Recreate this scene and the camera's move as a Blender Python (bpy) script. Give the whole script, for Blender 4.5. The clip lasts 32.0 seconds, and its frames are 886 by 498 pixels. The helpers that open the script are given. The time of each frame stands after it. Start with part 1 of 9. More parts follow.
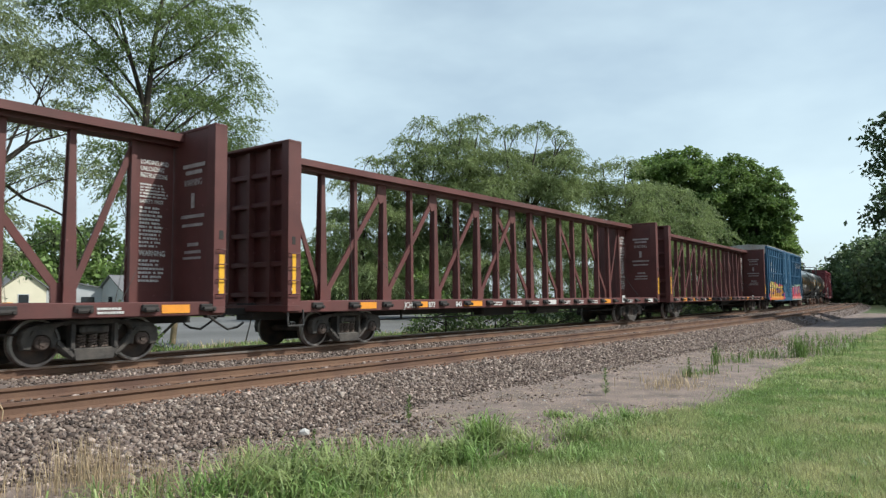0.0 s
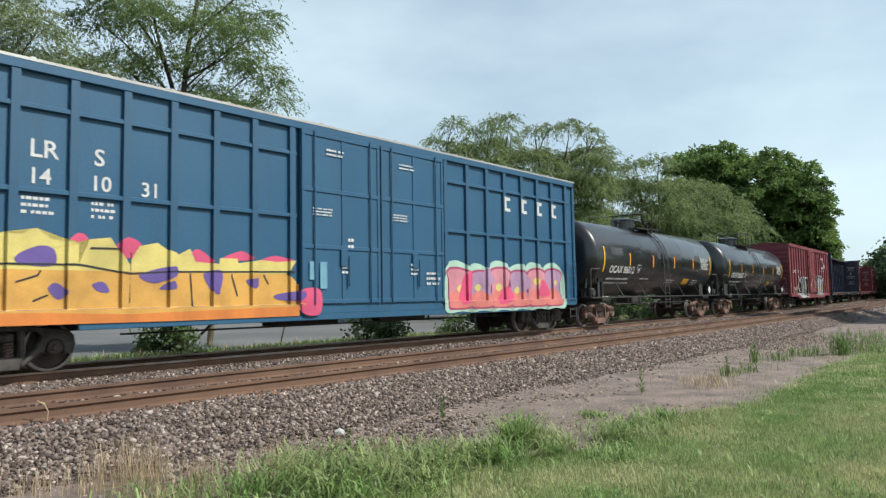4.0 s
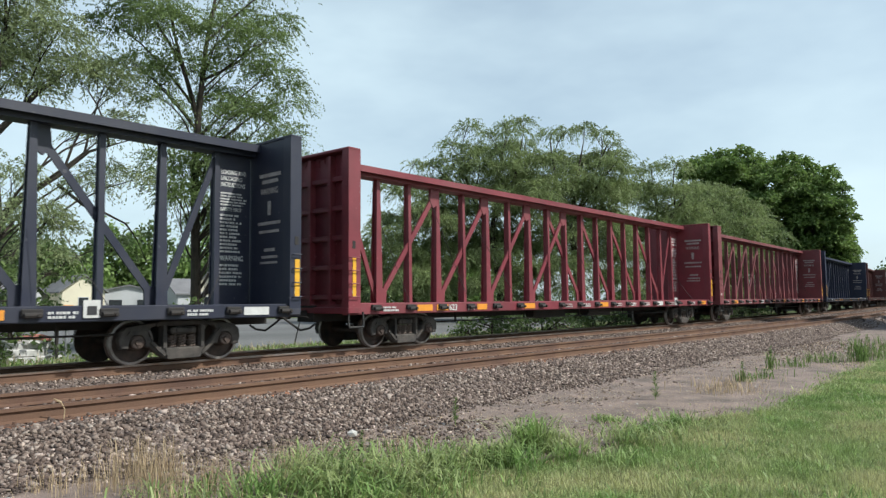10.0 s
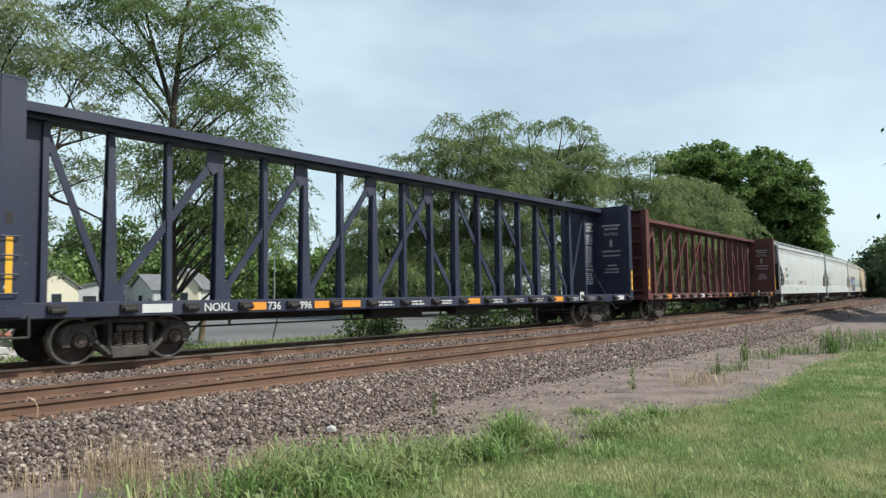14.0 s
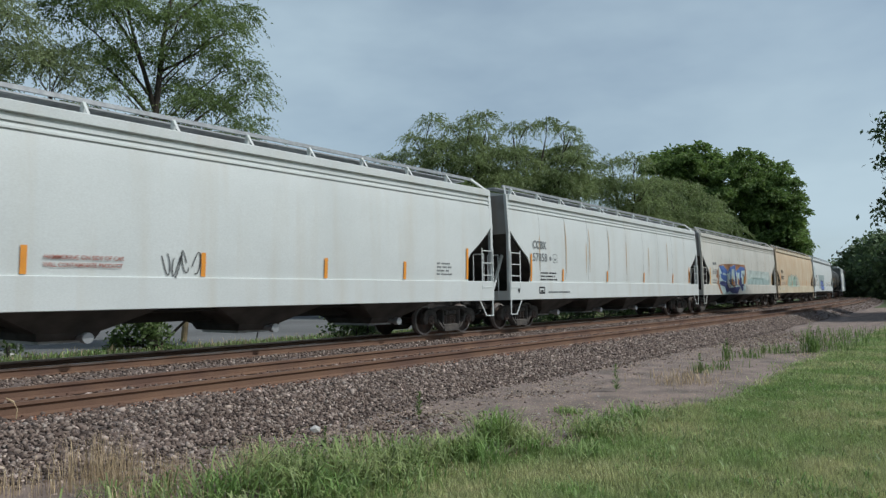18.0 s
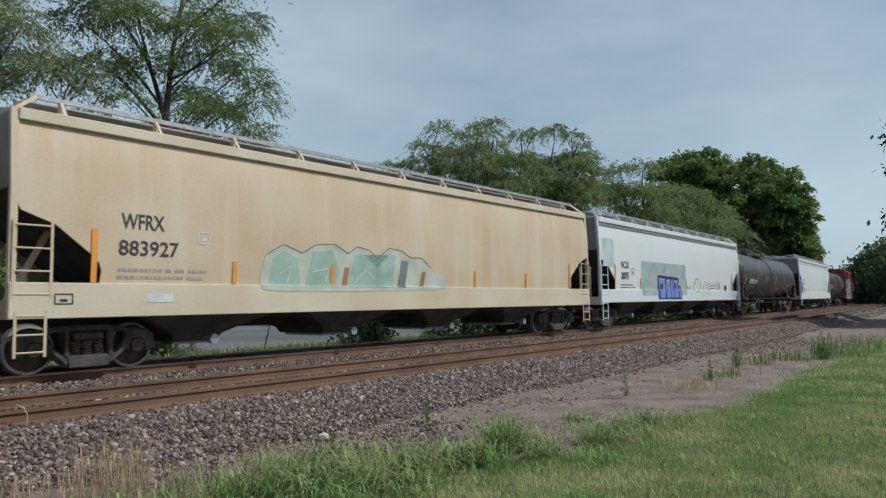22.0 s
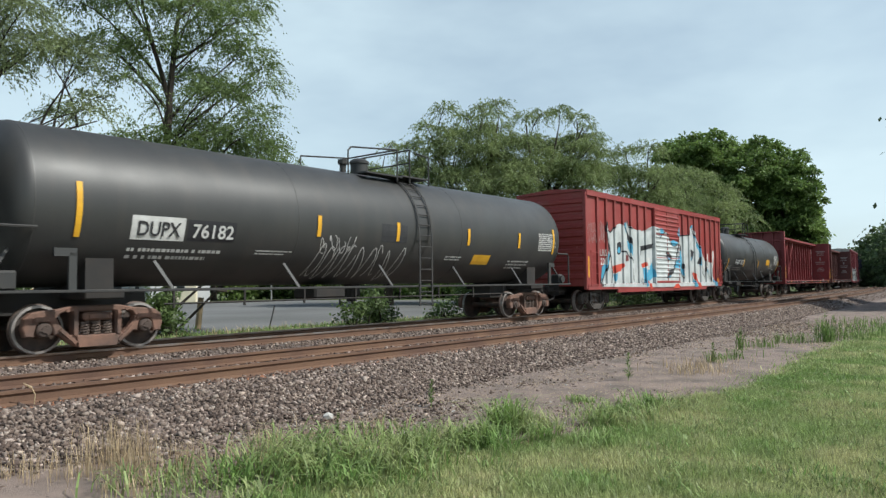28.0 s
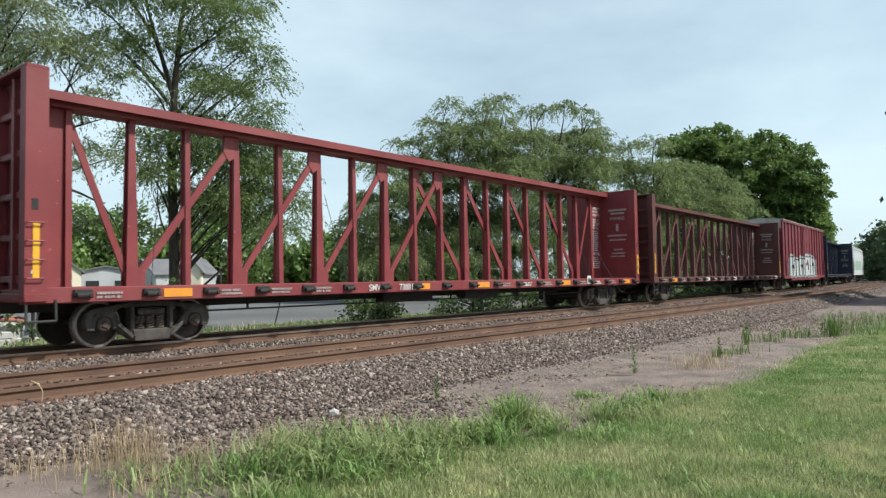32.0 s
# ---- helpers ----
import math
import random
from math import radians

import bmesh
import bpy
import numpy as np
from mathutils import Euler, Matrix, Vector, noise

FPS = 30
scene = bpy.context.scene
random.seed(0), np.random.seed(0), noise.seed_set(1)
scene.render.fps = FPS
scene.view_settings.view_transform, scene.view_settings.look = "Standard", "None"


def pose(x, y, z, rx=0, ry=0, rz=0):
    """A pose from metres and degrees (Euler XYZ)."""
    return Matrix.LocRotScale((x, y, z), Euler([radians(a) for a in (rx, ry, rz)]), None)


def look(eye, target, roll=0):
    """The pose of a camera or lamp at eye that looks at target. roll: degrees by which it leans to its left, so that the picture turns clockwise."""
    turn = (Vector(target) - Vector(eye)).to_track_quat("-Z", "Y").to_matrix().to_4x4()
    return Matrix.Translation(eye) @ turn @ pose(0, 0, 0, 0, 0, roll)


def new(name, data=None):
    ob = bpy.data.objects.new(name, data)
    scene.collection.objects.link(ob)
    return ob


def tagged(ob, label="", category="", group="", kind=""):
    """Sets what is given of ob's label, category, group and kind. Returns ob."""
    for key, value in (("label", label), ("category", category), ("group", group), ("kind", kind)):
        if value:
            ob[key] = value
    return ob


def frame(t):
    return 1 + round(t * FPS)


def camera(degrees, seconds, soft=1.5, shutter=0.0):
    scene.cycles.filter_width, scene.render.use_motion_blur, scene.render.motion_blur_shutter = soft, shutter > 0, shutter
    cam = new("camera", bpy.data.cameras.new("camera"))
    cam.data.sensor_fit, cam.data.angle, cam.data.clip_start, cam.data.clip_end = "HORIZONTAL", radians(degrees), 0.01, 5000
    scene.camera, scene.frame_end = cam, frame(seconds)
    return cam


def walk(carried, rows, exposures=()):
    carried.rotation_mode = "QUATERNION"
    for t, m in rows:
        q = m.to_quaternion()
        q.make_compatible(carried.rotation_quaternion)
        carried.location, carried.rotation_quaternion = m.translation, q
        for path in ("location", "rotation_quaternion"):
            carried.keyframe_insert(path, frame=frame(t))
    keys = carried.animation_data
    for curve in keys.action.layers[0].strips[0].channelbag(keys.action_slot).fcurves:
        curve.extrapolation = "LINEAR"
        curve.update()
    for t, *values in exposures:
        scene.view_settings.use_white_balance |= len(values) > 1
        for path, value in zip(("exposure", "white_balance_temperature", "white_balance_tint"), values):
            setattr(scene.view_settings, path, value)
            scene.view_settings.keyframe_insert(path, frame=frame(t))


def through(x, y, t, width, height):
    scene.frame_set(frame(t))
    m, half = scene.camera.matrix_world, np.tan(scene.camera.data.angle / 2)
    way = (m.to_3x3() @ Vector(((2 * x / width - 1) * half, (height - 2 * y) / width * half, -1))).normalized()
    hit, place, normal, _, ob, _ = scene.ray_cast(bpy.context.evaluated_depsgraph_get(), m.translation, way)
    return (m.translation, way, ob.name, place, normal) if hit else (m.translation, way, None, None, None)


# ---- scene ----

# The line x runs along the railway, y away from the camera's lawn, z = 0 is the top of the rails.
SECONDS = 32.0
EYE = Vector((0.0, 0.0, 1.13))
RADIUS = 943.0          # the line bends gently to the left
LINE_Y = 13.90          # centre of the track that carries the train
NEAR_TRACK = 4.42       # the empty track lies this far nearer
GROUND = -0.55

cam = camera(64.43, SECONDS, soft=1.35, shutter=0.06)
# seconds, turn to the left from +x, tilt upwards, lean
TURNS = [
    (0, 38.19, 4.02, -0.44), (0.5, 38.33, 3.96, -0.45), (1, 38.71, 3.92, -0.60), (1.5, 39.20, 3.93, -0.71),
    (2, 39.49, 3.86, -0.62), (2.5, 39.87, 3.89, -0.96), (3, 40.22, 3.94, -0.80), (3.5, 40.53, 4.01, -0.87),
    (5.5, 41.28, 3.98, -0.91), (6, 41.37, 3.97, -0.80), (6.5, 41.55, 4.12, -0.86), (7, 41.57, 4.13, -0.84),
    (7.5, 41.64, 4.13, -0.77), (8, 41.66, 4.21, -0.76), (8.5, 41.74, 4.21, -0.68), (9, 41.86, 4.28, -0.55),
    (9.5, 41.92, 4.30, -0.56), (10, 41.92, 4.25, -0.49), (10.5, 41.88, 4.15, -0.40), (11, 41.78, 4.00, -0.39),
    (11.5, 41.68, 3.87, -0.34), (12, 41.35, 3.75, -0.31), (12.5, 41.08, 3.73, -0.33), (13, 40.74, 3.78, -0.35),
    (13.5, 40.39, 3.73, -0.42), (14, 40.19, 3.80, -0.75), (14.5, 39.90, 3.68, -0.62), (16.5, 39.22, 3.69, -0.71),
    (17, 39.03, 3.68, -0.73), (17.5, 38.94, 3.72, -0.81), (18, 38.94, 3.77, -0.77), (18.5, 38.96, 3.87, -0.86),
    (19, 38.95, 3.95, -0.97), (19.5, 38.99, 4.01, -1.03), (20, 38.97, 4.03, -0.95), (20.5, 39.01, 4.06, -0.84),
    (21, 39.26, 4.27, -1.02), (21.5, 39.45, 4.37, -0.97), (22, 39.60, 4.32, -0.81), (22.5, 39.75, 4.29, -0.71),
    (23, 39.82, 4.21, -0.45), (23.5, 39.56, 4.03, -0.26), (24, 39.38, 3.85, -0.16), (24.5, 39.40, 3.84, -0.75),
    (25, 39.46, 3.76, -0.89), (25.5, 39.61, 3.64, -0.65), (27.5, 40.00, 3.03, -0.64), (28, 39.96, 2.83, -0.62),
    (28.5, 39.91, 2.63, -0.63), (29, 39.93, 2.53, -0.66), (29.5, 39.91, 2.44, -0.74), (30, 40.00, 2.42, -0.83),
    (30.5, 40.10, 2.40, -0.71), (31, 40.20, 2.43, -0.74), (31.5, 40.22, 2.46, -0.82), (32, 40.36, 2.51, -0.86),
]


def aim(turn, tilt, lean):
    a, b = radians(turn), radians(tilt)
    way = Vector((math.cos(a) * math.cos(b), math.sin(a) * math.cos(b), math.sin(b)))
    return look(EYE, EYE + way, lean)


walk(cam, [(t, aim(a, b, c)) for t, a, b, c in TURNS],
     exposures=[(0, 0.1, 6350, 6), (14, 0.1, 6350, 6), (16.5, -0.18, 6350, 6), (17.5, -0.52, 6100, 7), (23.5, -0.54, 6100, 7), (24.2, -0.52, 6100, 7), (24.9, -0.05, 6350, 6), (27, -0.08, 6350, 6), (28.5, 0.03, 6350, 6), (29.5, -0.12, 6350, 6), (30.4, -0.15, 6350, 6), (31, 0.05, 6350, 6), (32, 0.12, 6350, 6)])


def along(s, lateral=0.0, z=0.0):
    """Place on the line: s metres along it, lateral metres towards the lawn."""
    a = s / RADIUS
    return Vector(((RADIUS + lateral) * math.sin(a), LINE_Y + RADIUS - (RADIUS + lateral) * math.cos(a), z))


def line_pose(s, lateral=0.0, z=0.0):
    return Matrix.Translation(along(s, lateral, z)) @ Matrix.Rotation(s / RADIUS, 4, "Z")


def travelled(t):
    """Metres that the train has rolled by t seconds."""
    return 14.404 * t - 0.02201 * t * t - 1.05 * (1 - math.exp(-1.1 * max(0.0, t - 30.2) ** 1.3))


# ---- sky and sun ----
world = bpy.data.worlds.new("sky")
scene.world = world
world.use_nodes = True
wn, wl = world.node_tree.nodes, world.node_tree.links
wn.clear()
SUN_AZIMUTH, SUN_HEIGHT = radians(-64), radians(47)
sky = wn.new("ShaderNodeTexSky")
sky.sky_type, sky.sun_disc = "NISHITA", False
sky.sun_elevation, sky.sun_rotation = SUN_HEIGHT, radians(90) - SUN_AZIMUTH
sky.air_density, sky.dust_density, sky.ozone_density = 1.0, 1.6, 1.2
coord = wn.new("ShaderNodeTexCoord")
stretch = wn.new("ShaderNodeMapping")
stretch.inputs["Scale"].default_value = (1.2, 1.2, 3.2)
veil = wn.new("ShaderNodeTexNoise")
veil.inputs["Scale"].default_value, veil.inputs["Detail"].default_value, veil.inputs["Roughness"].default_value = 1.5, 5.0, 0.55
ramp = wn.new("ShaderNodeValToRGB")
ramp.color_ramp.elements[0].position, ramp.color_ramp.elements[0].color = 0.30, (0.42, 0.42, 0.42, 1)
ramp.color_ramp.elements[1].position, ramp.color_ramp.elements[1].color = 0.72, (0.95, 0.95, 0.95, 1)
cloud = wn.new("ShaderNodeMix")
cloud.data_type = "RGBA"
cloud.inputs["B"].default_value = (6.75, 8.1, 8.8, 1)
back = wn.new("ShaderNodeBackground")
back.inputs["Strength"].default_value = 0.115
out = wn.new("ShaderNodeOutputWorld")
wl.new(coord.outputs["Generated"], stretch.inputs["Vector"])
wl.new(stretch.outputs["Vector"], veil.inputs["Vector"])
wl.new(veil.outputs["Fac"], ramp.inputs["Fac"])
split = wn.new("ShaderNodeSeparateXYZ")
overhead = wn.new("ShaderNodeMapRange")
overhead.inputs["From Min"].default_value, overhead.inputs["From Max"].default_value = 0.36, 0.75
overhead.inputs["To Min"].default_value, overhead.inputs["To Max"].default_value = 0.94, 0.05
thin = wn.new("ShaderNodeMath")
thin.operation = "MULTIPLY"
wl.new(coord.outputs["Generated"], split.inputs["Vector"])
wl.new(split.outputs["Z"], overhead.inputs["Value"])
wl.new(overhead.outputs["Result"], thin.inputs[0])
wl.new(ramp.outputs["Color"], thin.inputs[1])
wl.new(thin.outputs["Value"], cloud.inputs["Factor"])
wl.new(sky.outputs["Color"], cloud.inputs["A"])
wl.new(cloud.outputs["Result"], back.inputs["Color"])
wl.new(back.outputs["Background"], out.inputs["Surface"])

sun = new("sun", bpy.data.lights.new("sun", "SUN"))
sun.data.energy, sun.data.angle, sun.data.color = 4.5, radians(1.2), (1.0, 0.97, 0.92)
sun_way = Vector((math.cos(SUN_AZIMUTH) * math.cos(SUN_HEIGHT), math.sin(SUN_AZIMUTH) * math.cos(SUN_HEIGHT), math.sin(SUN_HEIGHT)))
sun.matrix_world = look(sun_way * 50, (0, 0, 0))


# ---- materials ----
def material(name, colour, rough=0.6, metal=0.0, second=None, grain=3.0, amount=0.35, bump=0.0, bump_scale=60.0,
             streak=None, streak_amount=0.4, fine=40.0, island=0.0, object_vary=0.0, specular=0.5, clear=0.0, chips=None):
    """Base colour mixed with a second one by large patches, fine grain, optional runs of dirt down the sides, and relief."""
    m = bpy.data.materials.new(name)
    m.use_nodes = True
    n, l = m.node_tree.nodes, m.node_tree.links
    b = n["Principled BSDF"]
    b.inputs["Roughness"].default_value, b.inputs["Metallic"].default_value = rough, metal
    b.inputs["Specular IOR Level"].default_value = specular
    b.inputs["Coat Weight"].default_value = clear
    tc = n.new("ShaderNodeTexCoord")

    def tex(scale, detail=6.0, stretch=None):
        t = n.new("ShaderNodeTexNoise")
        t.inputs["Scale"].default_value, t.inputs["Detail"].default_value = scale, detail
        if stretch:
            mp = n.new("ShaderNodeMapping")
            mp.inputs["Scale"].default_value = stretch
            l.new(tc.outputs["Object"], mp.inputs["Vector"])
            l.new(mp.outputs["Vector"], t.inputs["Vector"])
        else:
            l.new(tc.outputs["Object"], t.inputs["Vector"])
        return t

    def span(source, low, high, to=1.0):
        r = n.new("ShaderNodeMapRange")
        r.inputs["From Min"].default_value, r.inputs["From Max"].default_value, r.inputs["To Max"].default_value = low, high, to
        l.new(source, r.inputs["Value"])
        return r.outputs["Result"]

    def mix(fac, a, c, mode="MIX"):
        x = n.new("ShaderNodeMix")
        x.data_type, x.blend_type = "RGBA", mode
        for socket, v in (("A", a), ("B", c)):
            if isinstance(v, tuple):
                x.inputs[socket].default_value = (*v, 1)
            else:
                l.new(v, x.inputs[socket])
        if isinstance(fac, float):
            x.inputs["Factor"].default_value = fac
        else:
            l.new(fac, x.inputs["Factor"])
        return x.outputs["Result"]

    big = tex(grain)
    col = mix(span(big.outputs["Fac"], 0.38, 0.68, amount * 2), colour, second or tuple(c * 0.6 for c in colour))
    small = tex(fine, 4.0)
    col = mix(span(small.outputs["Fac"], 0.3, 0.75, 0.35), col, mix(1.0, col, (0.62, 0.6, 0.58), "MULTIPLY"))
    if streak:
        runs = tex(1.0, 5.0, (2.3, 2.3, 0.16))
        col = mix(span(runs.outputs["Fac"], 0.5, 0.78, streak_amount), col, streak)
    if chips:
        worn_off = tex(7.0, 9.0)
        col = mix(span(worn_off.outputs["Fac"], 0.69, 0.72, 0.5), col, chips)
        dust = tex(0.55, 8.0)
        col = mix(span(dust.outputs["Fac"], 0.45, 0.75, 0.3), col, chips)
    for kind, power in (("island", island), ("object", object_vary)):
        if power:
            src = n.new("ShaderNodeNewGeometry").outputs["Random Per Island"] if kind == "island" else n.new("ShaderNodeObjectInfo").outputs["Random"]
            hsv = n.new("ShaderNodeHueSaturation")
            r = n.new("ShaderNodeMapRange")
            r.inputs["To Min"].default_value, r.inputs["To Max"].default_value = 1 - power, 1 + power
            l.new(src, r.inputs["Value"])
            l.new(r.outputs["Result"], hsv.inputs["Value"])
            l.new(col, hsv.inputs["Color"])
            col = hsv.outputs["Color"]
    l.new(col, b.inputs["Base Color"])
    rr = n.new("ShaderNodeMapRange")
    rr.inputs["To Min"].default_value, rr.inputs["To Max"].default_value = max(0.05, rough - 0.12), min(1.0, rough + 0.15)
    l.new(big.outputs["Fac"], rr.inputs["Value"])
    l.new(rr.outputs["Result"], b.inputs["Roughness"])
    if bump:
        bp = n.new("ShaderNodeBump")
        bp.inputs["Strength"].default_value, bp.inputs["Distance"].default_value = bump, 0.02
        bt = tex(bump_scale, 5.0)
        l.new(bt.outputs["Fac"], bp.inputs["Height"])
        l.new(bp.outputs["Normal"], b.inputs["Normal"])
    return m


def leaf_material(name, colour, second, through=0.35, patch=0.35):
    m = material(name, colour, 0.55, second=second, grain=patch, amount=0.5, island=0.45, fine=3.0)
    n, l = m.node_tree.nodes, m.node_tree.links
    b = n["Principled BSDF"]
    t = n.new("ShaderNodeBsdfTranslucent")
    mixer = n.new("ShaderNodeMixShader")
    mixer.inputs["Fac"].default_value = through
    l.new(b.inputs["Base Color"].links[0].from_socket, t.inputs["Color"])
    l.new(b.outputs["BSDF"], mixer.inputs[1])
    l.new(t.outputs["BSDF"], mixer.inputs[2])
    l.new(mixer.outputs["Shader"], n["Material Output"].inputs["Surface"])
    return m


def stone_material(name):
    """Crushed stone, each piece from dark brown to pale grey."""
    m = material(name, (0.2, 0.2, 0.2), 0.9, grain=9, amount=0.3, fine=60)
    n, l = m.node_tree.nodes, m.node_tree.links
    r = n.new("ShaderNodeValToRGB")
    for k, (at, c) in enumerate([(0.0, (0.065, 0.046, 0.038)), (0.3, (0.15, 0.105, 0.084)), (0.62, (0.255, 0.188, 0.152)), (0.88, (0.40, 0.32, 0.265)), (1.0, (0.62, 0.55, 0.48))]):
        e = r.color_ramp.elements[k] if k < 2 else r.color_ramp.elements.new(at)
        e.position, e.color = at, (*c, 1)
    l.new(n.new("ShaderNodeNewGeometry").outputs["Random Per Island"], r.inputs["Fac"])
    old = n["Principled BSDF"].inputs["Base Color"].links[0].from_socket
    x = n.new("ShaderNodeMix")
    x.data_type, x.blend_type = "RGBA", "OVERLAY"
    x.inputs["Factor"].default_value = 0.5
    l.new(r.outputs["Color"], x.inputs["A"])
    l.new(old, x.inputs["B"])
    l.new(x.outputs["Result"], n["Principled BSDF"].inputs["Base Color"])
    return m


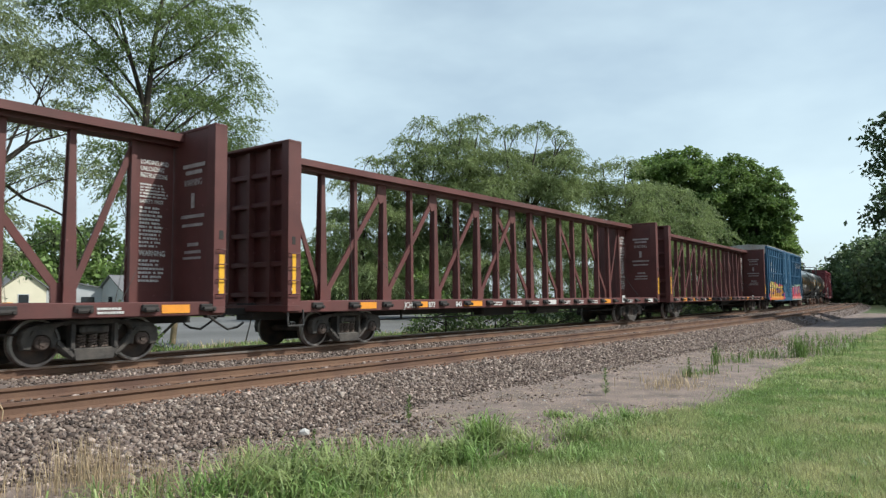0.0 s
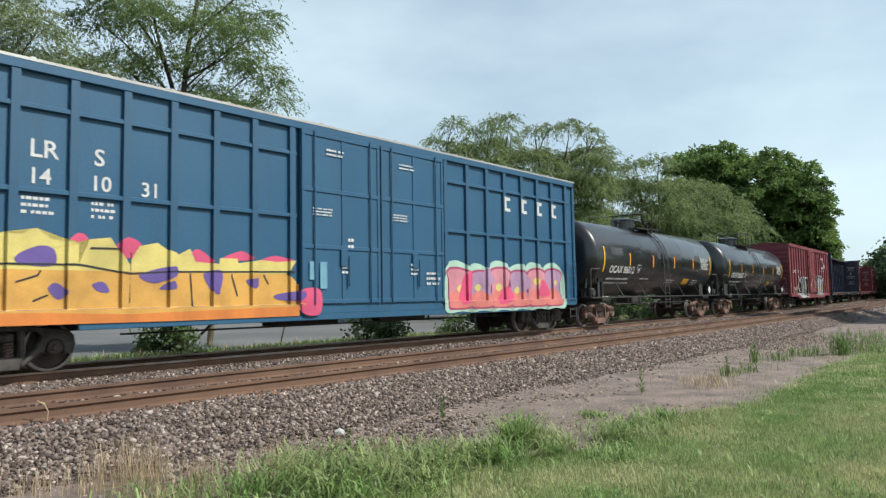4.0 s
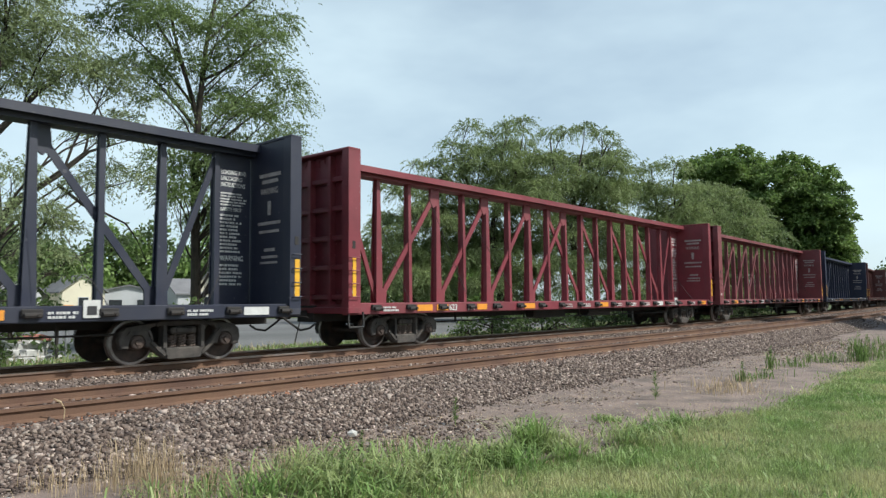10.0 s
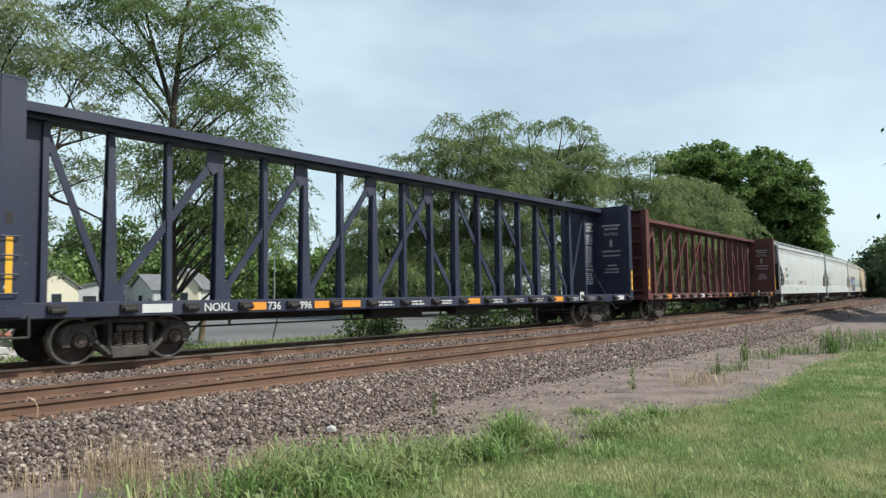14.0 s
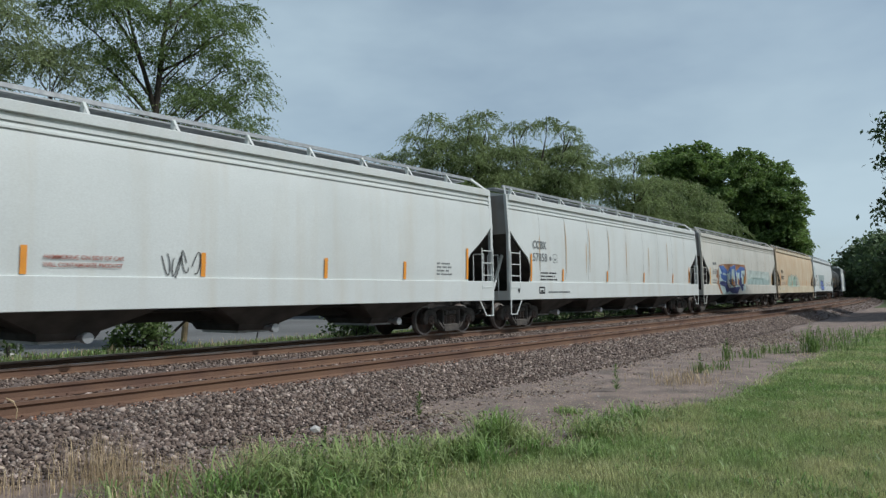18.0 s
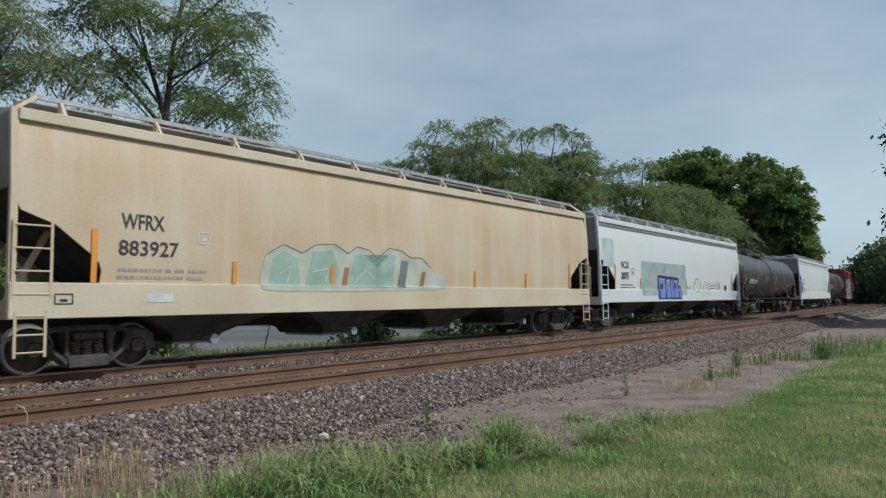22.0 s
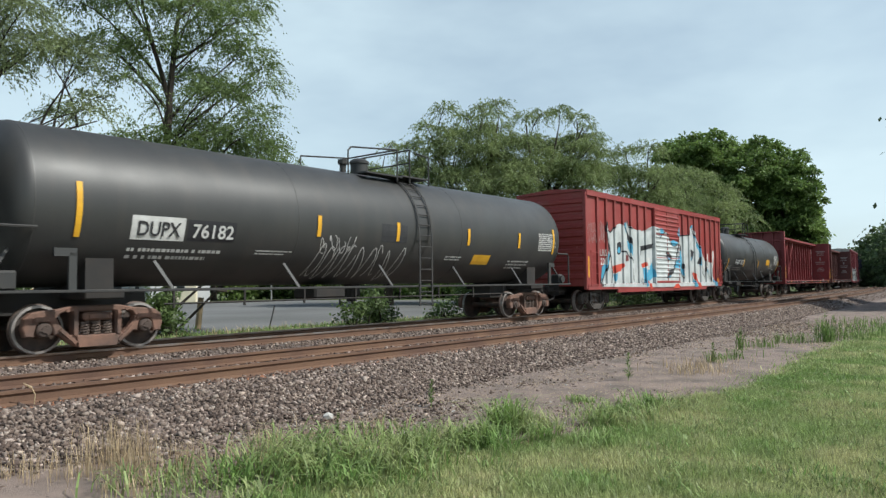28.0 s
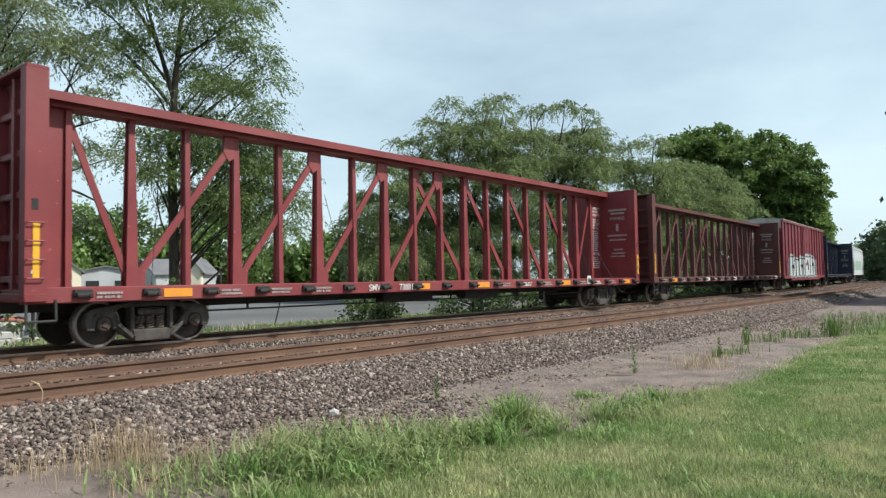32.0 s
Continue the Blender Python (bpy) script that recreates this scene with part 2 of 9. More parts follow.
RUST = (0.20, 0.085, 0.045)
M = {
    "dirt": material("dirt", (0.29, 0.222, 0.185), 0.95, second=(0.15, 0.122, 0.104), grain=1.7, amount=0.5, bump=1.0, bump_scale=60, fine=14),
    "ballast": material("ballast", (0.19, 0.145, 0.125), 0.95, second=(0.11, 0.088, 0.078), grain=1.5, amount=0.5, bump=1.0, bump_scale=26, fine=18),
    "stone": stone_material("stone"),
    "rust_grit": material("rust_grit", (0.36, 0.155, 0.08), 0.95, second=(0.2, 0.10, 0.065), grain=6, amount=0.5, island=0.4),
    "pale_stone": material("pale_stone", (0.496, 0.48, 0.448), 0.9, second=(0.36, 0.344, 0.32), grain=9),
    "soil_grass": material("soil_grass", (0.0612, 0.0972, 0.0245), 0.95, second=(0.101, 0.108, 0.0432), grain=0.7, amount=0.5, bump=1.0, bump_scale=40, fine=22),
    "blade": leaf_material("blade", (0.245, 0.36, 0.11), (0.52, 0.52, 0.26), 0.42, 0.8),
    "tall_blade": leaf_material("tall_blade", (0.205, 0.33, 0.09), (0.40, 0.43, 0.20), 0.42, 1.6),
    "weed_blade": leaf_material("weed_blade", (0.15, 0.25, 0.065), (0.22, 0.28, 0.10), 0.4, 1.6),
    "dry_blade": leaf_material("dry_blade", (0.56, 0.43, 0.27), (0.40, 0.31, 0.19), 0.3),
    "asphalt": material("asphalt", (0.16, 0.16, 0.155), 0.9, second=(0.11, 0.11, 0.105), grain=0.15, amount=0.5, bump=0.3, bump_scale=80),
    "rail": material("rail", (0.165, 0.092, 0.055), 0.8, 0.0, second=(0.11, 0.06, 0.042), grain=1.2, amount=0.5, bump=0.3, bump_scale=70),
    "rail_top": material("rail_top", (0.30, 0.25, 0.22), 0.4, 0.7, second=(0.24, 0.15, 0.10), grain=3.0, amount=0.5),
    "tie": material("tie", (0.10, 0.075, 0.058), 0.9, second=(0.05, 0.04, 0.035), grain=5, amount=0.5, bump=0.6, bump_scale=40, object_vary=0.3),
    "brown_paint": material("brown_paint", (0.111, 0.0303, 0.0262), 0.62, second=(0.0779, 0.0262, 0.023), grain=1.2, amount=0.45, streak=(0.082, 0.041, 0.0328), fine=30, chips=(0.21, 0.1, 0.09)),
    "red_paint": material("red_paint", (0.205, 0.030, 0.042), 0.55, second=(0.15, 0.028, 0.036), grain=1.2, amount=0.45, streak=(0.12, 0.045, 0.042), fine=30, chips=(0.33, 0.13, 0.13)),
    "bright_red_paint": material("bright_red_paint", (0.295, 0.041, 0.0369), 0.55, second=(0.238, 0.041, 0.0369), grain=0.8, amount=0.4, streak=(0.18, 0.0656, 0.0492), fine=30, chips=(0.4, 0.14, 0.13)),
    "crimson_paint": material("crimson_paint", (0.215, 0.027, 0.03), 0.55, second=(0.165, 0.027, 0.03), grain=0.8, amount=0.4, streak=(0.13, 0.045, 0.04), fine=30, chips=(0.4, 0.14, 0.13)),
    "navy_paint": material("navy_paint", (0.013, 0.0182, 0.0488), 0.55, second=(0.0195, 0.0234, 0.0455), grain=1.2, amount=0.45, streak=(0.039, 0.039, 0.0455), fine=30, chips=(0.09, 0.09, 0.11)),
    "slate_paint": material("slate_paint", (0.013, 0.016, 0.036), 0.5, second=(0.02, 0.023, 0.04), grain=1.2, amount=0.45, streak=(0.045, 0.042, 0.05), fine=30, chips=(0.12, 0.115, 0.12)),
    "blue_paint": material("blue_paint", (0.018, 0.0861, 0.168), 0.5, second=(0.0246, 0.0984, 0.18), grain=0.9, amount=0.4, streak=(0.0287, 0.0574, 0.0902), fine=25),
    "silver_roof": material("silver_roof", (0.50, 0.49, 0.46), 0.5, 0.5, second=(0.38, 0.35, 0.31), grain=0.8, amount=0.5, streak=RUST, streak_amount=0.3),
    "black_tank": material("black_tank", (0.013, 0.014, 0.015), 0.30, clear=0.4, second=(0.022, 0.022, 0.022), grain=0.8, amount=0.3, streak=(0.05, 0.048, 0.045), streak_amount=0.25),
    "grey_tank": material("grey_tank", (0.0697, 0.0714, 0.0714), 0.42, second=(0.051, 0.0527, 0.0536), grain=0.8, amount=0.4, streak=(0.119, 0.119, 0.115), streak_amount=0.5),
    "dark_tank": material("dark_tank", (0.050, 0.050, 0.048), 0.45, second=(0.035, 0.035, 0.035), grain=0.8, amount=0.4, streak=(0.075, 0.065, 0.055), streak_amount=0.4),
    "white_hopper": material("white_hopper", (0.602, 0.628, 0.611), 0.5, second=(0.516, 0.542, 0.525), grain=0.5, amount=0.35, streak=(0.447, 0.396, 0.31), streak_amount=0.35),
    "pale_hopper": material("pale_hopper", (0.636, 0.671, 0.662), 0.5, second=(0.585, 0.619, 0.611), grain=0.4, amount=0.3),
    "cream_hopper": material("cream_hopper", (0.602, 0.593, 0.542), 0.5, second=(0.499, 0.49, 0.439), grain=0.5, amount=0.4, streak=(0.43, 0.344, 0.232), streak_amount=0.4),
    "tan_hopper": material("tan_hopper", (0.568, 0.464, 0.327), 0.55, second=(0.516, 0.37, 0.224), grain=0.55, amount=0.5, streak=(0.619, 0.568, 0.473), streak_amount=0.6),
    "end_sheet": material("end_sheet", (0.30, 0.30, 0.285), 0.7, second=(0.20, 0.185, 0.165), grain=1.2, amount=0.5, streak=(0.22, 0.12, 0.07), streak_amount=0.5),
    "tan_sill": material("tan_sill", (0.60, 0.54, 0.41), 0.55, second=(0.52, 0.43, 0.29), grain=0.7, amount=0.5),
    "spring": material("spring", (0.17, 0.125, 0.10), 0.7, second=(0.09, 0.065, 0.055), grain=8, amount=0.5),
    "truck_grime": material("truck_grime", (0.082, 0.07, 0.06), 0.75, second=(0.036, 0.032, 0.03), grain=5, amount=0.5, bump=0.4, bump_scale=50),
    "truck_rust": material("truck_rust", (0.215, 0.115, 0.08), 0.8, second=(0.085, 0.062, 0.052), grain=2.5, amount=0.5, bump=0.4, bump_scale=50, fine=12),
    "wheel": material("wheel", (0.095, 0.062, 0.048), 0.7, 0.1, second=(0.042, 0.034, 0.03), grain=4, amount=0.5),
    "tread": material("tread", (0.36, 0.33, 0.31), 0.45, 0.5, second=(0.22, 0.19, 0.17), grain=6),
    "under": material("under", (0.022, 0.020, 0.019), 0.8, second=(0.038, 0.032, 0.028), grain=3, amount=0.5),
    "black_iron": material("black_iron", (0.03, 0.03, 0.03), 0.6, second=(0.05, 0.045, 0.04), grain=3),
    # grime with the shade under the hopper bodies darkened into its colour
    "hopper_grime_shade": material("hopper_grime_shade", (0.068, 0.062, 0.056), 0.8, second=(0.034, 0.031, 0.029), grain=2, amount=0.5),
    "faded_paint": material("faded_paint", (0.193, 0.0451, 0.0508), 0.65, second=(0.123, 0.0344, 0.0369), grain=1.0, amount=0.5, streak=(0.123, 0.0492, 0.0451), fine=30, chips=(0.3, 0.14, 0.14)),
    "rust_mark": material("rust_mark", (0.40, 0.16, 0.12), 0.7, grain=4),
    "rust_run": material("rust_run", (0.50, 0.40, 0.28), 0.7, second=(0.42, 0.28, 0.16), grain=4),
    "white_mark": material("white_mark", (0.634, 0.634, 0.607), 0.6, second=(0.484, 0.475, 0.458), grain=4, amount=0.4),
    "faint_mark": material("faint_mark", (0.40, 0.36, 0.34), 0.6, second=(0.28, 0.24, 0.23), grain=5, amount=0.5),
    "grey_mark": material("grey_mark", (0.20, 0.215, 0.215), 0.6, grain=4),
    "dark_mark": material("dark_mark", (0.035, 0.035, 0.038), 0.6, grain=4),
    "yellow_mark": material("yellow_mark", (0.78, 0.42, 0.025), 0.5, second=(0.65, 0.33, 0.02), grain=4),
    "orange_mark": material("orange_mark", (0.78, 0.30, 0.03), 0.5, second=(0.62, 0.25, 0.03), grain=4),
    "bark": material("bark", (0.06, 0.0468, 0.0348), 0.95, second=(0.033, 0.027, 0.0216), grain=3, amount=0.5, bump=0.8, bump_scale=20),
    "leaf_locust": leaf_material("leaf_locust", (0.20, 0.275, 0.09), (0.115, 0.17, 0.058), 0.5),
    "leaf_pale": leaf_material("leaf_pale", (0.30, 0.355, 0.17), (0.20, 0.25, 0.115), 0.5),
    "leaf_willow": leaf_material("leaf_willow", (0.27, 0.335, 0.135), (0.17, 0.225, 0.09), 0.5),
    "leaf_oak": leaf_material("leaf_oak", (0.235, 0.34, 0.095), (0.13, 0.21, 0.06), 0.45),
    "leaf_dark": leaf_material("leaf_dark", (0.13, 0.19, 0.08), (0.08, 0.125, 0.055), 0.4),
    "leaf_bush": leaf_material("leaf_bush", (0.15, 0.215, 0.068), (0.09, 0.14, 0.05), 0.45),
    "cream_wall": material("cream_wall", (0.74, 0.68, 0.52), 0.8, second=(0.66, 0.6, 0.46), grain=0.6),
    "grey_wall": material("grey_wall", (0.50, 0.51, 0.52), 0.8, second=(0.42, 0.43, 0.44), grain=0.6),
    "shingle": material("shingle", (0.20, 0.20, 0.205), 0.9, second=(0.14, 0.14, 0.145), grain=0.8, bump=0.5, bump_scale=20),
    "window_glass": material("window_glass", (0.03, 0.035, 0.04), 0.08),
    "concrete": material("concrete", (0.55, 0.54, 0.52), 0.9, second=(0.42, 0.41, 0.40), grain=3, bump=0.4),
    "pole_wood": material("pole_wood", (0.33, 0.25, 0.14), 0.9, second=(0.22, 0.17, 0.11), grain=4, bump=0.5),
    "galvanised": material("galvanised", (0.42, 0.43, 0.44), 0.5, 0.6, grain=6),
}
PAINT = {}


def paint(name, colour):
    if name not in PAINT:
        PAINT[name] = material("spray_" + name, tuple(c * 0.85 for c in colour), 0.55, second=tuple(c * 0.6 for c in colour), grain=1.8, amount=0.45)
    return PAINT[name]


# ---- mesh helpers ----
class Shape:
    """Vertices and faces that grow into one mesh."""

    def __init__(self):
        self.v, self.f = [], []

    def add(self, verts, faces):
        k = len(self.v)
        self.v += [tuple(p) for p in verts]
        self.f += [tuple(i + k for i in face) for face in faces]
        return self

    def box(self, x0, x1, y0, y1, z0, z1, bevel=0.0):
        if not bevel:
            return self.add([(x, y, z) for x in (x0, x1) for y in (y0, y1) for z in (z0, z1)],
                            [(0, 1, 3, 2), (4, 6, 7, 5), (0, 4, 5, 1), (2, 3, 7, 6), (0, 2, 6, 4), (1, 5, 7, 3)])
        b = bevel
        o, i = [(y0, z0 + b), (y0 + b, z0), (y1 - b, z0), (y1, z0 + b), (y1, z1 - b), (y1 - b, z1), (y0 + b, z1), (y0, z1 - b)], []
        i = [(min(max(y, y0 + b), y1 - b), min(max(z, z0 + b), z1 - b)) for y, z in o]
        rings = [[(x0, *p) for p in i], [(x0 + b, *p) for p in o], [(x1 - b, *p) for p in o], [(x1, *p) for p in i]]
        return self.rings(rings)

    def rings(self, rings, closed=True, caps=True):
        """Skin over rings of equally many points."""
        n = len(rings[0])
        faces = []
        for r in range(len(rings) - 1):
            for k in range(n if closed else n - 1):
                a, c = r * n + k, r * n + (k + 1) % n
                faces.append((a, c, c + n, a + n))
        if caps:
            faces += [tuple(range(n))[::-1], tuple(range((len(rings) - 1) * n, len(rings) * n))]
        return self.add([p for ring in rings for p in ring], faces)

    def prism(self, outline, y0, y1):
        """An outline in x and z, drawn out along y."""
        return self.rings([[(x, y0, z) for x, z in outline], [(x, y1, z) for x, z in outline]])

    def along_x(self, outline, x0, x1):
        """An outline in y and z, drawn out along x."""
        return self.rings([[(x0, y, z) for y, z in outline], [(x1, y, z) for y, z in outline]])

    def tube(self, p, q, r, sides=8, r2=None):
        p, q = Vector(p), Vector(q)
        d = (q - p).normalized()
        u = d.orthogonal().normalized()
        w = d.cross(u)
        rings = [[c + (u * math.cos(a) + w * math.sin(a)) * rad for a in [2 * math.pi * k / sides for k in range(sides)]]
                 for c, rad in ((p, r), (q, r if r2 is None else r2))]
        return self.rings(rings)

    def path(self, points, r, sides=6):
        for p, q in zip(points, points[1:]):
            self.tube(p, q, r, sides)
        return self

    def bar(self, p, q, width, depth, side=(0, 1, 0)):
        """A square bar from p to q; width lies across side, depth along it."""
        p, q, side = Vector(p), Vector(q), Vector(side)
        d = (q - p).normalized()
        w = d.cross(side).normalized() * width / 2
        s = side * depth / 2
        return self.rings([[c + a * w + b * s for a, b in ((-1, -1), (1, -1), (1, 1), (-1, 1))] for c in (p, q)])

    def spin_x(self, profile, sides=40):
        """Turns a profile of (x, radius) about the x axis."""
        return self.rings([[(x, r * math.cos(2 * math.pi * k / sides), r * math.sin(2 * math.pi * k / sides)) for k in range(sides)]
                           for x, r in profile])

    def spin_y(self, profile, sides=32):
        return self.rings([[(r * math.cos(2 * math.pi * k / sides), y, r * math.sin(2 * math.pi * k / sides)) for k in range(sides)]
                           for y, r in profile])

    def mesh(self, name, mat, smooth=False):
        me = bpy.data.meshes.new(name)
        me.from_pydata(self.v, [], self.f)
        bm = bmesh.new()
        bm.from_mesh(me)
        bmesh.ops.recalc_face_normals(bm, faces=bm.faces)
        bm.to_mesh(me)
        bm.free()
        me.materials.append(mat)
        if smooth:
            me.shade_smooth()
            me.set_sharp_from_angle(angle=radians(35))
        return me


KEPT = {}


def kept(key, make, mat, smooth=False):
    """The mesh of a repeated piece, made once for each material."""
    key = (key, mat.name)
    if key not in KEPT:
        KEPT[key] = make().mesh(key[0], mat, smooth)
    return KEPT[key]


def part(name, shape, mat, parent, label="", smooth=False, at=None):
    me = shape if isinstance(shape, bpy.types.Mesh) else shape.mesh(name, mat, smooth)
    ob = new(name, me)
    ob.parent = parent
    if at is not None:
        ob.matrix_basis = at
    if label:
        tagged(ob, label)
    return ob


def thing(name, label, category, group="", kind=""):
    return tagged(new(name), label, category, group, kind)


LETTERS = {}


def lettering(text, size, mat, parent, x, z, y, label="", width=None, name="lettering"):
    """Words on the near side of a car, their left end at x and foot at z."""
    key = (text, size, mat.name, width)
    if key not in LETTERS:
        curve = bpy.data.curves.new("letters", "FONT")
        curve.body, curve.size, curve.extrude, curve.resolution_u = text, size / 0.72, 0.0015, 3
        curve.offset = size * 0.018
        ob = bpy.data.objects.new("letters", curve)
        scene.collection.objects.link(ob)
        me = bpy.data.meshes.new_from_object(ob.evaluated_get(bpy.context.evaluated_depsgraph_get()))
        bpy.data.objects.remove(ob)
        me.materials.clear()
        me.materials.append(mat)
        if width:
            xs = [v.co.x for v in me.vertices]
            f = width / (max(xs) - min(xs))
            for v in me.vertices:
                v.co.x *= f
        LETTERS[key] = me
    ob = part(name, LETTERS[key], mat, parent, label)
    ob.matrix_basis = Matrix.Translation((x, y, z)) @ Matrix.Rotation(radians(90), 4, "X")
    return ob


# ---- ground, roadbed and tracks ----
def fast_mesh(name, verts, sides, mat):
    """A mesh from an array of corners, sides at a time to a face."""
    verts = np.asarray(verts, np.float32).reshape(-1, 3)
    n = len(verts) // sides
    me = bpy.data.meshes.new(name)
    me.vertices.add(len(verts))
    me.vertices.foreach_set("co", verts.ravel())
    me.loops.add(n * sides)
    me.loops.foreach_set("vertex_index", np.arange(n * sides, dtype=np.int32))
    me.polygons.add(n)
    me.polygons.foreach_set("loop_start", np.arange(0, n * sides, sides, dtype=np.int32))
    me.polygons.foreach_set("loop_total", np.full(n, sides, np.int32))
    me.update(calc_edges=True)
    me.materials.append(mat)
    return me


def solid_mesh(name, verts, faces, count, mat):
    """count copies of a small solid whose placed corners are given, all with the same faces (triangles)."""
    verts = np.asarray(verts, np.float32).reshape(-1, 3)
    k = len(verts) // count
    idx = (np.arange(count)[:, None, None] * k + np.asarray(faces)[None]).astype(np.int32)
    me = bpy.data.meshes.new(name)
    me.vertices.add(len(verts))
    me.vertices.foreach_set("co", verts.ravel())
    n = idx.shape[0] * idx.shape[1]
    me.loops.add(n * 3)
    me.loops.foreach_set("vertex_index", idx.ravel())
    me.polygons.add(n)
    me.polygons.foreach_set("loop_start", np.arange(0, n * 3, 3, dtype=np.int32))
    me.polygons.foreach_set("loop_total", np.full(n, 3, np.int32))
    me.update(calc_edges=True)
    me.materials.append(mat)
    return me


def structure(name, shape, mat, label, category, smooth=False):
    me = shape if isinstance(shape, bpy.types.Mesh) else shape.mesh(name, mat, smooth)
    return tagged(new(name, me), label, category, kind="structure")


def swell(x, y):
    return 0.05 * noise.noise((x * 0.13, y * 0.13, 3.0)) + 0.02 * noise.noise((x * 0.7, y * 0.7, 9.0))


def lawn_z(x, y):
    """The lawn is gently uneven and a little higher than the worn strip."""
    return GROUND + swell(x, y)


gx = [-1500, -600, -250, -120, -70, -45] + list(np.arange(-30, 62, 1.0)) + [66, 74, 84, 100, 120, 150, 200, 300, 700, 2500]
gy = [-1500, -500, -150, -60] + list(np.arange(-30, 26, 1.0)) + [30, 36, 44, 55, 70, 90, 120, 170, 300, 700, 2500]
sheet = Shape()
sheet.add([(x, y, lawn_z(x, y) - 0.012) for x in gx for y in gy],
          [(i * len(gy) + j, (i + 1) * len(gy) + j, (i + 1) * len(gy) + j + 1, i * len(gy) + j + 1) for i in range(len(gx) - 1) for j in range(len(gy) - 1)])
ground = structure("ground", sheet, M["soil_grass"], "grassy ground with thin soil between the blades", "ground", True)


def strip(profile, s0, s1, step=1.0, wobble=0.0, seed=0.0):
    """A sheet along the line from (lateral, z) pairs, its edges uneven by wobble."""
    rings, last = [], len(profile) - 1
    for s in np.arange(s0, s1 + 0.01, step):
        ring = []
        for k, (u, z) in enumerate(profile):
            d = wobble * (noise.noise((s * 0.35, k * 7.0, seed)) + 0.6 * noise.noise((s * 1.3, k * 7.0, seed + 5))) if k in (0, last) else 0.0
            ring.append(along(s, u + d, z + (0.018 * noise.noise((s * 1.1, u * 1.1, 4)) if 0 < k < last else 0)))
        rings.append(ring)
    return Shape().rings(rings, closed=False, caps=False)


def worn_edge(s):
    """Lateral place where the worn strip gives way to the lawn."""
    base = float(np.interp(s, [-16, 2.5, 4.0, 5.2, 5.9, 6.9, 7.6, 8.4, 9.8, 11.2, 12.6, 14.2, 17, 25, 40, 75], [9.6, 9.4, 9.1, 9.05, 9.3, 10.15, 9.9, 9.8, 10.05, 10.5, 10.6, 10.4, 10.25, 10.3, 10.3, 10.2]))
    return base + 0.14 * noise.noise((s * 0.6, 2.0, 1.0)) + 0.14 * noise.noise((s * 1.7, 2.0, 8.0))


worn = Shape()
worn_rings = []
for s in np.arange(-16, 75, 0.5):
    e = worn_edge(s)
    worn_rings.append([along(s, u, lawn_z(*along(s, u).xy) + 0.006 + 0.012 * noise.noise((s, u, 0))) for u in np.linspace(5.2, e, 9)])
worn.rings(worn_rings, closed=False, caps=False)
structure("path", worn, M["dirt"], "worn strip of bare dirt and fine gravel beside the track", "dirt path", True)

bed = strip([(-3.6, GROUND - 0.08), (-2.7, -0.42), (-1.9, -0.21), (-1.2, -0.17), (0, -0.19), (1.2, -0.17), (2.2, -0.235), (3.3, -0.18), (4.4, -0.19), (5.3, -0.19), (5.72, -0.205), (6.1, -0.36), (6.5, -0.49), (6.95, GROUND - 0.03)],
            -60, 260, 1.0, 0.10)
structure("ballast", bed, M["ballast"], "crushed stone roadbed under both tracks", "ballast", True)


def rail_shape(u, z=0.0, head=True):
    outline = ([(-0.036, 0.0), (0.036, 0.0), (0.037, -0.035), (0.022, -0.047), (-0.022, -0.047), (-0.037, -0.035)] if head else
               [(-0.022, -0.044), (0.022, -0.044), (0.009, -0.06), (0.009, -0.135), (0.07, -0.158), (0.07, -0.17), (-0.07, -0.17), (-0.07, -0.158), (-0.009, -0.135), (-0.009, -0.06)])
    s = Shape()
    s.rings([[along(p, u + du, z + dz) for du, dz in outline] for p in np.arange(-60, 261, 4.0)])
    return s


for name, centre, top in (("railway_track_1", 0.0, "rail_top"), ("railway_track_2", NEAR_TRACK, "rail_top")):
    track = tagged(new(name), "rusty steel rails on dark wooden ties in crushed stone", "railway track", kind="structure")
    for u in (-0.755, 0.755):
        rail = part("rail", rail_shape(centre + u, head=False), M["rail"], track)
        part("rail_head", rail_shape(centre + u), M[top if not centre else "rail"], rail, "worn running surface" if not centre else "rusty running surface")
    tie_mesh = kept("tie", lambda: Shape().box(-0.115, 0.115, -1.25, 1.25, -0.36, -0.218, 0.012), M["tie"])
    plate = kept("tie_plate", lambda: Shape().box(-0.09, 0.09, -0.19, 0.19, -0.225, -0.158).tube((0.05, -0.11, -0.16), (0.05, -0.11, -0.135), 0.016, 6)
                 .tube((-0.05, 0.11, -0.16), (-0.05, 0.11, -0.135), 0.016, 6), M["rail"])
    for k in range(290):
        s = -40 + 0.56 * k
        tie = part("tie", tie_mesh, M["tie"], track, at=line_pose(s, centre) @ pose(0, 0, 0, 0, 0, random.uniform(-1.5, 1.5)))
        if -8 < s < 22:
            for u in (-0.755, 0.755):
                part("tie_plate", plate, M["rail"], tie, at=pose(0, u, 0))

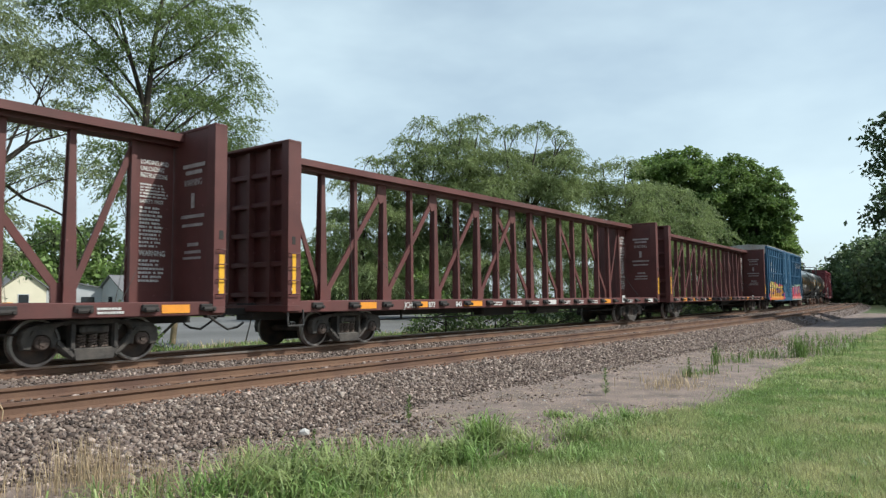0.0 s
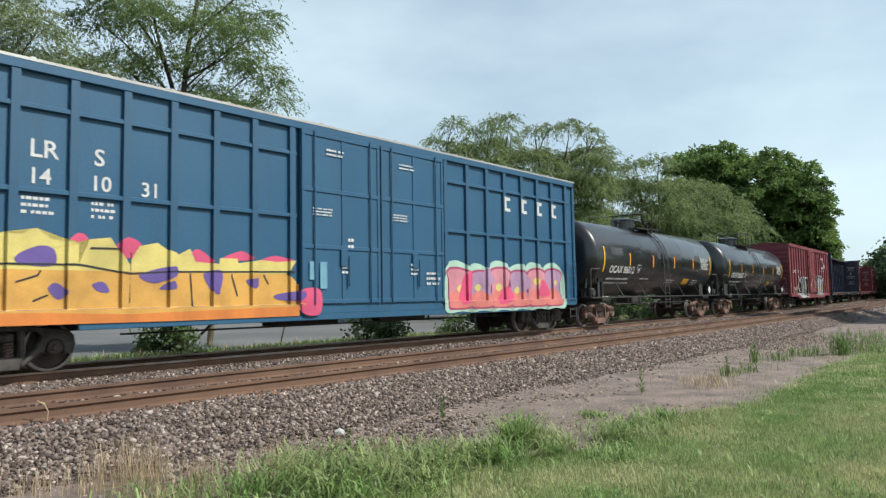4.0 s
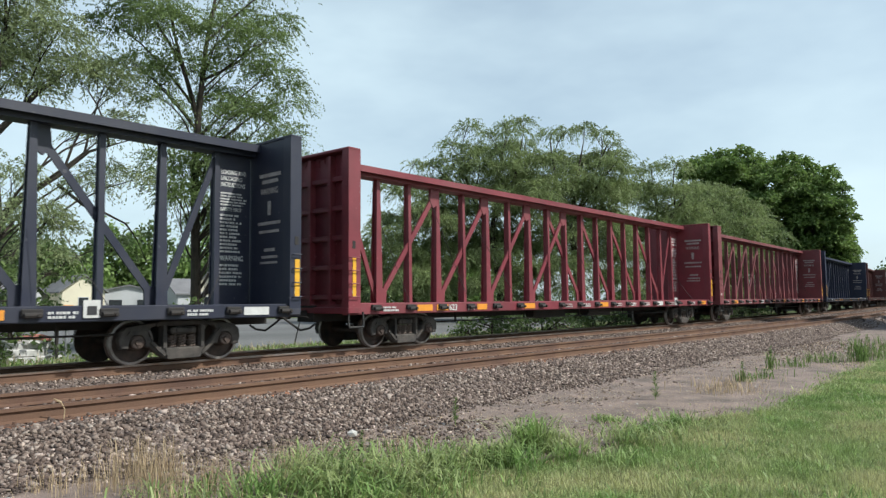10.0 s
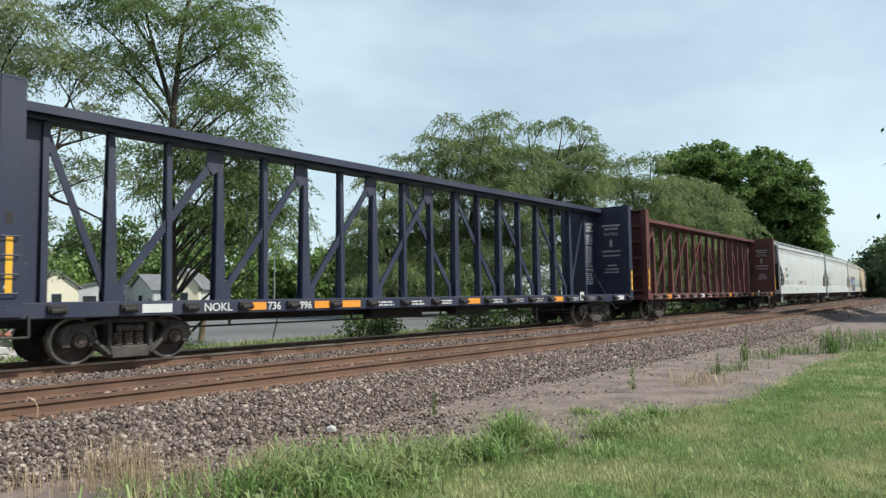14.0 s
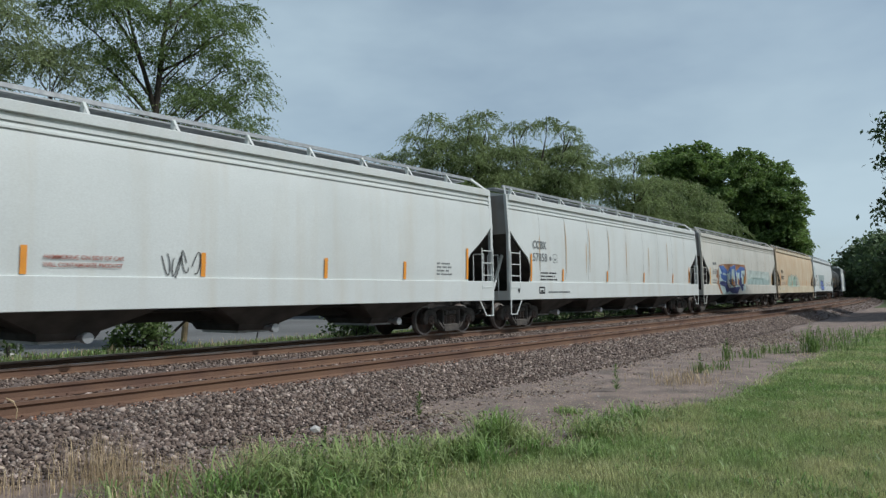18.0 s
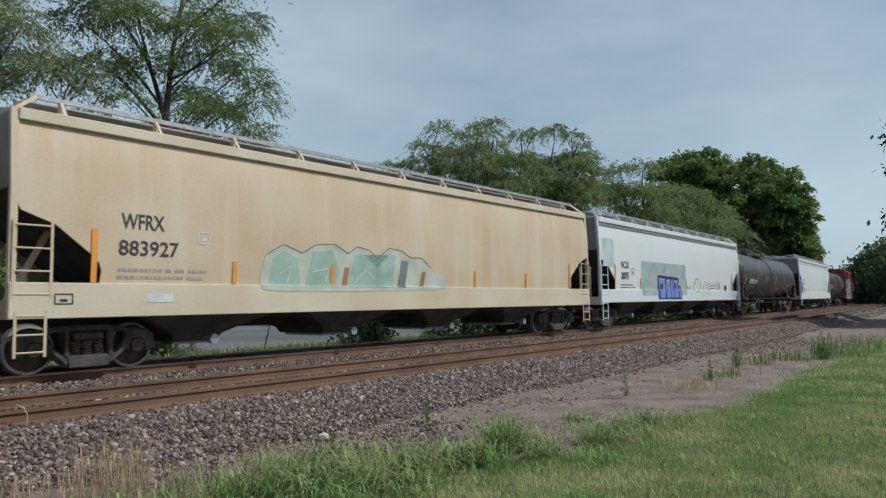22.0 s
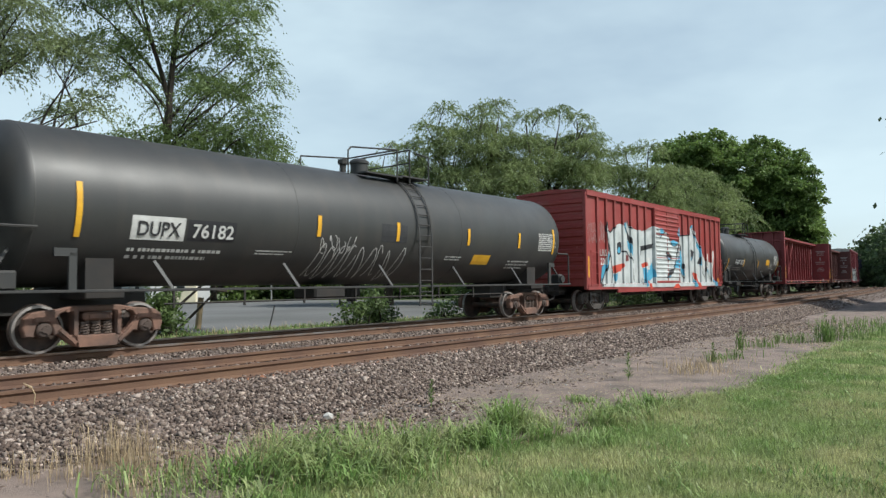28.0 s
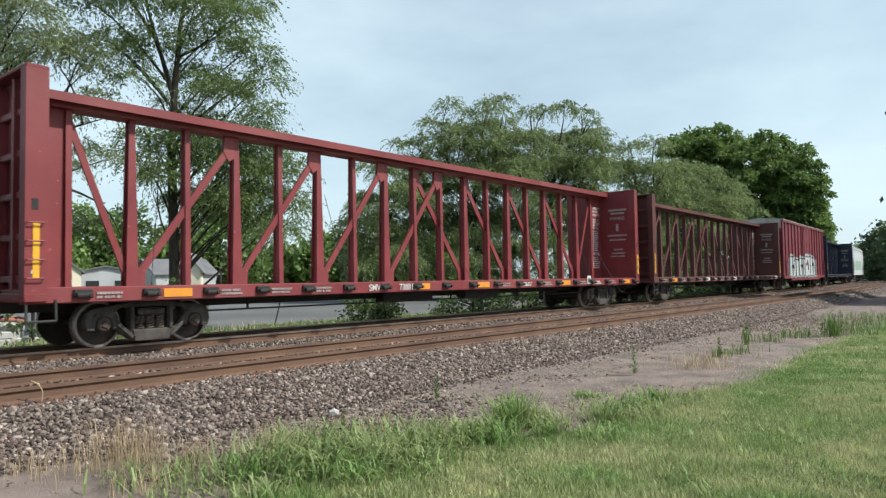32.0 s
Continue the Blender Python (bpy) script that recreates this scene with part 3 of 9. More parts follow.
# loose stones on the roadbed
ICO = bmesh.new()
bmesh.ops.create_icosphere(ICO, subdivisions=1, radius=1.0)
ICO_V = np.array([v.co[:] for v in ICO.verts])
ICO_F = [[v.index for v in f.verts] for f in ICO.faces]
ICO.free()
ROCK_V = np.array([(x, y, z) for x in (-1, 1) for y in (-1, 1) for z in (-1, 1)], float) * 0.72
ROCK_F = [(0, 1, 3), (0, 3, 2), (4, 6, 7), (4, 7, 5), (0, 4, 5), (0, 5, 1), (2, 3, 7), (2, 7, 6), (0, 2, 6), (0, 6, 4), (1, 5, 7), (1, 7, 3)]
CHIP_V, CHIP_F = np.array([(1, 1, 1), (1, -1, -1), (-1, 1, -1), (-1, -1, 1)], float) * 0.8, [(0, 1, 2), (0, 3, 1), (0, 2, 3), (1, 3, 2)]
rng = np.random.default_rng(7)


def bed_z(u):
    return np.interp(u, [-3.6, -2.7, -1.9, -1.2, 0, 1.2, 2.2, 3.3, 4.4, 5.3, 5.72, 6.1, 6.5, 6.95, 9.5],
                     [GROUND, -0.42, -0.21, -0.17, -0.19, -0.17, -0.235, -0.18, -0.19, -0.19, -0.205, -0.36, -0.49, GROUND, GROUND])


def stones(name, n, s_range, u_range, size, mat, label, power=1.0, thin=1.0, corners=ROCK_V, faces=ROCK_F):
    s = s_range[0] + (s_range[1] - s_range[0]) * rng.random(n) ** power
    u = u_range[0] + (u_range[1] - u_range[0]) * rng.random(n) ** thin
    r = rng.uniform(*size, n) * np.where(rng.random(n) < 0.12, 1.5, 1.0)
    ang = s / RADIUS
    base = np.stack([(RADIUS + u) * np.sin(ang), LINE_Y + RADIUS - (RADIUS + u) * np.cos(ang), bed_z(u) + r * 0.25], -1)
    shape = corners[None] * (1 + 0.45 * rng.uniform(-1, 1, (n, len(corners), 3)))
    shape = shape * rng.uniform((0.7, 0.55, 0.35), (1.4, 1.1, 0.8), (n, 1, 3)) * r[:, None, None]
    q = rng.normal(size=(n, 4)) * np.array([1.0, 0.32, 0.32, 1.0])
    q /= np.linalg.norm(q, axis=1, keepdims=True)
    w, x, y, z = q.T
    rot = np.stack([np.stack([1 - 2 * (y * y + z * z), 2 * (x * y - z * w), 2 * (x * z + y * w)], -1),
                    np.stack([2 * (x * y + z * w), 1 - 2 * (x * x + z * z), 2 * (y * z - x * w)], -1),
                    np.stack([2 * (x * z - y * w), 2 * (y * z + x * w), 1 - 2 * (x * x + y * y)], -1)], 1)
    v = np.einsum("nij,nkj->nki", rot, shape) + base[:, None]
    return tagged(new(name, solid_mesh(name, v, faces, n, mat)), label, "gravel", kind="stuff")


stones("ballast_stones", 68000, (-5, 45), (5.16, 6.6), (0.013, 0.031), M["stone"], "brownish grey crushed stone on the shoulder of the roadbed", 1.5)
stones("ballast_stones", 24000, (-5, 50), (0.9, 3.6), (0.014, 0.032), M["stone"], "brownish grey crushed stone between the two tracks", 1.3)
stones("ballast_stones", 5000, (-5, 30), (-0.7, 0.7), (0.022, 0.036), M["stone"], "brownish grey crushed stone between the rails")
stones("ballast_stones", 5000, (-5, 30), (3.75, 5.1), (0.022, 0.036), M["stone"], "brownish grey crushed stone between the rails")
for s0, s1 in ((-60, -5), (45, 130)):
    stones("ballast_stones", 16000, (s0, s1), (-2.6, 6.6), (0.025, 0.05), M["stone"], "brownish grey crushed stone along the roadbed", 1.0, 1.0, CHIP_V, CHIP_F)
stones("loose_gravel", 11000, (-2, 34), (6.6, 8.3), (0.009, 0.027), M["stone"], "crushed stone thinning out over the bare dirt", 1.3, 3.0)
stones("loose_gravel", 4200, (-2, 7), (6.6, 8.6), (0.012, 0.032), M["stone"], "crushed stone strewn down to the edge of the grass", 1.6, 1.2)
stones("loose_gravel", 26000, (-2, 34), (6.4, 10.0), (0.004, 0.016), M["stone"], "scattered grit on the bare dirt", 1.4, 1.0, CHIP_V, CHIP_F)
stones("loose_gravel", 1500, (-2, 30), (6.8, 9.8), (0.008, 0.020), M["pale_stone"], "pale chips scattered on the bare dirt", 1.3)
stones("rust_grit", 8000, (-5, 40), (5.19, 5.48), (0.010, 0.022), M["rust_grit"], "rusty brown scale and grit along the foot of the rail", 1.3)

rock = Shape()
rock.add([(0.10 * x * (1 + 0.3 * noise.noise((x, y, z))), 0.075 * y, 0.055 * z * (1 + 0.4 * noise.noise((z, x, y)))) for x, y, z in ICO_V], ICO_F)
white_rock = tagged(new("rock", rock.mesh("rock", M["pale_stone"])), "pale whitish rock lying on the bare dirt", "rock")
white_rock.matrix_basis = pose(5.85, 6.8, GROUND + 0.045, 0, 0, 30)

# the paved lot behind the line
lot = Shape()
lot.add([(-60, 21.5, GROUND + 0.02), (40, 23.5, GROUND + 0.02), (58, 40, GROUND + 0.02), (50, 62, GROUND + 0.02), (-60, 62, GROUND + 0.02)], [(0, 1, 2, 3, 4)])
structure("parking_lot", lot, M["asphalt"], "grey weathered asphalt lot behind the railway", "parking lot")


# ---- grass ----
def blades(name, places, height, width, lean, mat, label, category="grass"):
    """Arching blades, each of three faces, at the given places (n x 3)."""
    n = len(places)
    h = height * rng.uniform(0.5, 1.25, n)
    a = rng.uniform(0, 2 * np.pi, n)
    out = np.stack([np.cos(a), np.sin(a), np.zeros(n)], -1)
    side = np.stack([-np.sin(a), np.cos(a), np.zeros(n)], -1) * (width * rng.uniform(0.6, 1.3, n))[:, None] / 2
    bend = (lean * rng.uniform(0.2, 1.3, n) * h)[:, None]
    rise = np.array([0, 0, 1.0]) * h[:, None]
    p0, p1, p2, p3 = places, places + out * bend * 0.14 + rise * 0.5, places + out * bend * 0.5 + rise * 0.88, places + out * bend + rise * (1.0 - 0.12 * lean)
    quads = np.stack([np.stack([p0 - side * 0.8, p0 + side * 0.8, p1 + side, p1 - side], 1), np.stack([p1 - side, p1 + side, p2 + side * 0.7, p2 - side * 0.7], 1),
                      np.stack([p2 - side * 0.7, p2 + side * 0.7, p3 + side * 0.08, p3 - side * 0.08], 1)], 1)
    return tagged(new(name, fast_mesh(name, quads, 4, mat)), label, category, kind="stuff")


def lawn_places(n, x_range, y_range, power=1.0, keep=None, bare=0.58, around=False):
    """Random places on the lawn in front of the camera, short of its uneven edge and of its thin spots."""
    x = x_range[0] + (x_range[1] - x_range[0]) * rng.random(n) ** power
    x = x - rng.exponential(0.5, n) * (rng.random(n) < 0.3)
    y = rng.uniform(*y_range, n)
    edge = [worn_edge(s) for s in np.arange(-16, 75, 0.25)]
    lim = LINE_Y - np.interp(x, np.arange(-16, 75, 0.25), edge) + x * x / (2 * RADIUS)
    ok = (y < lim + rng.normal(0, 0.10, n) + rng.exponential(0.16, n) * (rng.random(n) < 0.35)) & (around | ((y < 3.2 * x + rng.exponential(1.5, n)) & (y > 0.06 * x - rng.exponential(1.5, n))))
    x, y, lim = x[ok], y[ok], lim[ok]
    worn_out = np.array([noise.noise((p * 0.9, q * 0.9, 5.0)) + 0.5 * noise.noise((p * 2.6, q * 2.6, 6.0)) for p, q in zip(x, y)])
    ok = worn_out < bare + 0.25 * rng.random(len(x))
    if keep is not None:
        ok &= keep(x, y, lim)
    x, y = x[ok], y[ok]
    return np.stack([x, y, np.array([lawn_z(p, q) for p, q in zip(x, y)]) - 0.01], -1)


def short_blades(name, places, height, width, mat, label):
    """Mown grass: one tapered, leaning face to a blade."""
    n = len(places)
    h = height * rng.uniform(0.45, 1.3, n) * np.array([1 + 0.5 * noise.noise((p * 1.7, q * 1.7, 2.0)) for p, q, r in places])
    a = rng.uniform(0, 2 * np.pi, n)
    side = np.stack([-np.sin(a), np.cos(a), np.zeros(n)], -1) * (width * rng.uniform(0.6, 1.3, n))[:, None] / 2
    tip = places + np.stack([np.cos(a), np.sin(a), np.zeros(n)], -1) * (h * rng.uniform(0.1, 0.9, n))[:, None] + np.array([0, 0, 1.0]) * h[:, None]
    return tagged(new(name, fast_mesh(name, np.stack([places - side, places + side, tip], 1), 3, mat)), label, "grass", kind="stuff")


short_blades("lawn", lawn_places(420000, (2.0, 13), (0.1, 6.2), 1.0), 0.060, 0.011, M["blade"], "short mown green lawn with thin dry spots")
short_blades("lawn", lawn_places(260000, (12, 60), (0.5, 7), 1.5), 0.062, 0.026, M["blade"], "short mown green lawn further along the line")
short_blades("lawn", lawn_places(150000, (-25, 40), (-25, 6.5), 1.0, None, 0.58, True), 0.06, 0.034, M["blade"], "short mown green lawn round about")
blades("lawn_clumps", lawn_places(40000, (2.0, 22), (0.1, 6.2), 1.2, lambda x, y, lim: np.array([noise.noise((p * 2.2, q * 2.2, 11.0)) > 0.10 for p, q in zip(x, y)])), 0.10, 0.012, 1.3, M["tall_blade"],
       "coarser clumps of grass in the lawn")
blades("dry_grass", lawn_places(34000, (2.0, 22), (0.1, 6.2), 1.2, lambda x, y, lim: np.array([noise.noise((p * 0.8, q * 0.8, 21.0)) > 0.02 for p, q in zip(x, y)]), 9.0), 0.042, 0.008, 1.3, M["dry_blade"], "dry straw in the lawn's thin spots")
blades("long_grass", lawn_places(26000, (3.2, 9.5), (3.2, 6.6), 1.0, lambda x, y, lim: (lim - y < 0.1 + 0.7 * np.random.default_rng(3).random(len(x))) & (np.array([noise.noise((p * 1.5, q * 1.5, 31.0)) for p, q in zip(x, y)]) > 0.05)), 0.20, 0.014, 1.5,
       M["tall_blade"], "long unmown grass along the edge of the lawn")
blades("dry_grass", lawn_places(3000, (1.0, 12), (3.5, 7), 1.0, lambda x, y, lim: lim - y < 0.5, 9.0), 0.12, 0.005, 1.4, M["dry_blade"], "dry straw-coloured grass along the edge")
litter_s, litter_u = rng.uniform(-1, 30, 15000), rng.uniform(6.8, 10.0, 15000)
litter = np.array([along(a, b, GROUND + 0.012) for a, b in zip(litter_s, litter_u)])
blades("straw_litter", litter, 0.012, 0.010, 6.0, M["dry_blade"], "bits of dry straw lying on the bare dirt", "litter")


def tuft(name, x, y, n, spread, height, width, mat, label, lean=0.6, z=None):
    p = np.stack([x + rng.normal(0, spread, n), y + rng.normal(0, spread, n), np.full(n, (GROUND if z is None else z) - 0.01)], -1)
    return blades(name, p, height, width, lean, mat, label)


for x, y, n, sp, hh in ((6.62, 4.62, 240, 0.12, 0.36), (6.85, 4.35, 110, 0.14, 0.22), (5.2, 4.75, 190, 0.2, 0.30), (4.6, 5.0, 220, 0.2, 0.32), (4.1, 5.2, 190, 0.15, 0.36), (5.7, 4.55, 150, 0.18, 0.24), (3.7, 5.3, 80, 0.16, 0.34), (3.95, 4.8, 200, 0.2, 0.3),
                        (4.5, 4.4, 220, 0.22, 0.26), (3.4, 5.0, 90, 0.2, 0.3), (5.9, 4.45, 120, 0.14, 0.28), (8.92, 4.96, 150, 0.11, 0.09), (7.35, 4.9, 120, 0.09, 0.08), (8.2, 4.0, 220, 0.25, 0.14), (9.1, 3.95, 220, 0.3, 0.13), (3.2, 5.6, 45, 0.16, 0.24), (2.85, 5.8, 40, 0.16, 0.22), (2.95, 5.2, 60, 0.2, 0.22)):
    tuft("grass_tuft", x, y, n, sp, hh, 0.016, M["tall_blade"], "dense tuft of long green grass at the lawn's edge", 1.3)
for x, y, n, sp, hh in ((3.1, 6.75, 120, 0.12, 0.42), (2.75, 5.6, 110, 0.2, 0.22), (3.3, 5.5, 120, 0.22, 0.2), (3.8, 5.7, 110, 0.2, 0.24), (3.25, 6.45, 110, 0.10, 0.40), (3.0, 6.2, 130, 0.14, 0.34), (2.7, 6.5, 120, 0.16, 0.28), (3.45, 6.0, 90, 0.12, 0.3), (4.2, 5.75, 90, 0.12, 0.34), (4.75, 5.6, 60, 0.10, 0.3), (5.4, 5.5, 60, 0.10, 0.26), (2.4, 6.9, 70, 0.15, 0.22), (4.9, 6.2, 50, 0.25, 0.14), (5.8, 5.9, 50, 0.3, 0.10)):
    tuft("grass_tuft", x, y, n, sp, hh, 0.005, M["dry_blade"], "tuft of dry straw-coloured grass", 0.5)
for x, y, n, sp, hh in ((14.5, 5.0, 50, 0.10, 0.26), (15.3, 4.95, 40, 0.16, 0.14), (15.9, 5.0, 50, 0.16, 0.2), (17.6, 5.45, 40, 0.08, 0.4), (18.6, 5.3, 70, 0.22, 0.24), (20.2, 5.1, 80, 0.25, 0.28), (21.0, 4.9, 70, 0.35, 0.24),
                        (21.2, 4.3, 90, 0.10, 0.6), (22.0, 4.0, 110, 0.3, 0.28), (23.2, 4.1, 110, 0.4, 0.30), (25.0, 4.2, 120, 0.5, 0.34), (27.5, 4.4, 120, 0.6, 0.34), (30.0, 4.6, 120, 0.7, 0.36)):
    tuft("weeds", x, y, n, sp, hh, 0.016, M["weed_blade"], "rank green weeds beside the track", 0.9)
for x, y, n, sp, hh in ((12.6, 4.75, 110, 0.3, 0.2), (13.4, 4.9, 110, 0.3, 0.22), (14.6, 5.2, 80, 0.4, 0.18)):
    tuft("dry_weeds", x, y, n, sp, hh, 0.01, M["dry_blade"], "low dry brown weeds on bare soil", 0.6)
places = np.stack([rng.uniform(-15, 75, 26000), np.zeros(26000), np.zeros(26000)], -1)
places[:, 1] = LINE_Y + 3.6 + places[:, 0] ** 2 / (2 * RADIUS) + 3.6 * rng.random(26000) ** 0.8
places[:, 2] = GROUND - 0.02
blades("weeds", places, 0.27, 0.03, 0.7, M["tall_blade"], "rank grass and weeds behind the railway")
blades("dry_weeds", places[:5000] + np.array([0.3, 0.2, 0]), 0.36, 0.016, 0.6, M["dry_blade"], "dry seed stalks among the weeds behind the railway")


def weed(x, y, height, z=GROUND):
    w = thing("weed", "small leafy green weed growing in the bare dirt", "weed", "weeds in the dirt")
    part("stem", Shape().tube((0, 0, -0.02), (0.01, 0, height), 0.006, 5, 0.003), M["tall_blade"], w)
    n = 70
    t = rng.random(n)
    a = rng.uniform(0, 2 * np.pi, n)
    r = height * 0.24 * (1 - t * 0.6)
    o = np.stack([np.cos(a), np.sin(a), np.full(n, 0.7)], -1)
    b = np.stack([0.01 * t, 0 * t, 0.08 * height + t * height * 0.92], -1)
    side = np.stack([-np.sin(a), np.cos(a), 0 * a], -1) * 0.010
    tip = b + o * r[:, None]
    mid = b + o * r[:, None] * 0.5
    part("leaves", fast_mesh("leaves", np.stack([b, mid + side, tip, mid - side], 1), 4, M["leaf_bush"]), M["leaf_bush"], w)
    w.matrix_basis = pose(x, y, z)


weed(11.14, 5.29, 0.47)
weed(7.35, 6.4, 0.36)
weed(14.55, 5.05, 0.42)
weed(17.6, 5.45, 0.55)
weed(21.2, 4.35, 0.85)
weed(21.5, 4.2, 0.7)
weed(20.9, 4.5, 0.6)
weed(5.3, 6.0, 0.25)
stalk = thing("weed", "dry bent grass stalk growing in the ballast", "weed", "weeds in the dirt")
part("stem", Shape().path([(0, 0, 0), (0.02, 0, 0.22), (-0.02, 0, 0.30), (-0.09, 0, 0.35)], 0.006, 5), M["dry_blade"], stalk)
part("seed_head", Shape().tube((-0.02, 0, 0.30), (-0.10, 0, 0.355), 0.016, 6, 0.004), M["dry_blade"], stalk)
stalk.matrix_basis = pose(3.1, 8.55, -0.27)


# ---- trees ----
def leaf_cloud(name, clumps, per, spread, size, mat, droop=0.0, flat=0.0):
    """Small leaf sprays scattered round clump centres; droop hangs them in strands."""
    n = len(clumps) * per
    c = np.repeat(np.asarray(clumps), per, 0) + rng.normal(0, 1, (n, 3)) * np.array(spread)
    if droop:
        c[:, 2] -= droop * rng.random(n) ** 0.8
    d = rng.normal(size=(n, 3))
    d[:, 2] = d[:, 2] * (1 - flat) - (1.6 if droop else 0.25)
    d /= np.linalg.norm(d, axis=1, keepdims=True)
    e = np.cross(d, rng.normal(size=(n, 3)))
    e /= np.linalg.norm(e, axis=1, keepdims=True) + 1e-9
    ln = (size[0] * rng.uniform(0.6, 1.4, n))[:, None]
    wd = (size[1] * rng.uniform(0.6, 1.3, n))[:, None]
    quads = np.stack([c - d * ln / 2, c + e * wd / 2, c + d * ln / 2, c - e * wd / 2], 1)
    return fast_mesh(name, quads, 4, mat)


def tree(name, label, base, trunk_r, trunk_top, lobes, clumps_per, per, spread, size, leaf, droop=0.0, lean=(0, 0), seed=1, twig=0.03, bark="bark", surface=0.55, cover=1.0, rise=0.75):
    """lobes: (x, y, z, rx, ry, rz) from the foot of the trunk."""
    rnd = np.random.default_rng(seed)
    t = thing(name, label, "shrub" if name == "shrub" else "tree")
    wood = Shape()
    foot, head = Vector((0, 0, -0.2)), Vector((lean[0], lean[1], trunk_top))
    stations = [foot.lerp(head, k) + Vector((rnd.normal(0, 0.05), rnd.normal(0, 0.05), 0)) * trunk_top * 0.1 * (0 < k < 1) for k in (0, 0.04, 0.25, 0.5, 0.75, 1)]
    for k, (p, q) in enumerate(zip(stations, stations[1:])):
        r = (1.4, 1.05, 0.9, 0.75, 0.58, 0.35)
        wood.tube(p, q, trunk_r * r[k], 10, trunk_r * r[k + 1])
    part("trunk", wood, M[bark], t, smooth=True)
    points = []
    for lobe in lobes:
        limb = Shape()
        c, r = Vector(lobe[:3]), np.array(lobe[3:])
        out = math.hypot(c.x, c.y)
        k = min(0.97, max(0.18 if rise < 1 else rnd.uniform(0.36, 0.6), (c.z - out * rise) / head.z))
        i = min(4, int(k * 5))
        root = foot.lerp(head, k)
        bend = root.lerp(c, 0.5) + Vector((rnd.normal(0, 0.3), rnd.normal(0, 0.3), -0.05 * out))
        lr = trunk_r * ((0.42 - 0.22 * k) if c.z < head.z * 1.15 else 0.42)
        limb.tube(root, bend, lr, 7, lr * 0.75)
        limb.tube(bend, c, lr * 0.75, 7, lr * 0.4)
        m = int(clumps_per * max(0.5, (r[0] * r[1] * r[2]) ** (1 / 3) / 2.0) ** 1.6)
        v = rnd.normal(size=(m, 3))
        v /= np.linalg.norm(v, axis=1, keepdims=True)
        v *= rnd.uniform(surface, 1.05, (m, 1)) * (1 + 0.18 * np.sin(v[:, :1] * 5 + v[:, 1:2] * 4 + rnd.uniform(0, 6)))
        pts = np.array(c) + v * r
        points.append(pts)
        for p in pts[:: max(1, m // 8)]:
            j = c.lerp(Vector(p), 0.5) + Vector((rnd.normal(0, 0.2), rnd.normal(0, 0.2), rnd.normal(0, 0.15))) * float(r[0]) * 0.5
            limb.tube(c.lerp(bend, rnd.uniform(0, 0.8)), j, twig * 1.4, 5, twig)
            limb.tube(j, Vector(p), twig, 4, twig * 0.4)
        part("limb", limb, M[bark], t)
    part("crown", leaf_cloud("crown", np.concatenate(points), int(per * cover), spread, size, M[leaf], droop), M[leaf], t)
    t.matrix_basis = pose(*base)
    return t


def polar(azimuth, distance, z=GROUND):
    a = radians(azimuth)
    return (distance * math.cos(a), distance * math.sin(a), z)


def spread_lobes(seed, n, height, low, radius, lobe, squash=0.8):
    """Lobes of a rounded crown between two heights."""
    r = np.random.default_rng(seed)
    got = []
    for k in range(n):
        f = (k + 0.5) / n
        z = low + (height - low) * f
        reach = radius * math.sin(math.pi * min(0.93, 0.22 + 0.72 * f)) ** 0.7
        a = k * 2.4 + r.uniform(-0.4, 0.4)
        q = reach * r.uniform(0.35, 0.85)
        s = lobe * r.uniform(0.75, 1.25)
        got.append((q * math.cos(a), q * math.sin(a), z - s * 0.4, s, s, s * squash))
    return got


def sprays(name, pads, density, per, length, droop, leaf, mat, rnd, inner=0.25):
    """Leafy twigs that leave round pads of a crown (x, y, z, radius, half height) and hang over at their tips."""
    got = []
    for x, y, z, r, high in pads:
        n = max(8, int(density * r * r))
        v = rnd.normal(size=(n, 3))
        v[:, 2] = np.abs(v[:, 2]) * 0.9 - 0.25
        v /= np.linalg.norm(v, axis=1, keepdims=True)
        start = np.array((x, y, z)) + v * np.array((r, r, high)) * rnd.uniform(inner, 0.85, (n, 1))
        way = v * np.array((1, 1, 0.35)) + rnd.normal(0, 0.35, (n, 3))
        way /= np.linalg.norm(way, axis=1, keepdims=True)
        ln = length * rnd.uniform(0.5, 1.3, (n, 1, 1))
        f = ((np.arange(per) + rnd.random((n, per))) / per)[:, :, None]
        down = np.array((0, 0, -1.0))
        p = start[:, None] + way[:, None] * ln * f + down * droop * ln * f * f + rnd.normal(0, 0.04 * length, (n, per, 3))
        d = way[:, None] + down * 2 * droop * f + rnd.normal(0, 0.55, (n, per, 3))
        d /= np.linalg.norm(d, axis=2, keepdims=True)
        e = np.cross(d, rnd.normal(size=(n, per, 3)))
        e /= np.linalg.norm(e, axis=2, keepdims=True) + 1e-9
        a, w = leaf[0] * rnd.uniform(0.6, 1.4, (n, per, 1)) / 2, leaf[1] * rnd.uniform(0.6, 1.3, (n, per, 1)) / 2
        got.append(np.stack([p - d * a, p + e * w, p + d * a, p - e * w], 2).reshape(-1, 3))
    return fast_mesh(name, np.concatenate(got), 4, mat)


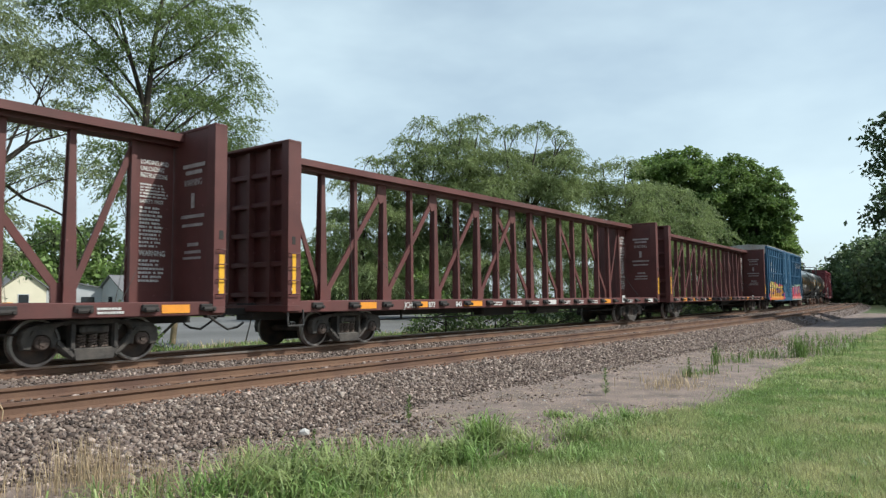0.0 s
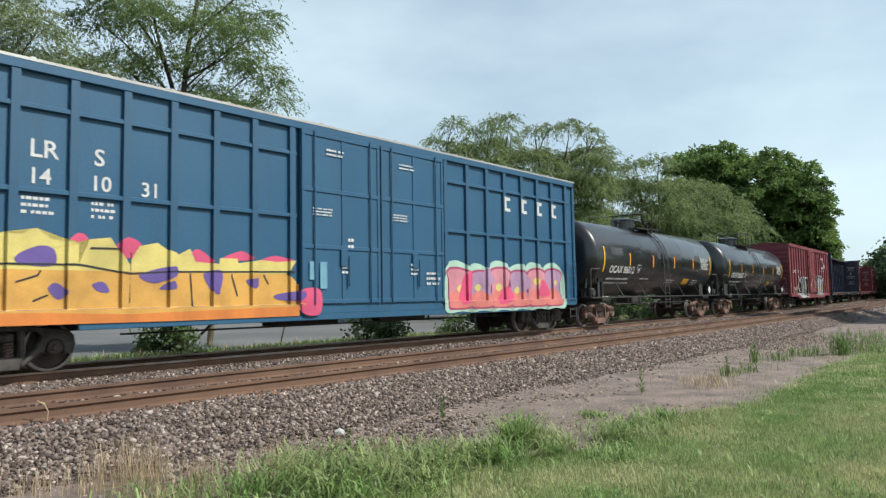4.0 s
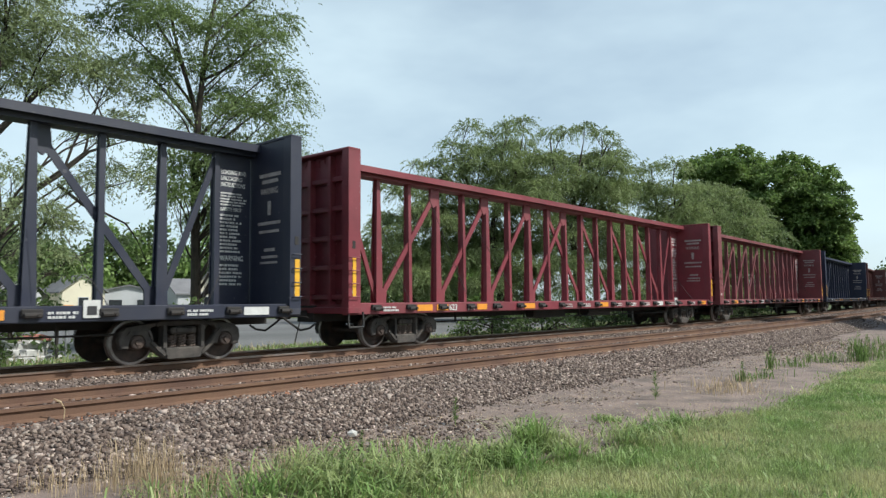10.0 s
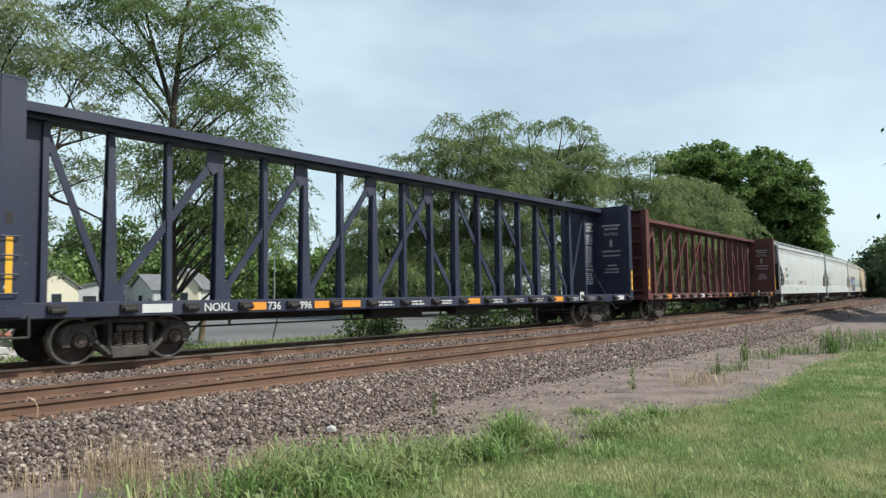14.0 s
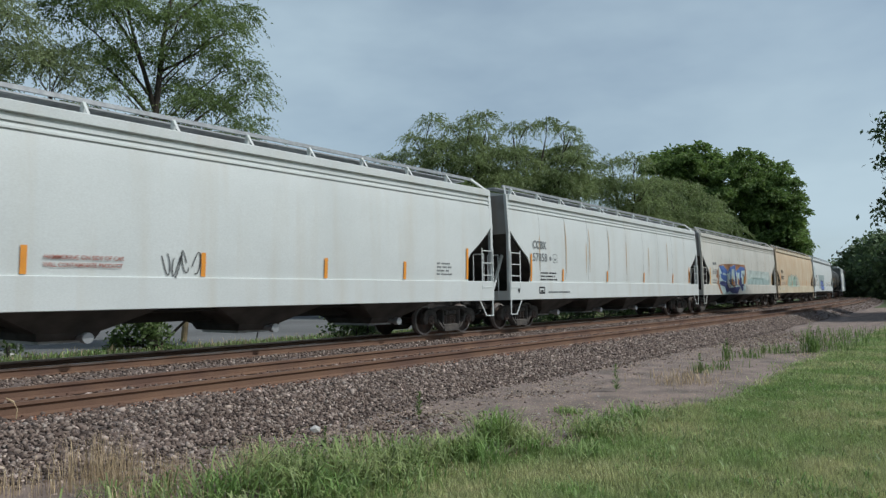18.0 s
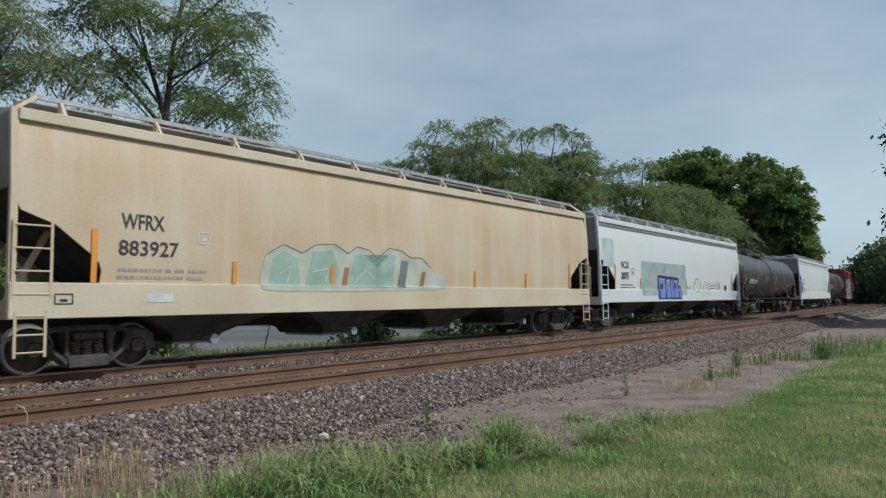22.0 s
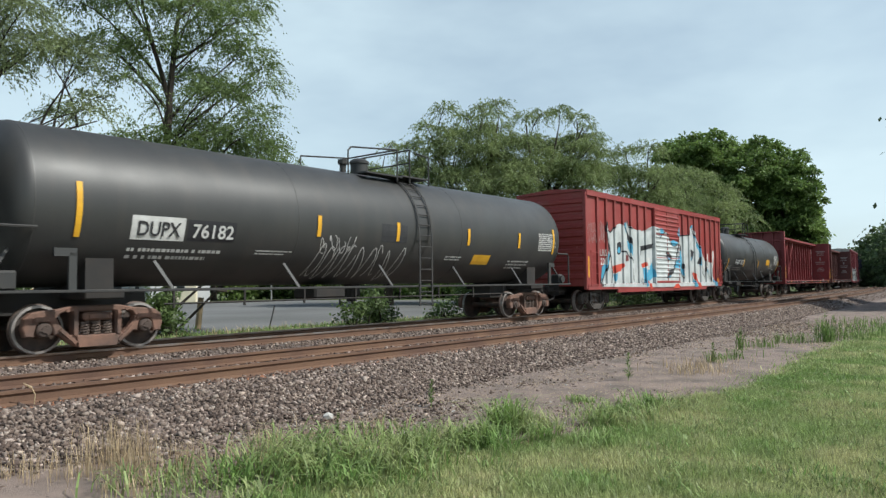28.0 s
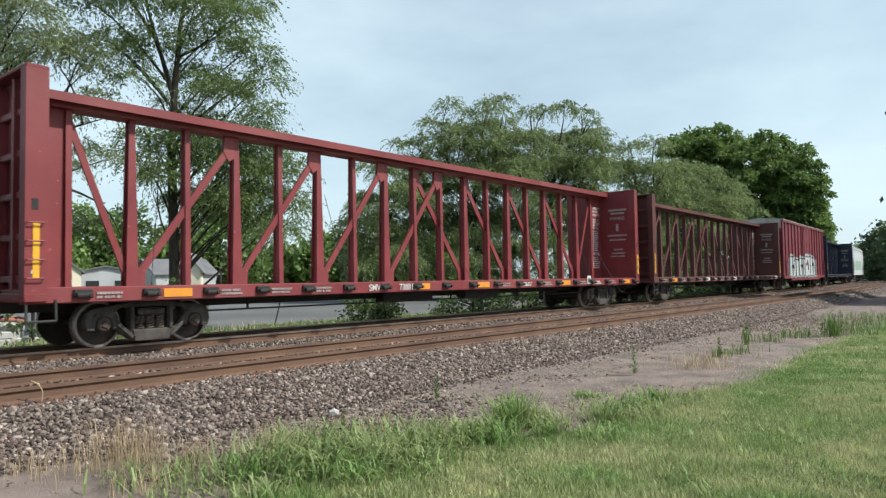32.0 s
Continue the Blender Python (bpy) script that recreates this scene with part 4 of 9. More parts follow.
def limb_path(wood, points, r0, r1, sides=7):
    """A tapering branch as one skin through the points."""
    n, rings, u = len(points) - 1, [], None
    for k, p in enumerate(points):
        d = (points[min(k + 1, n)] - points[max(k - 1, 0)]).normalized()
        u = d.orthogonal() if u is None else u - d * u.dot(d)
        u.normalize()
        w, r = d.cross(u), r0 + (r1 - r0) * k / n
        rings.append([p + (u * math.cos(a) + w * math.sin(a)) * r for a in [2 * math.pi * j / sides for j in range(sides)]])
    wood.rings(rings)


def crown_tree(name, label, azimuth, distance, stems, trunk_r, pads, depth, leaf_mat, density, per, length, droop, leaf, seed, flat=0.5, fill=0, low=2.0, bare=()):
    """A tree square to the line of sight: stems are lists of (across, height), pads (across, height, radius) of the crown; fill hangs more pads below them."""
    rnd = np.random.default_rng(seed)
    t = thing(name, label, "tree")
    ways = []
    for stem in stems:
        wood = Shape()
        pts = [Vector((u, rnd.normal(0, 0.06) * (z > 0.5), z)) for u, z in stem]
        top = max(0.25, 1 - stem[0][1] / 16)
        if stem[0][1] < 0.5:
            pts[0].z -= 0.2
        limb_path(wood, pts, trunk_r * top, trunk_r * 0.08, 10)
        part("trunk" if stem is stems[0] else "limb", wood, M["bark"], t, smooth=True)
        ways += [a.lerp(b, k / 6) for a, b in zip(pts, pts[1:]) for k in range(6)]
    crown, branches = [], Shape()
    for u, z, r in pads:
        c = Vector((u, rnd.uniform(-1, 1) * depth, z))
        crown.append((*c, r, r * flat))
        reach = c.z - 0.75 * math.hypot(c.x, c.y) - 0.6
        root = min(ways, key=lambda p: abs(p.z - reach) + 0.6 * math.hypot(p.x - c.x, p.y - c.y))
        way = c - root
        mid = root + way * 0.5 + Vector((0, 0, 0.16 * way.length)) + Vector(rnd.normal(0, 0.09, 3)) * way.length
        pts = [root.lerp(mid, k).lerp(mid.lerp(c, k), k) for k in (0, 0.2, 0.4, 0.6, 0.8, 1)]
        limb_path(branches, pts, min(trunk_r * 0.28, 0.015 + 0.010 * way.length), trunk_r * 0.05, 6)
        for k in range(7):
            a = rnd.uniform(0, 2 * math.pi)
            tip = c + Vector((r * 0.85 * math.cos(a), r * 0.85 * math.sin(a), r * flat * rnd.uniform(-0.3, 0.8)))
            fork = pts[3 + k % 3]
            limb_path(branches, [fork, fork.lerp(tip, 0.5) + Vector((0, 0, 0.12 * r)), tip], trunk_r * 0.05, trunk_r * 0.015, 4)
        z -= r * (0.8 if flat < 0.8 else 0.0)
        for k in range(fill):
            z -= r * rnd.uniform(0.9, 1.5)
            if z > low:
                crown.append((u + rnd.normal(0, 0.45 * r), rnd.uniform(-1, 1) * depth, z, r * rnd.uniform(0.9, 1.35), r * flat))
    tagged(part("branchwork", branches, M["bark"], t), kind="stuff")
    for twig in bare:
        limb = Shape()
        limb_path(limb, [Vector((u, 0.3 * k, z)) for k, (u, z) in enumerate(twig)], 0.06, 0.012, 6)
        part("limb", limb, M["bark"], t, "bare hanging branch", smooth=True)
    part("crown", sprays("crown", crown, density, per, length, droop, leaf, M[leaf_mat], rnd), M[leaf_mat], t)
    x, y, z = polar(azimuth, distance)
    t.matrix_basis = pose(x, y, z, 0, 0, azimuth - 90)
    return t


# feathery trees beside the lot
UPPER = [(-1.8, 12.3, 1.5), (-3.0, 11.9, 1.1), (1.5, 12.7, 1.3), (3.0, 12.8, 0.9), (0.7, 11.5, 1.2), (-1.1, 11.3, 1.3), (-2.3, 10.6, 1.0), (2.2, 11.6, 1.1), (1.4, 10.7, 1.3), (2.6, 10.3, 1.0), (3.3, 10.0, 0.7), (0.9, 9.6, 1.2), (-0.6, 10.2, 1.1),
         (-1.6, 9.7, 0.9), (2.0, 9.1, 1.1), (3.1, 8.9, 0.75), (-1.3, 8.8, 0.7), (1.4, 8.4, 1.1), (0.0, 8.4, 0.7)]
LOWER = [(1.0, 7.5, 0.95), (0.5, 6.5, 0.8), (-0.8, 6.7, 0.7), (1.5, 5.9, 0.85), (-1.0, 5.8, 0.6), (-0.3, 5.1, 0.7), (1.1, 4.8, 0.85), (1.9, 4.4, 0.85), (2.5, 6.7, 0.9), (3.1, 7.5, 0.75), (3.1, 6.0, 0.9), (3.6, 4.8, 0.8), (2.4, 5.2, 0.85), (3.0, 3.8, 0.8)]
TOP = [(-3.4, 13.6, 1.3), (-1.9, 14.0, 1.4), (-0.3, 13.8, 1.4), (1.3, 14.5, 1.4), (3.0, 14.3, 1.0), (-2.3, 15.4, 1.2), (-0.8, 15.9, 1.4), (1.1, 16.2, 1.4), (2.3, 15.8, 1.0), (-1.0, 17.2, 1.2), (0.4, 17.6, 1.1)]
crown_tree("locust_tree", "tall open tree with feathery green leaves and forked trunk", 61.3, 27.0,
           [[(0, 0), (0, 2.4), (-0.1, 6.6), (0.0, 8.7), (0.2, 11.1), (0.5, 13.0), (0.3, 16.8)], [(0.0, 8.3), (-0.5, 10.1), (-0.9, 11.6), (-1.4, 14.2)]],
           0.21, UPPER + TOP + [(u + k, z - 0.6 * k, r * 1.25) for u, z, r in LOWER for k in (-0.2, 0.5)], 1.8, "leaf_locust", 155, 13, 0.70, 0.6, (0.12, 0.042), 3, 0.85)
crown_tree("locust_tree", "open pale green tree with feathery leaves and a leaning trunk", 73.5, 26.0,
           [[(-1.2, 0), (-0.6, 2.0), (-0.4, 4.4), (-0.7, 7.7), (-0.4, 10.5), (-0.5, 13.5)], [(-0.4, 4.3), (0.2, 5.1), (1.2, 5.9), (2.1, 6.8), (3.3, 7.3)], [(-0.6, 7.0), (0.6, 8.6), (1.6, 9.6)]], 0.2,
           [(-0.2, 10.4, 1.2), (0.4, 10.9, 1.0), (1.0, 10.1, 1.1), (1.9, 10.1, 0.9), (2.6, 9.3, 0.85), (1.6, 9.1, 1.0), (0.1, 9.6, 1.1), (0.4, 8.6, 1.0), (3.0, 8.9, 0.6), (-0.3, 11.5, 1.2), (0.3, 12.6, 1.2), (-1.2, 10.9, 1.4), (-1.1, 9.5, 1.2), (-1.5, 12.3, 1.4), (-0.5, 13.7, 1.2)]
           + [(2.7, 6.4, 0.7), (2.0, 5.6, 0.75), (0.6, 4.4, 1.0), (1.2, 4.2, 0.8), (2.8, 7.3, 0.7), (3.2, 8.1, 0.55), (2.2, 7.6, 0.65), (-0.1, 5.6, 0.9), (3.4, 5.7, 0.5), (3.1, 3.9, 0.5), (0.0, 3.5, 1.0), (0.9, 3.2, 0.8)],
           1.8, "leaf_pale", 165, 13, 0.68, 0.6, (0.12, 0.042), 5, 0.85, bare=[[(1.2, 5.6), (2.0, 5.0), (2.7, 4.8), (3.4, 4.5), (3.8, 4.0), (4.2, 3.2)]])
# willows beyond the line
for azimuth, dist, stems, pads in (
        (46.0, 56, [[(1.6, 0), (1.4, 3.5), (0.8, 7.0), (1.2, 11.5)]], [(-0.2, 10.7, 1.1), (-1.0, 8.4, 1.0), (-0.2, 6.8, 1.1), (1.8, 12.6, 0.7), (0.9, 10.2, 1.1), (2.0, 8.6, 1.3), (3.4, 11.4, 1.3), (3.0, 9.0, 1.5)]),
        (38.5, 58, [[(1.4, 0), (1.2, 3.0), (0.6, 7.0), (1.0, 11.0), (1.9, 15.6)], [(0.8, 6.5), (-0.8, 10.0), (-2.2, 13.6)], [(0.9, 8.5), (2.6, 12.0), (3.2, 15.0)]],
         [(-2.9, 15.0, 1.0), (-1.2, 15.6, 1.0), (-1.0, 14.0, 1.2), (0.5, 16.2, 0.95), (2.1, 17.0, 1.0), (3.3, 16.6, 0.9), (1.6, 15.1, 1.2), (3.6, 15.2, 0.9), (-2.6, 13.0, 1.3), (-0.3, 12.5, 1.6), (2.1, 12.9, 1.6), (4.2, 13.6, 1.3), (-4.3, 12.6, 0.9), (-3.6, 11.0, 1.5), (-0.5, 10.0, 1.8), (3.4, 10.5, 1.9)]),
        (32.5, 60, [[(1.6, 0), (1.4, 4.0), (1.0, 8.0), (1.6, 12.0), (2.2, 15.0)], [(1.1, 8.2), (2.8, 11.6), (4.2, 14.8)], [(1.1, 8.6), (-0.2, 12.0), (-0.6, 15.2)]],
         [(-0.7, 16.3, 1.0), (0.7, 15.5, 0.9), (2.3, 16.1, 1.0), (3.8, 16.1, 1.0), (4.7, 15.1, 0.8), (5.3, 14.2, 0.55), (0.6, 13.9, 1.6), (3.0, 13.8, 1.6), (4.8, 12.9, 1.2), (-0.8, 14.2, 1.2), (-2.2, 12.4, 1.5), (1.8, 11.2, 1.9), (5.2, 11.0, 1.6)]),
        (26.0, 66, [[(1.2, 0), (1.0, 4.0), (1.4, 9.0), (1.0, 12.6)], [(1.2, 7.0), (3.2, 10.0), (4.2, 11.6)]],
         [(-0.7, 13.8, 1.1), (0.8, 13.5, 1.2), (2.8, 13.2, 1.2), (-0.2, 11.8, 1.8), (2.2, 11.4, 1.8), (4.4, 12.0, 1.3), (-2.4, 12.6, 1.4), (5.6, 10.4, 1.5)]),
        (21.0, 72, [[(0.8, 0), (0.8, 4.0), (0.4, 8.0), (0.2, 11.4)], [(0.8, 4.5), (2.6, 7.4), (4.4, 8.8)]],
         [(-0.2, 12.3, 1.6), (1.5, 11.4, 1.6), (3.2, 10.2, 1.6), (4.6, 8.8, 1.5), (5.8, 7.4, 1.2), (0.2, 9.8, 2.0), (2.7, 8.4, 1.9), (-2.2, 12.2, 1.6), (6.6, 5.6, 1.2)])):
    crown_tree("willow_tree", "broad willow with arching limbs and hanging green foliage", azimuth, dist, stems, 0.42, pads, 3.0, "leaf_willow", 62, 13, 1.15, 0.7, (0.27, 0.062), 30 + dist, 0.62, 5, 1.8)
# dense round-headed trees in the bend
for azimuth, dist, pads in (
        (19.5, 108, [(-4.2, 21.5, 1.8), (-1.9, 22.2, 1.8), (0.0, 22.5, 1.5), (2.3, 22.1, 1.5), (4.1, 21.6, 1.6), (5.1, 19.6, 1.6), (0.7, 19.6, 2.5), (-2.3, 19.4, 2.5), (2.8, 17.4, 2.5), (5.2, 16.4, 1.5), (4.2, 14.5, 2.2), (-5.4, 19.4, 2.0)]),
        (14.0, 110, [(-4.6, 21.0, 1.5), (-2.8, 21.2, 1.3), (-1.0, 20.9, 1.5), (0.7, 19.8, 1.3), (2.8, 19.3, 1.0), (3.7, 17.1, 1.3), (4.6, 16.3, 0.9), (1.6, 16.9, 2.0), (-1.8, 18.3, 2.0), (-2.6, 15.6, 2.2), (0.1, 14.0, 2.4), (2.9, 13.7, 1.9), (3.8, 11.8, 1.5), (4.2, 11.0, 0.9), (-2.1, 11.6, 2.5), (1.3, 10.0, 2.5), (3.3, 8.4, 1.6), (-0.8, 7.8, 2.5)])):
    crown_tree("maple_tree", "dense green broadleaf tree with a lobed crown", azimuth, dist, [[(0, 0), (0.1, 5.0), (-0.2, 11.0), (0.3, 17.5)], [(0.0, 8.0), (-1.8, 13.0), (-3.0, 17.0)], [(0.1, 6.0), (2.0, 11.0), (2.8, 15.0)]],
               0.5, [(u * 0.9 - 0.3, z, r) for u, z, r in pads], 3.2, "leaf_oak", 70, 7, 0.75, 0.25, (0.36, 0.22), 60 + dist, 1.0, 6, 3.0)
for k, (az, dist, hh, rad, n) in enumerate([(12.9, 116, 14.0, 2.6, 10), (22.8, 118, 18.0, 5.0, 14)]):
    tree("maple_tree", "dense green broadleaf tree behind the others", polar(az, dist), 0.5, hh * 0.6, spread_lobes(50 + k, n, hh - 0.6, 3.0, rad, 2.1, 0.85),
         60, 34, (0.42, 0.42, 0.34), (0.50, 0.32), "leaf_oak", seed=60 + k, surface=0.6)
# dark trees on the lawn's side of the line
tree("shade_tree", "dark broadleaf tree standing near the track", polar(2.4, 50), 0.4, 8.0, spread_lobes(71, 18, 14.2, 3.2, 4.5, 2.0, 0.8), 40, 36, (0.4, 0.4, 0.3), (0.34, 0.2), "leaf_dark", seed=72, surface=0.35)
for k, (az, dist, hh, rad, n) in enumerate([(-1.5, 60, 12.0, 5.0, 12), (7.9, 150, 9.5, 5.0, 9), (6.2, 138, 12.5, 6.0, 11), (4.2, 120, 12.0, 6.0, 11), (1.5, 105, 11, 6.0, 11), (9.0, 185, 9.0, 6.0, 9), (-2.0, 90, 12, 6.0, 11)]):
    tree("shade_tree", "dark broadleaf tree beside the line", polar(az, dist), 0.4, hh * 0.6, spread_lobes(80 + k, n, hh - 0.8, 1.8, rad, 3.0, 0.85),
         24, 26, (0.6, 0.6, 0.5), (0.7, 0.45), "leaf_dark", seed=90 + k, surface=0.5)
# background row behind the lot
for k, az in enumerate([84, 79, 75, 72.5, 70, 67, 64.5, 61, 58, 55.5, 53, 50.5, 48, 44, 40]):
    r = random.Random(k)
    dist, hh = r.uniform(82, 104), r.uniform(6.0, 12.5) * (1.0 if az > 56 else 0.75)
    tree("maple_tree", "broadleaf tree behind the lot", polar(az, dist), 0.35, hh * 0.6, spread_lobes(110 + k, 8, hh, 1.5, hh * 0.48, 2.5, 0.85),
         20, 22, (0.6, 0.6, 0.5), (0.62, 0.4), "leaf_oak" if k % 3 else "leaf_bush", seed=130 + k, surface=0.5)
# shrubs along the back of the roadbed
for k, (az, dist, hh, rad) in enumerate([(62.0, 23.5, 1.6, 0.8), (73.5, 24.0, 3.4, 1.8), (76.5, 23.0, 2.6, 1.6), (46.0, 26, 1.2, 1.0), (38, 30, 1.7, 1.5), (34, 33, 2.0, 1.8), (30, 36, 2.0, 1.8), (27, 40, 2.2, 2.0), (24, 45, 2.2, 2.2), (21, 52, 2.4, 2.4), (19, 60, 2.6, 2.6), (17.0, 70, 2.6, 2.6)]):
    tree("shrub", "leafy green shrub at the back of the roadbed", polar(az, dist), 0.05, hh * 0.5, spread_lobes(150 + k, 6, hh, 0.3, rad, rad * 0.55, 0.8),
         40, 26, (0.16, 0.16, 0.13), (0.17, 0.09), "leaf_bush", seed=170 + k, twig=0.015)


# ---- behind the lot ----
def house(name, label, at, width, length, eave, ridge, wall_mat, windows):
    """A gabled building, its gable towards -y, the ridge running back."""
    t = thing(name, label, "house")
    w = width / 2
    walls = Shape()
    for x in (-w, w):
        walls.box(x - 0.08, x + 0.08, 0.0, length, 0.0, eave)
    part("wall", walls.box(-w, w, length - 0.15, length, 0, eave), M[wall_mat], t)
    gable = Shape().prism([(-w, 0), (w, 0), (w, eave), (0, ridge), (-w, eave)], -0.08, 0.08)
    part("gable_wall", gable, M[wall_mat], t)
    part("gable_wall", Shape().prism([(-w, eave), (w, eave), (0, ridge)], length - 0.16, length), M[wall_mat], t)
    for d in (-1, 1):
        s = (ridge - eave) / w
        part("roof", Shape().prism([(d * (w + 0.35), eave - 0.35 * s), (0, ridge), (0, ridge + 0.12), (d * (w + 0.35), eave - 0.35 * s + 0.12)], -0.35, length + 0.35), M["shingle"], t, "grey shingle roof")
    for x, z, ww, hh in windows:
        win = part("window", Shape().box(x - ww / 2, x + ww / 2, -0.13, -0.07, z, z + hh), M["window_glass"], t)
        part("window_frame", Shape().box(x - ww / 2 - 0.06, x + ww / 2 + 0.06, -0.12, -0.09, z - 0.06, z).box(x - ww / 2 - 0.06, x + ww / 2 + 0.06, -0.12, -0.09, z + hh, z + hh + 0.06)
             .box(x - ww / 2 - 0.06, x - ww / 2, -0.12, -0.09, z, z + hh).box(x + ww / 2, x + ww / 2 + 0.06, -0.12, -0.09, z, z + hh), M["grey_wall"], win)
    t.matrix_basis = at
    return t


def far(azimuth, distance, turn):
    x, y, z = polar(azimuth, distance)
    return pose(x, y, z, 0, 0, azimuth - 90 + turn)


house("house", "small cream gabled house with grey roof", far(69.0, 74, 14), 3.6, 8.0, 3.0, 4.4, "cream_wall", [(0.0, 1.2, 0.8, 1.1)])
house("house", "low pale grey outbuilding with flat-pitched roof", far(66.0, 78, 5), 5.6, 6.0, 2.9, 3.5, "grey_wall", [(-1.2, 1.2, 1.2, 0.9), (1.4, 1.2, 1.2, 0.9)])
house("house", "grey house with dark shingle roof", far(63.4, 76, -70), 6.0, 6.0, 2.7, 4.1, "grey_wall", [(0.0, 1.1, 1.0, 1.0)])
house("house", "small cream gabled house half hidden by leaves", far(60.4, 74, -10), 2.6, 7.0, 3.1, 4.7, "cream_wall", [(0.0, 1.3, 0.7, 1.0)])
house("house", "pale house across the lot", far(51.6, 98, 10), 4.5, 6.0, 2.4, 3.6, "cream_wall", [(0.0, 1.0, 0.9, 0.9)])
house("house", "pale grey garage across the lot", far(72.6, 76, 60), 5.0, 8.0, 2.8, 4.2, "grey_wall", [(0.0, 1.0, 1.0, 1.0)])
lamp_pole = thing("street_lamp", "thin grey lamp post beyond the lot", "street lamp")
part("pole", Shape().tube((0, 0, 0), (0, 0, 8.0), 0.09, 8, 0.05), M["galvanised"], lamp_pole)
part("lamp_head", Shape().box(-0.5, 0.1, -0.12, 0.12, 7.95, 8.1, 0.02), M["galvanised"], lamp_pole)
lamp_pole.matrix_basis = pose(*polar(53.7, 82))

marker = thing("signal_box", "grey steel post with a small box and orange cap", "post")
part("post", Shape().tube((0, 0, 0), (0, 0, 1.55), 0.04, 8), M["galvanised"], marker)
part("post", Shape().tube((-0.25, 0, 0), (-0.25, 0, 1.2), 0.05, 8), M["under"], marker)
part("box", Shape().box(-0.11, 0.11, -0.10, 0.10, 0.95, 1.35, 0.02), M["galvanised"], marker)
part("cap", Shape().box(-0.10, 0.16, -0.10, 0.10, 1.42, 1.66, 0.02), M["orange_mark"], marker, "orange cap")
marker.matrix_basis = pose(8.0, 22.0, GROUND)
for x, y, lean, top in ((10.6, 22.0, 28, 1.0), (16.2, 22.2, 16, 0.95), (12.4, 22.6, -10, 0.8)):
    stake = thing("stake", "thin dark leaning steel stake in the weeds", "stake", "stakes along the lot")
    part("shaft", Shape().bar((0, 0, -0.1), (0, 0, top), 0.04, 0.03), M["under"], stake)
    stake.matrix_basis = pose(x, y, GROUND, 0, lean, 0)
wood_post = thing("wooden_post", "weathered yellowish wooden post leaning slightly", "post")
part("post_shaft", Shape().tube((0, 0, -0.2), (0, 0, 1.25), 0.12, 10, 0.11), M["pole_wood"], wood_post, smooth=True)
wood_post.matrix_basis = pose(14.8, 24.8, GROUND, 0, 6, 0)
rubble = thing("rubble_pile", "stack of broken pale concrete slabs with a rusty rim on top", "rubble")
for k, (x, z, w, turn) in enumerate(((-0.5, 0.0, 0.9, 8), (0.45, 0.0, 0.8, -12), (-0.2, 0.22, 1.2, 4), (0.3, 0.42, 0.9, -6), (-0.4, 0.42, 0.6, 15))):
    part("slab", Shape().box(-w / 2, w / 2, -0.3, 0.3, 0, 0.21, 0.03), M["concrete"], rubble, at=pose(x, 0.05 * k, z, 2 * k, 3, turn))
rim = Shape()
ring = [(0.55 * math.cos(a), 0.35 * math.sin(a), 0.72 + 0.05 * math.sin(2 * a)) for a in np.linspace(0, 2 * math.pi, 17)]
part("rim", rim.path(ring, 0.05, 6), M["rust_mark"], rubble, "rusty rim")
rubble.matrix_basis = pose(7.2, 22.4, GROUND, 0, 0, 20)


# ---- railway cars ----
CARS = []           # (car, place of its middle in the train)
WHEELS = []         # (wheelset, x in its truck, place of its middle in the train)
WHEEL_R, BASE = 0.42, 0.89


def cast_plate(outer, holes, y0, y1, chamfer):
    """A cast plate in the xz plane with openings, its front edges at y0 and back edges at y1 chamfered."""
    def inset(loop, d):
        n, got = len(loop), []
        for i in range(n):
            a, p, b = (Vector((*loop[(i + k) % n],)) for k in (-1, 0, 1))
            e, f = (p - a).normalized(), (b - p).normalized()
            m = Vector((-e.y - f.y, e.x + f.x))
            m = m.normalized() / max(0.5, math.sqrt((1 + e.dot(f)) / 2))
            got.append(tuple(p + m * d))
        return got
    area = sum(a[0] * b[1] - b[0] * a[1] for a, b in zip(outer, outer[1:] + outer[:1]))
    loops = [outer if area > 0 else outer[::-1]]
    for hole in holes:
        area = sum(a[0] * b[1] - b[0] * a[1] for a, b in zip(hole, hole[1:] + hole[:1]))
        loops.append(hole if area < 0 else hole[::-1])
    s = Shape()
    bm = bmesh.new()
    edges = []
    for loop in loops:
        near = inset(loop, chamfer)
        s.rings([[(x, y0, z) for x, z in near], [(x, y0 + chamfer, z) for x, z in loop], [(x, y1 - chamfer, z) for x, z in loop], [(x, y1, z) for x, z in near]], caps=False)
        vs = [bm.verts.new((x, 0, z)) for x, z in near]
        edges += [bm.edges.new((p, q)) for p, q in zip(vs, vs[1:] + vs[:1])]
    bmesh.ops.triangle_fill(bm, use_beauty=True, use_dissolve=False, edges=edges)
    bm.verts.index_update()
    for y in (y0, y1):
        s.add([(v.co.x, y, v.co.z) for v in bm.verts], [[v.index for v in f.verts] for f in bm.faces])
    bm.free()
    return s


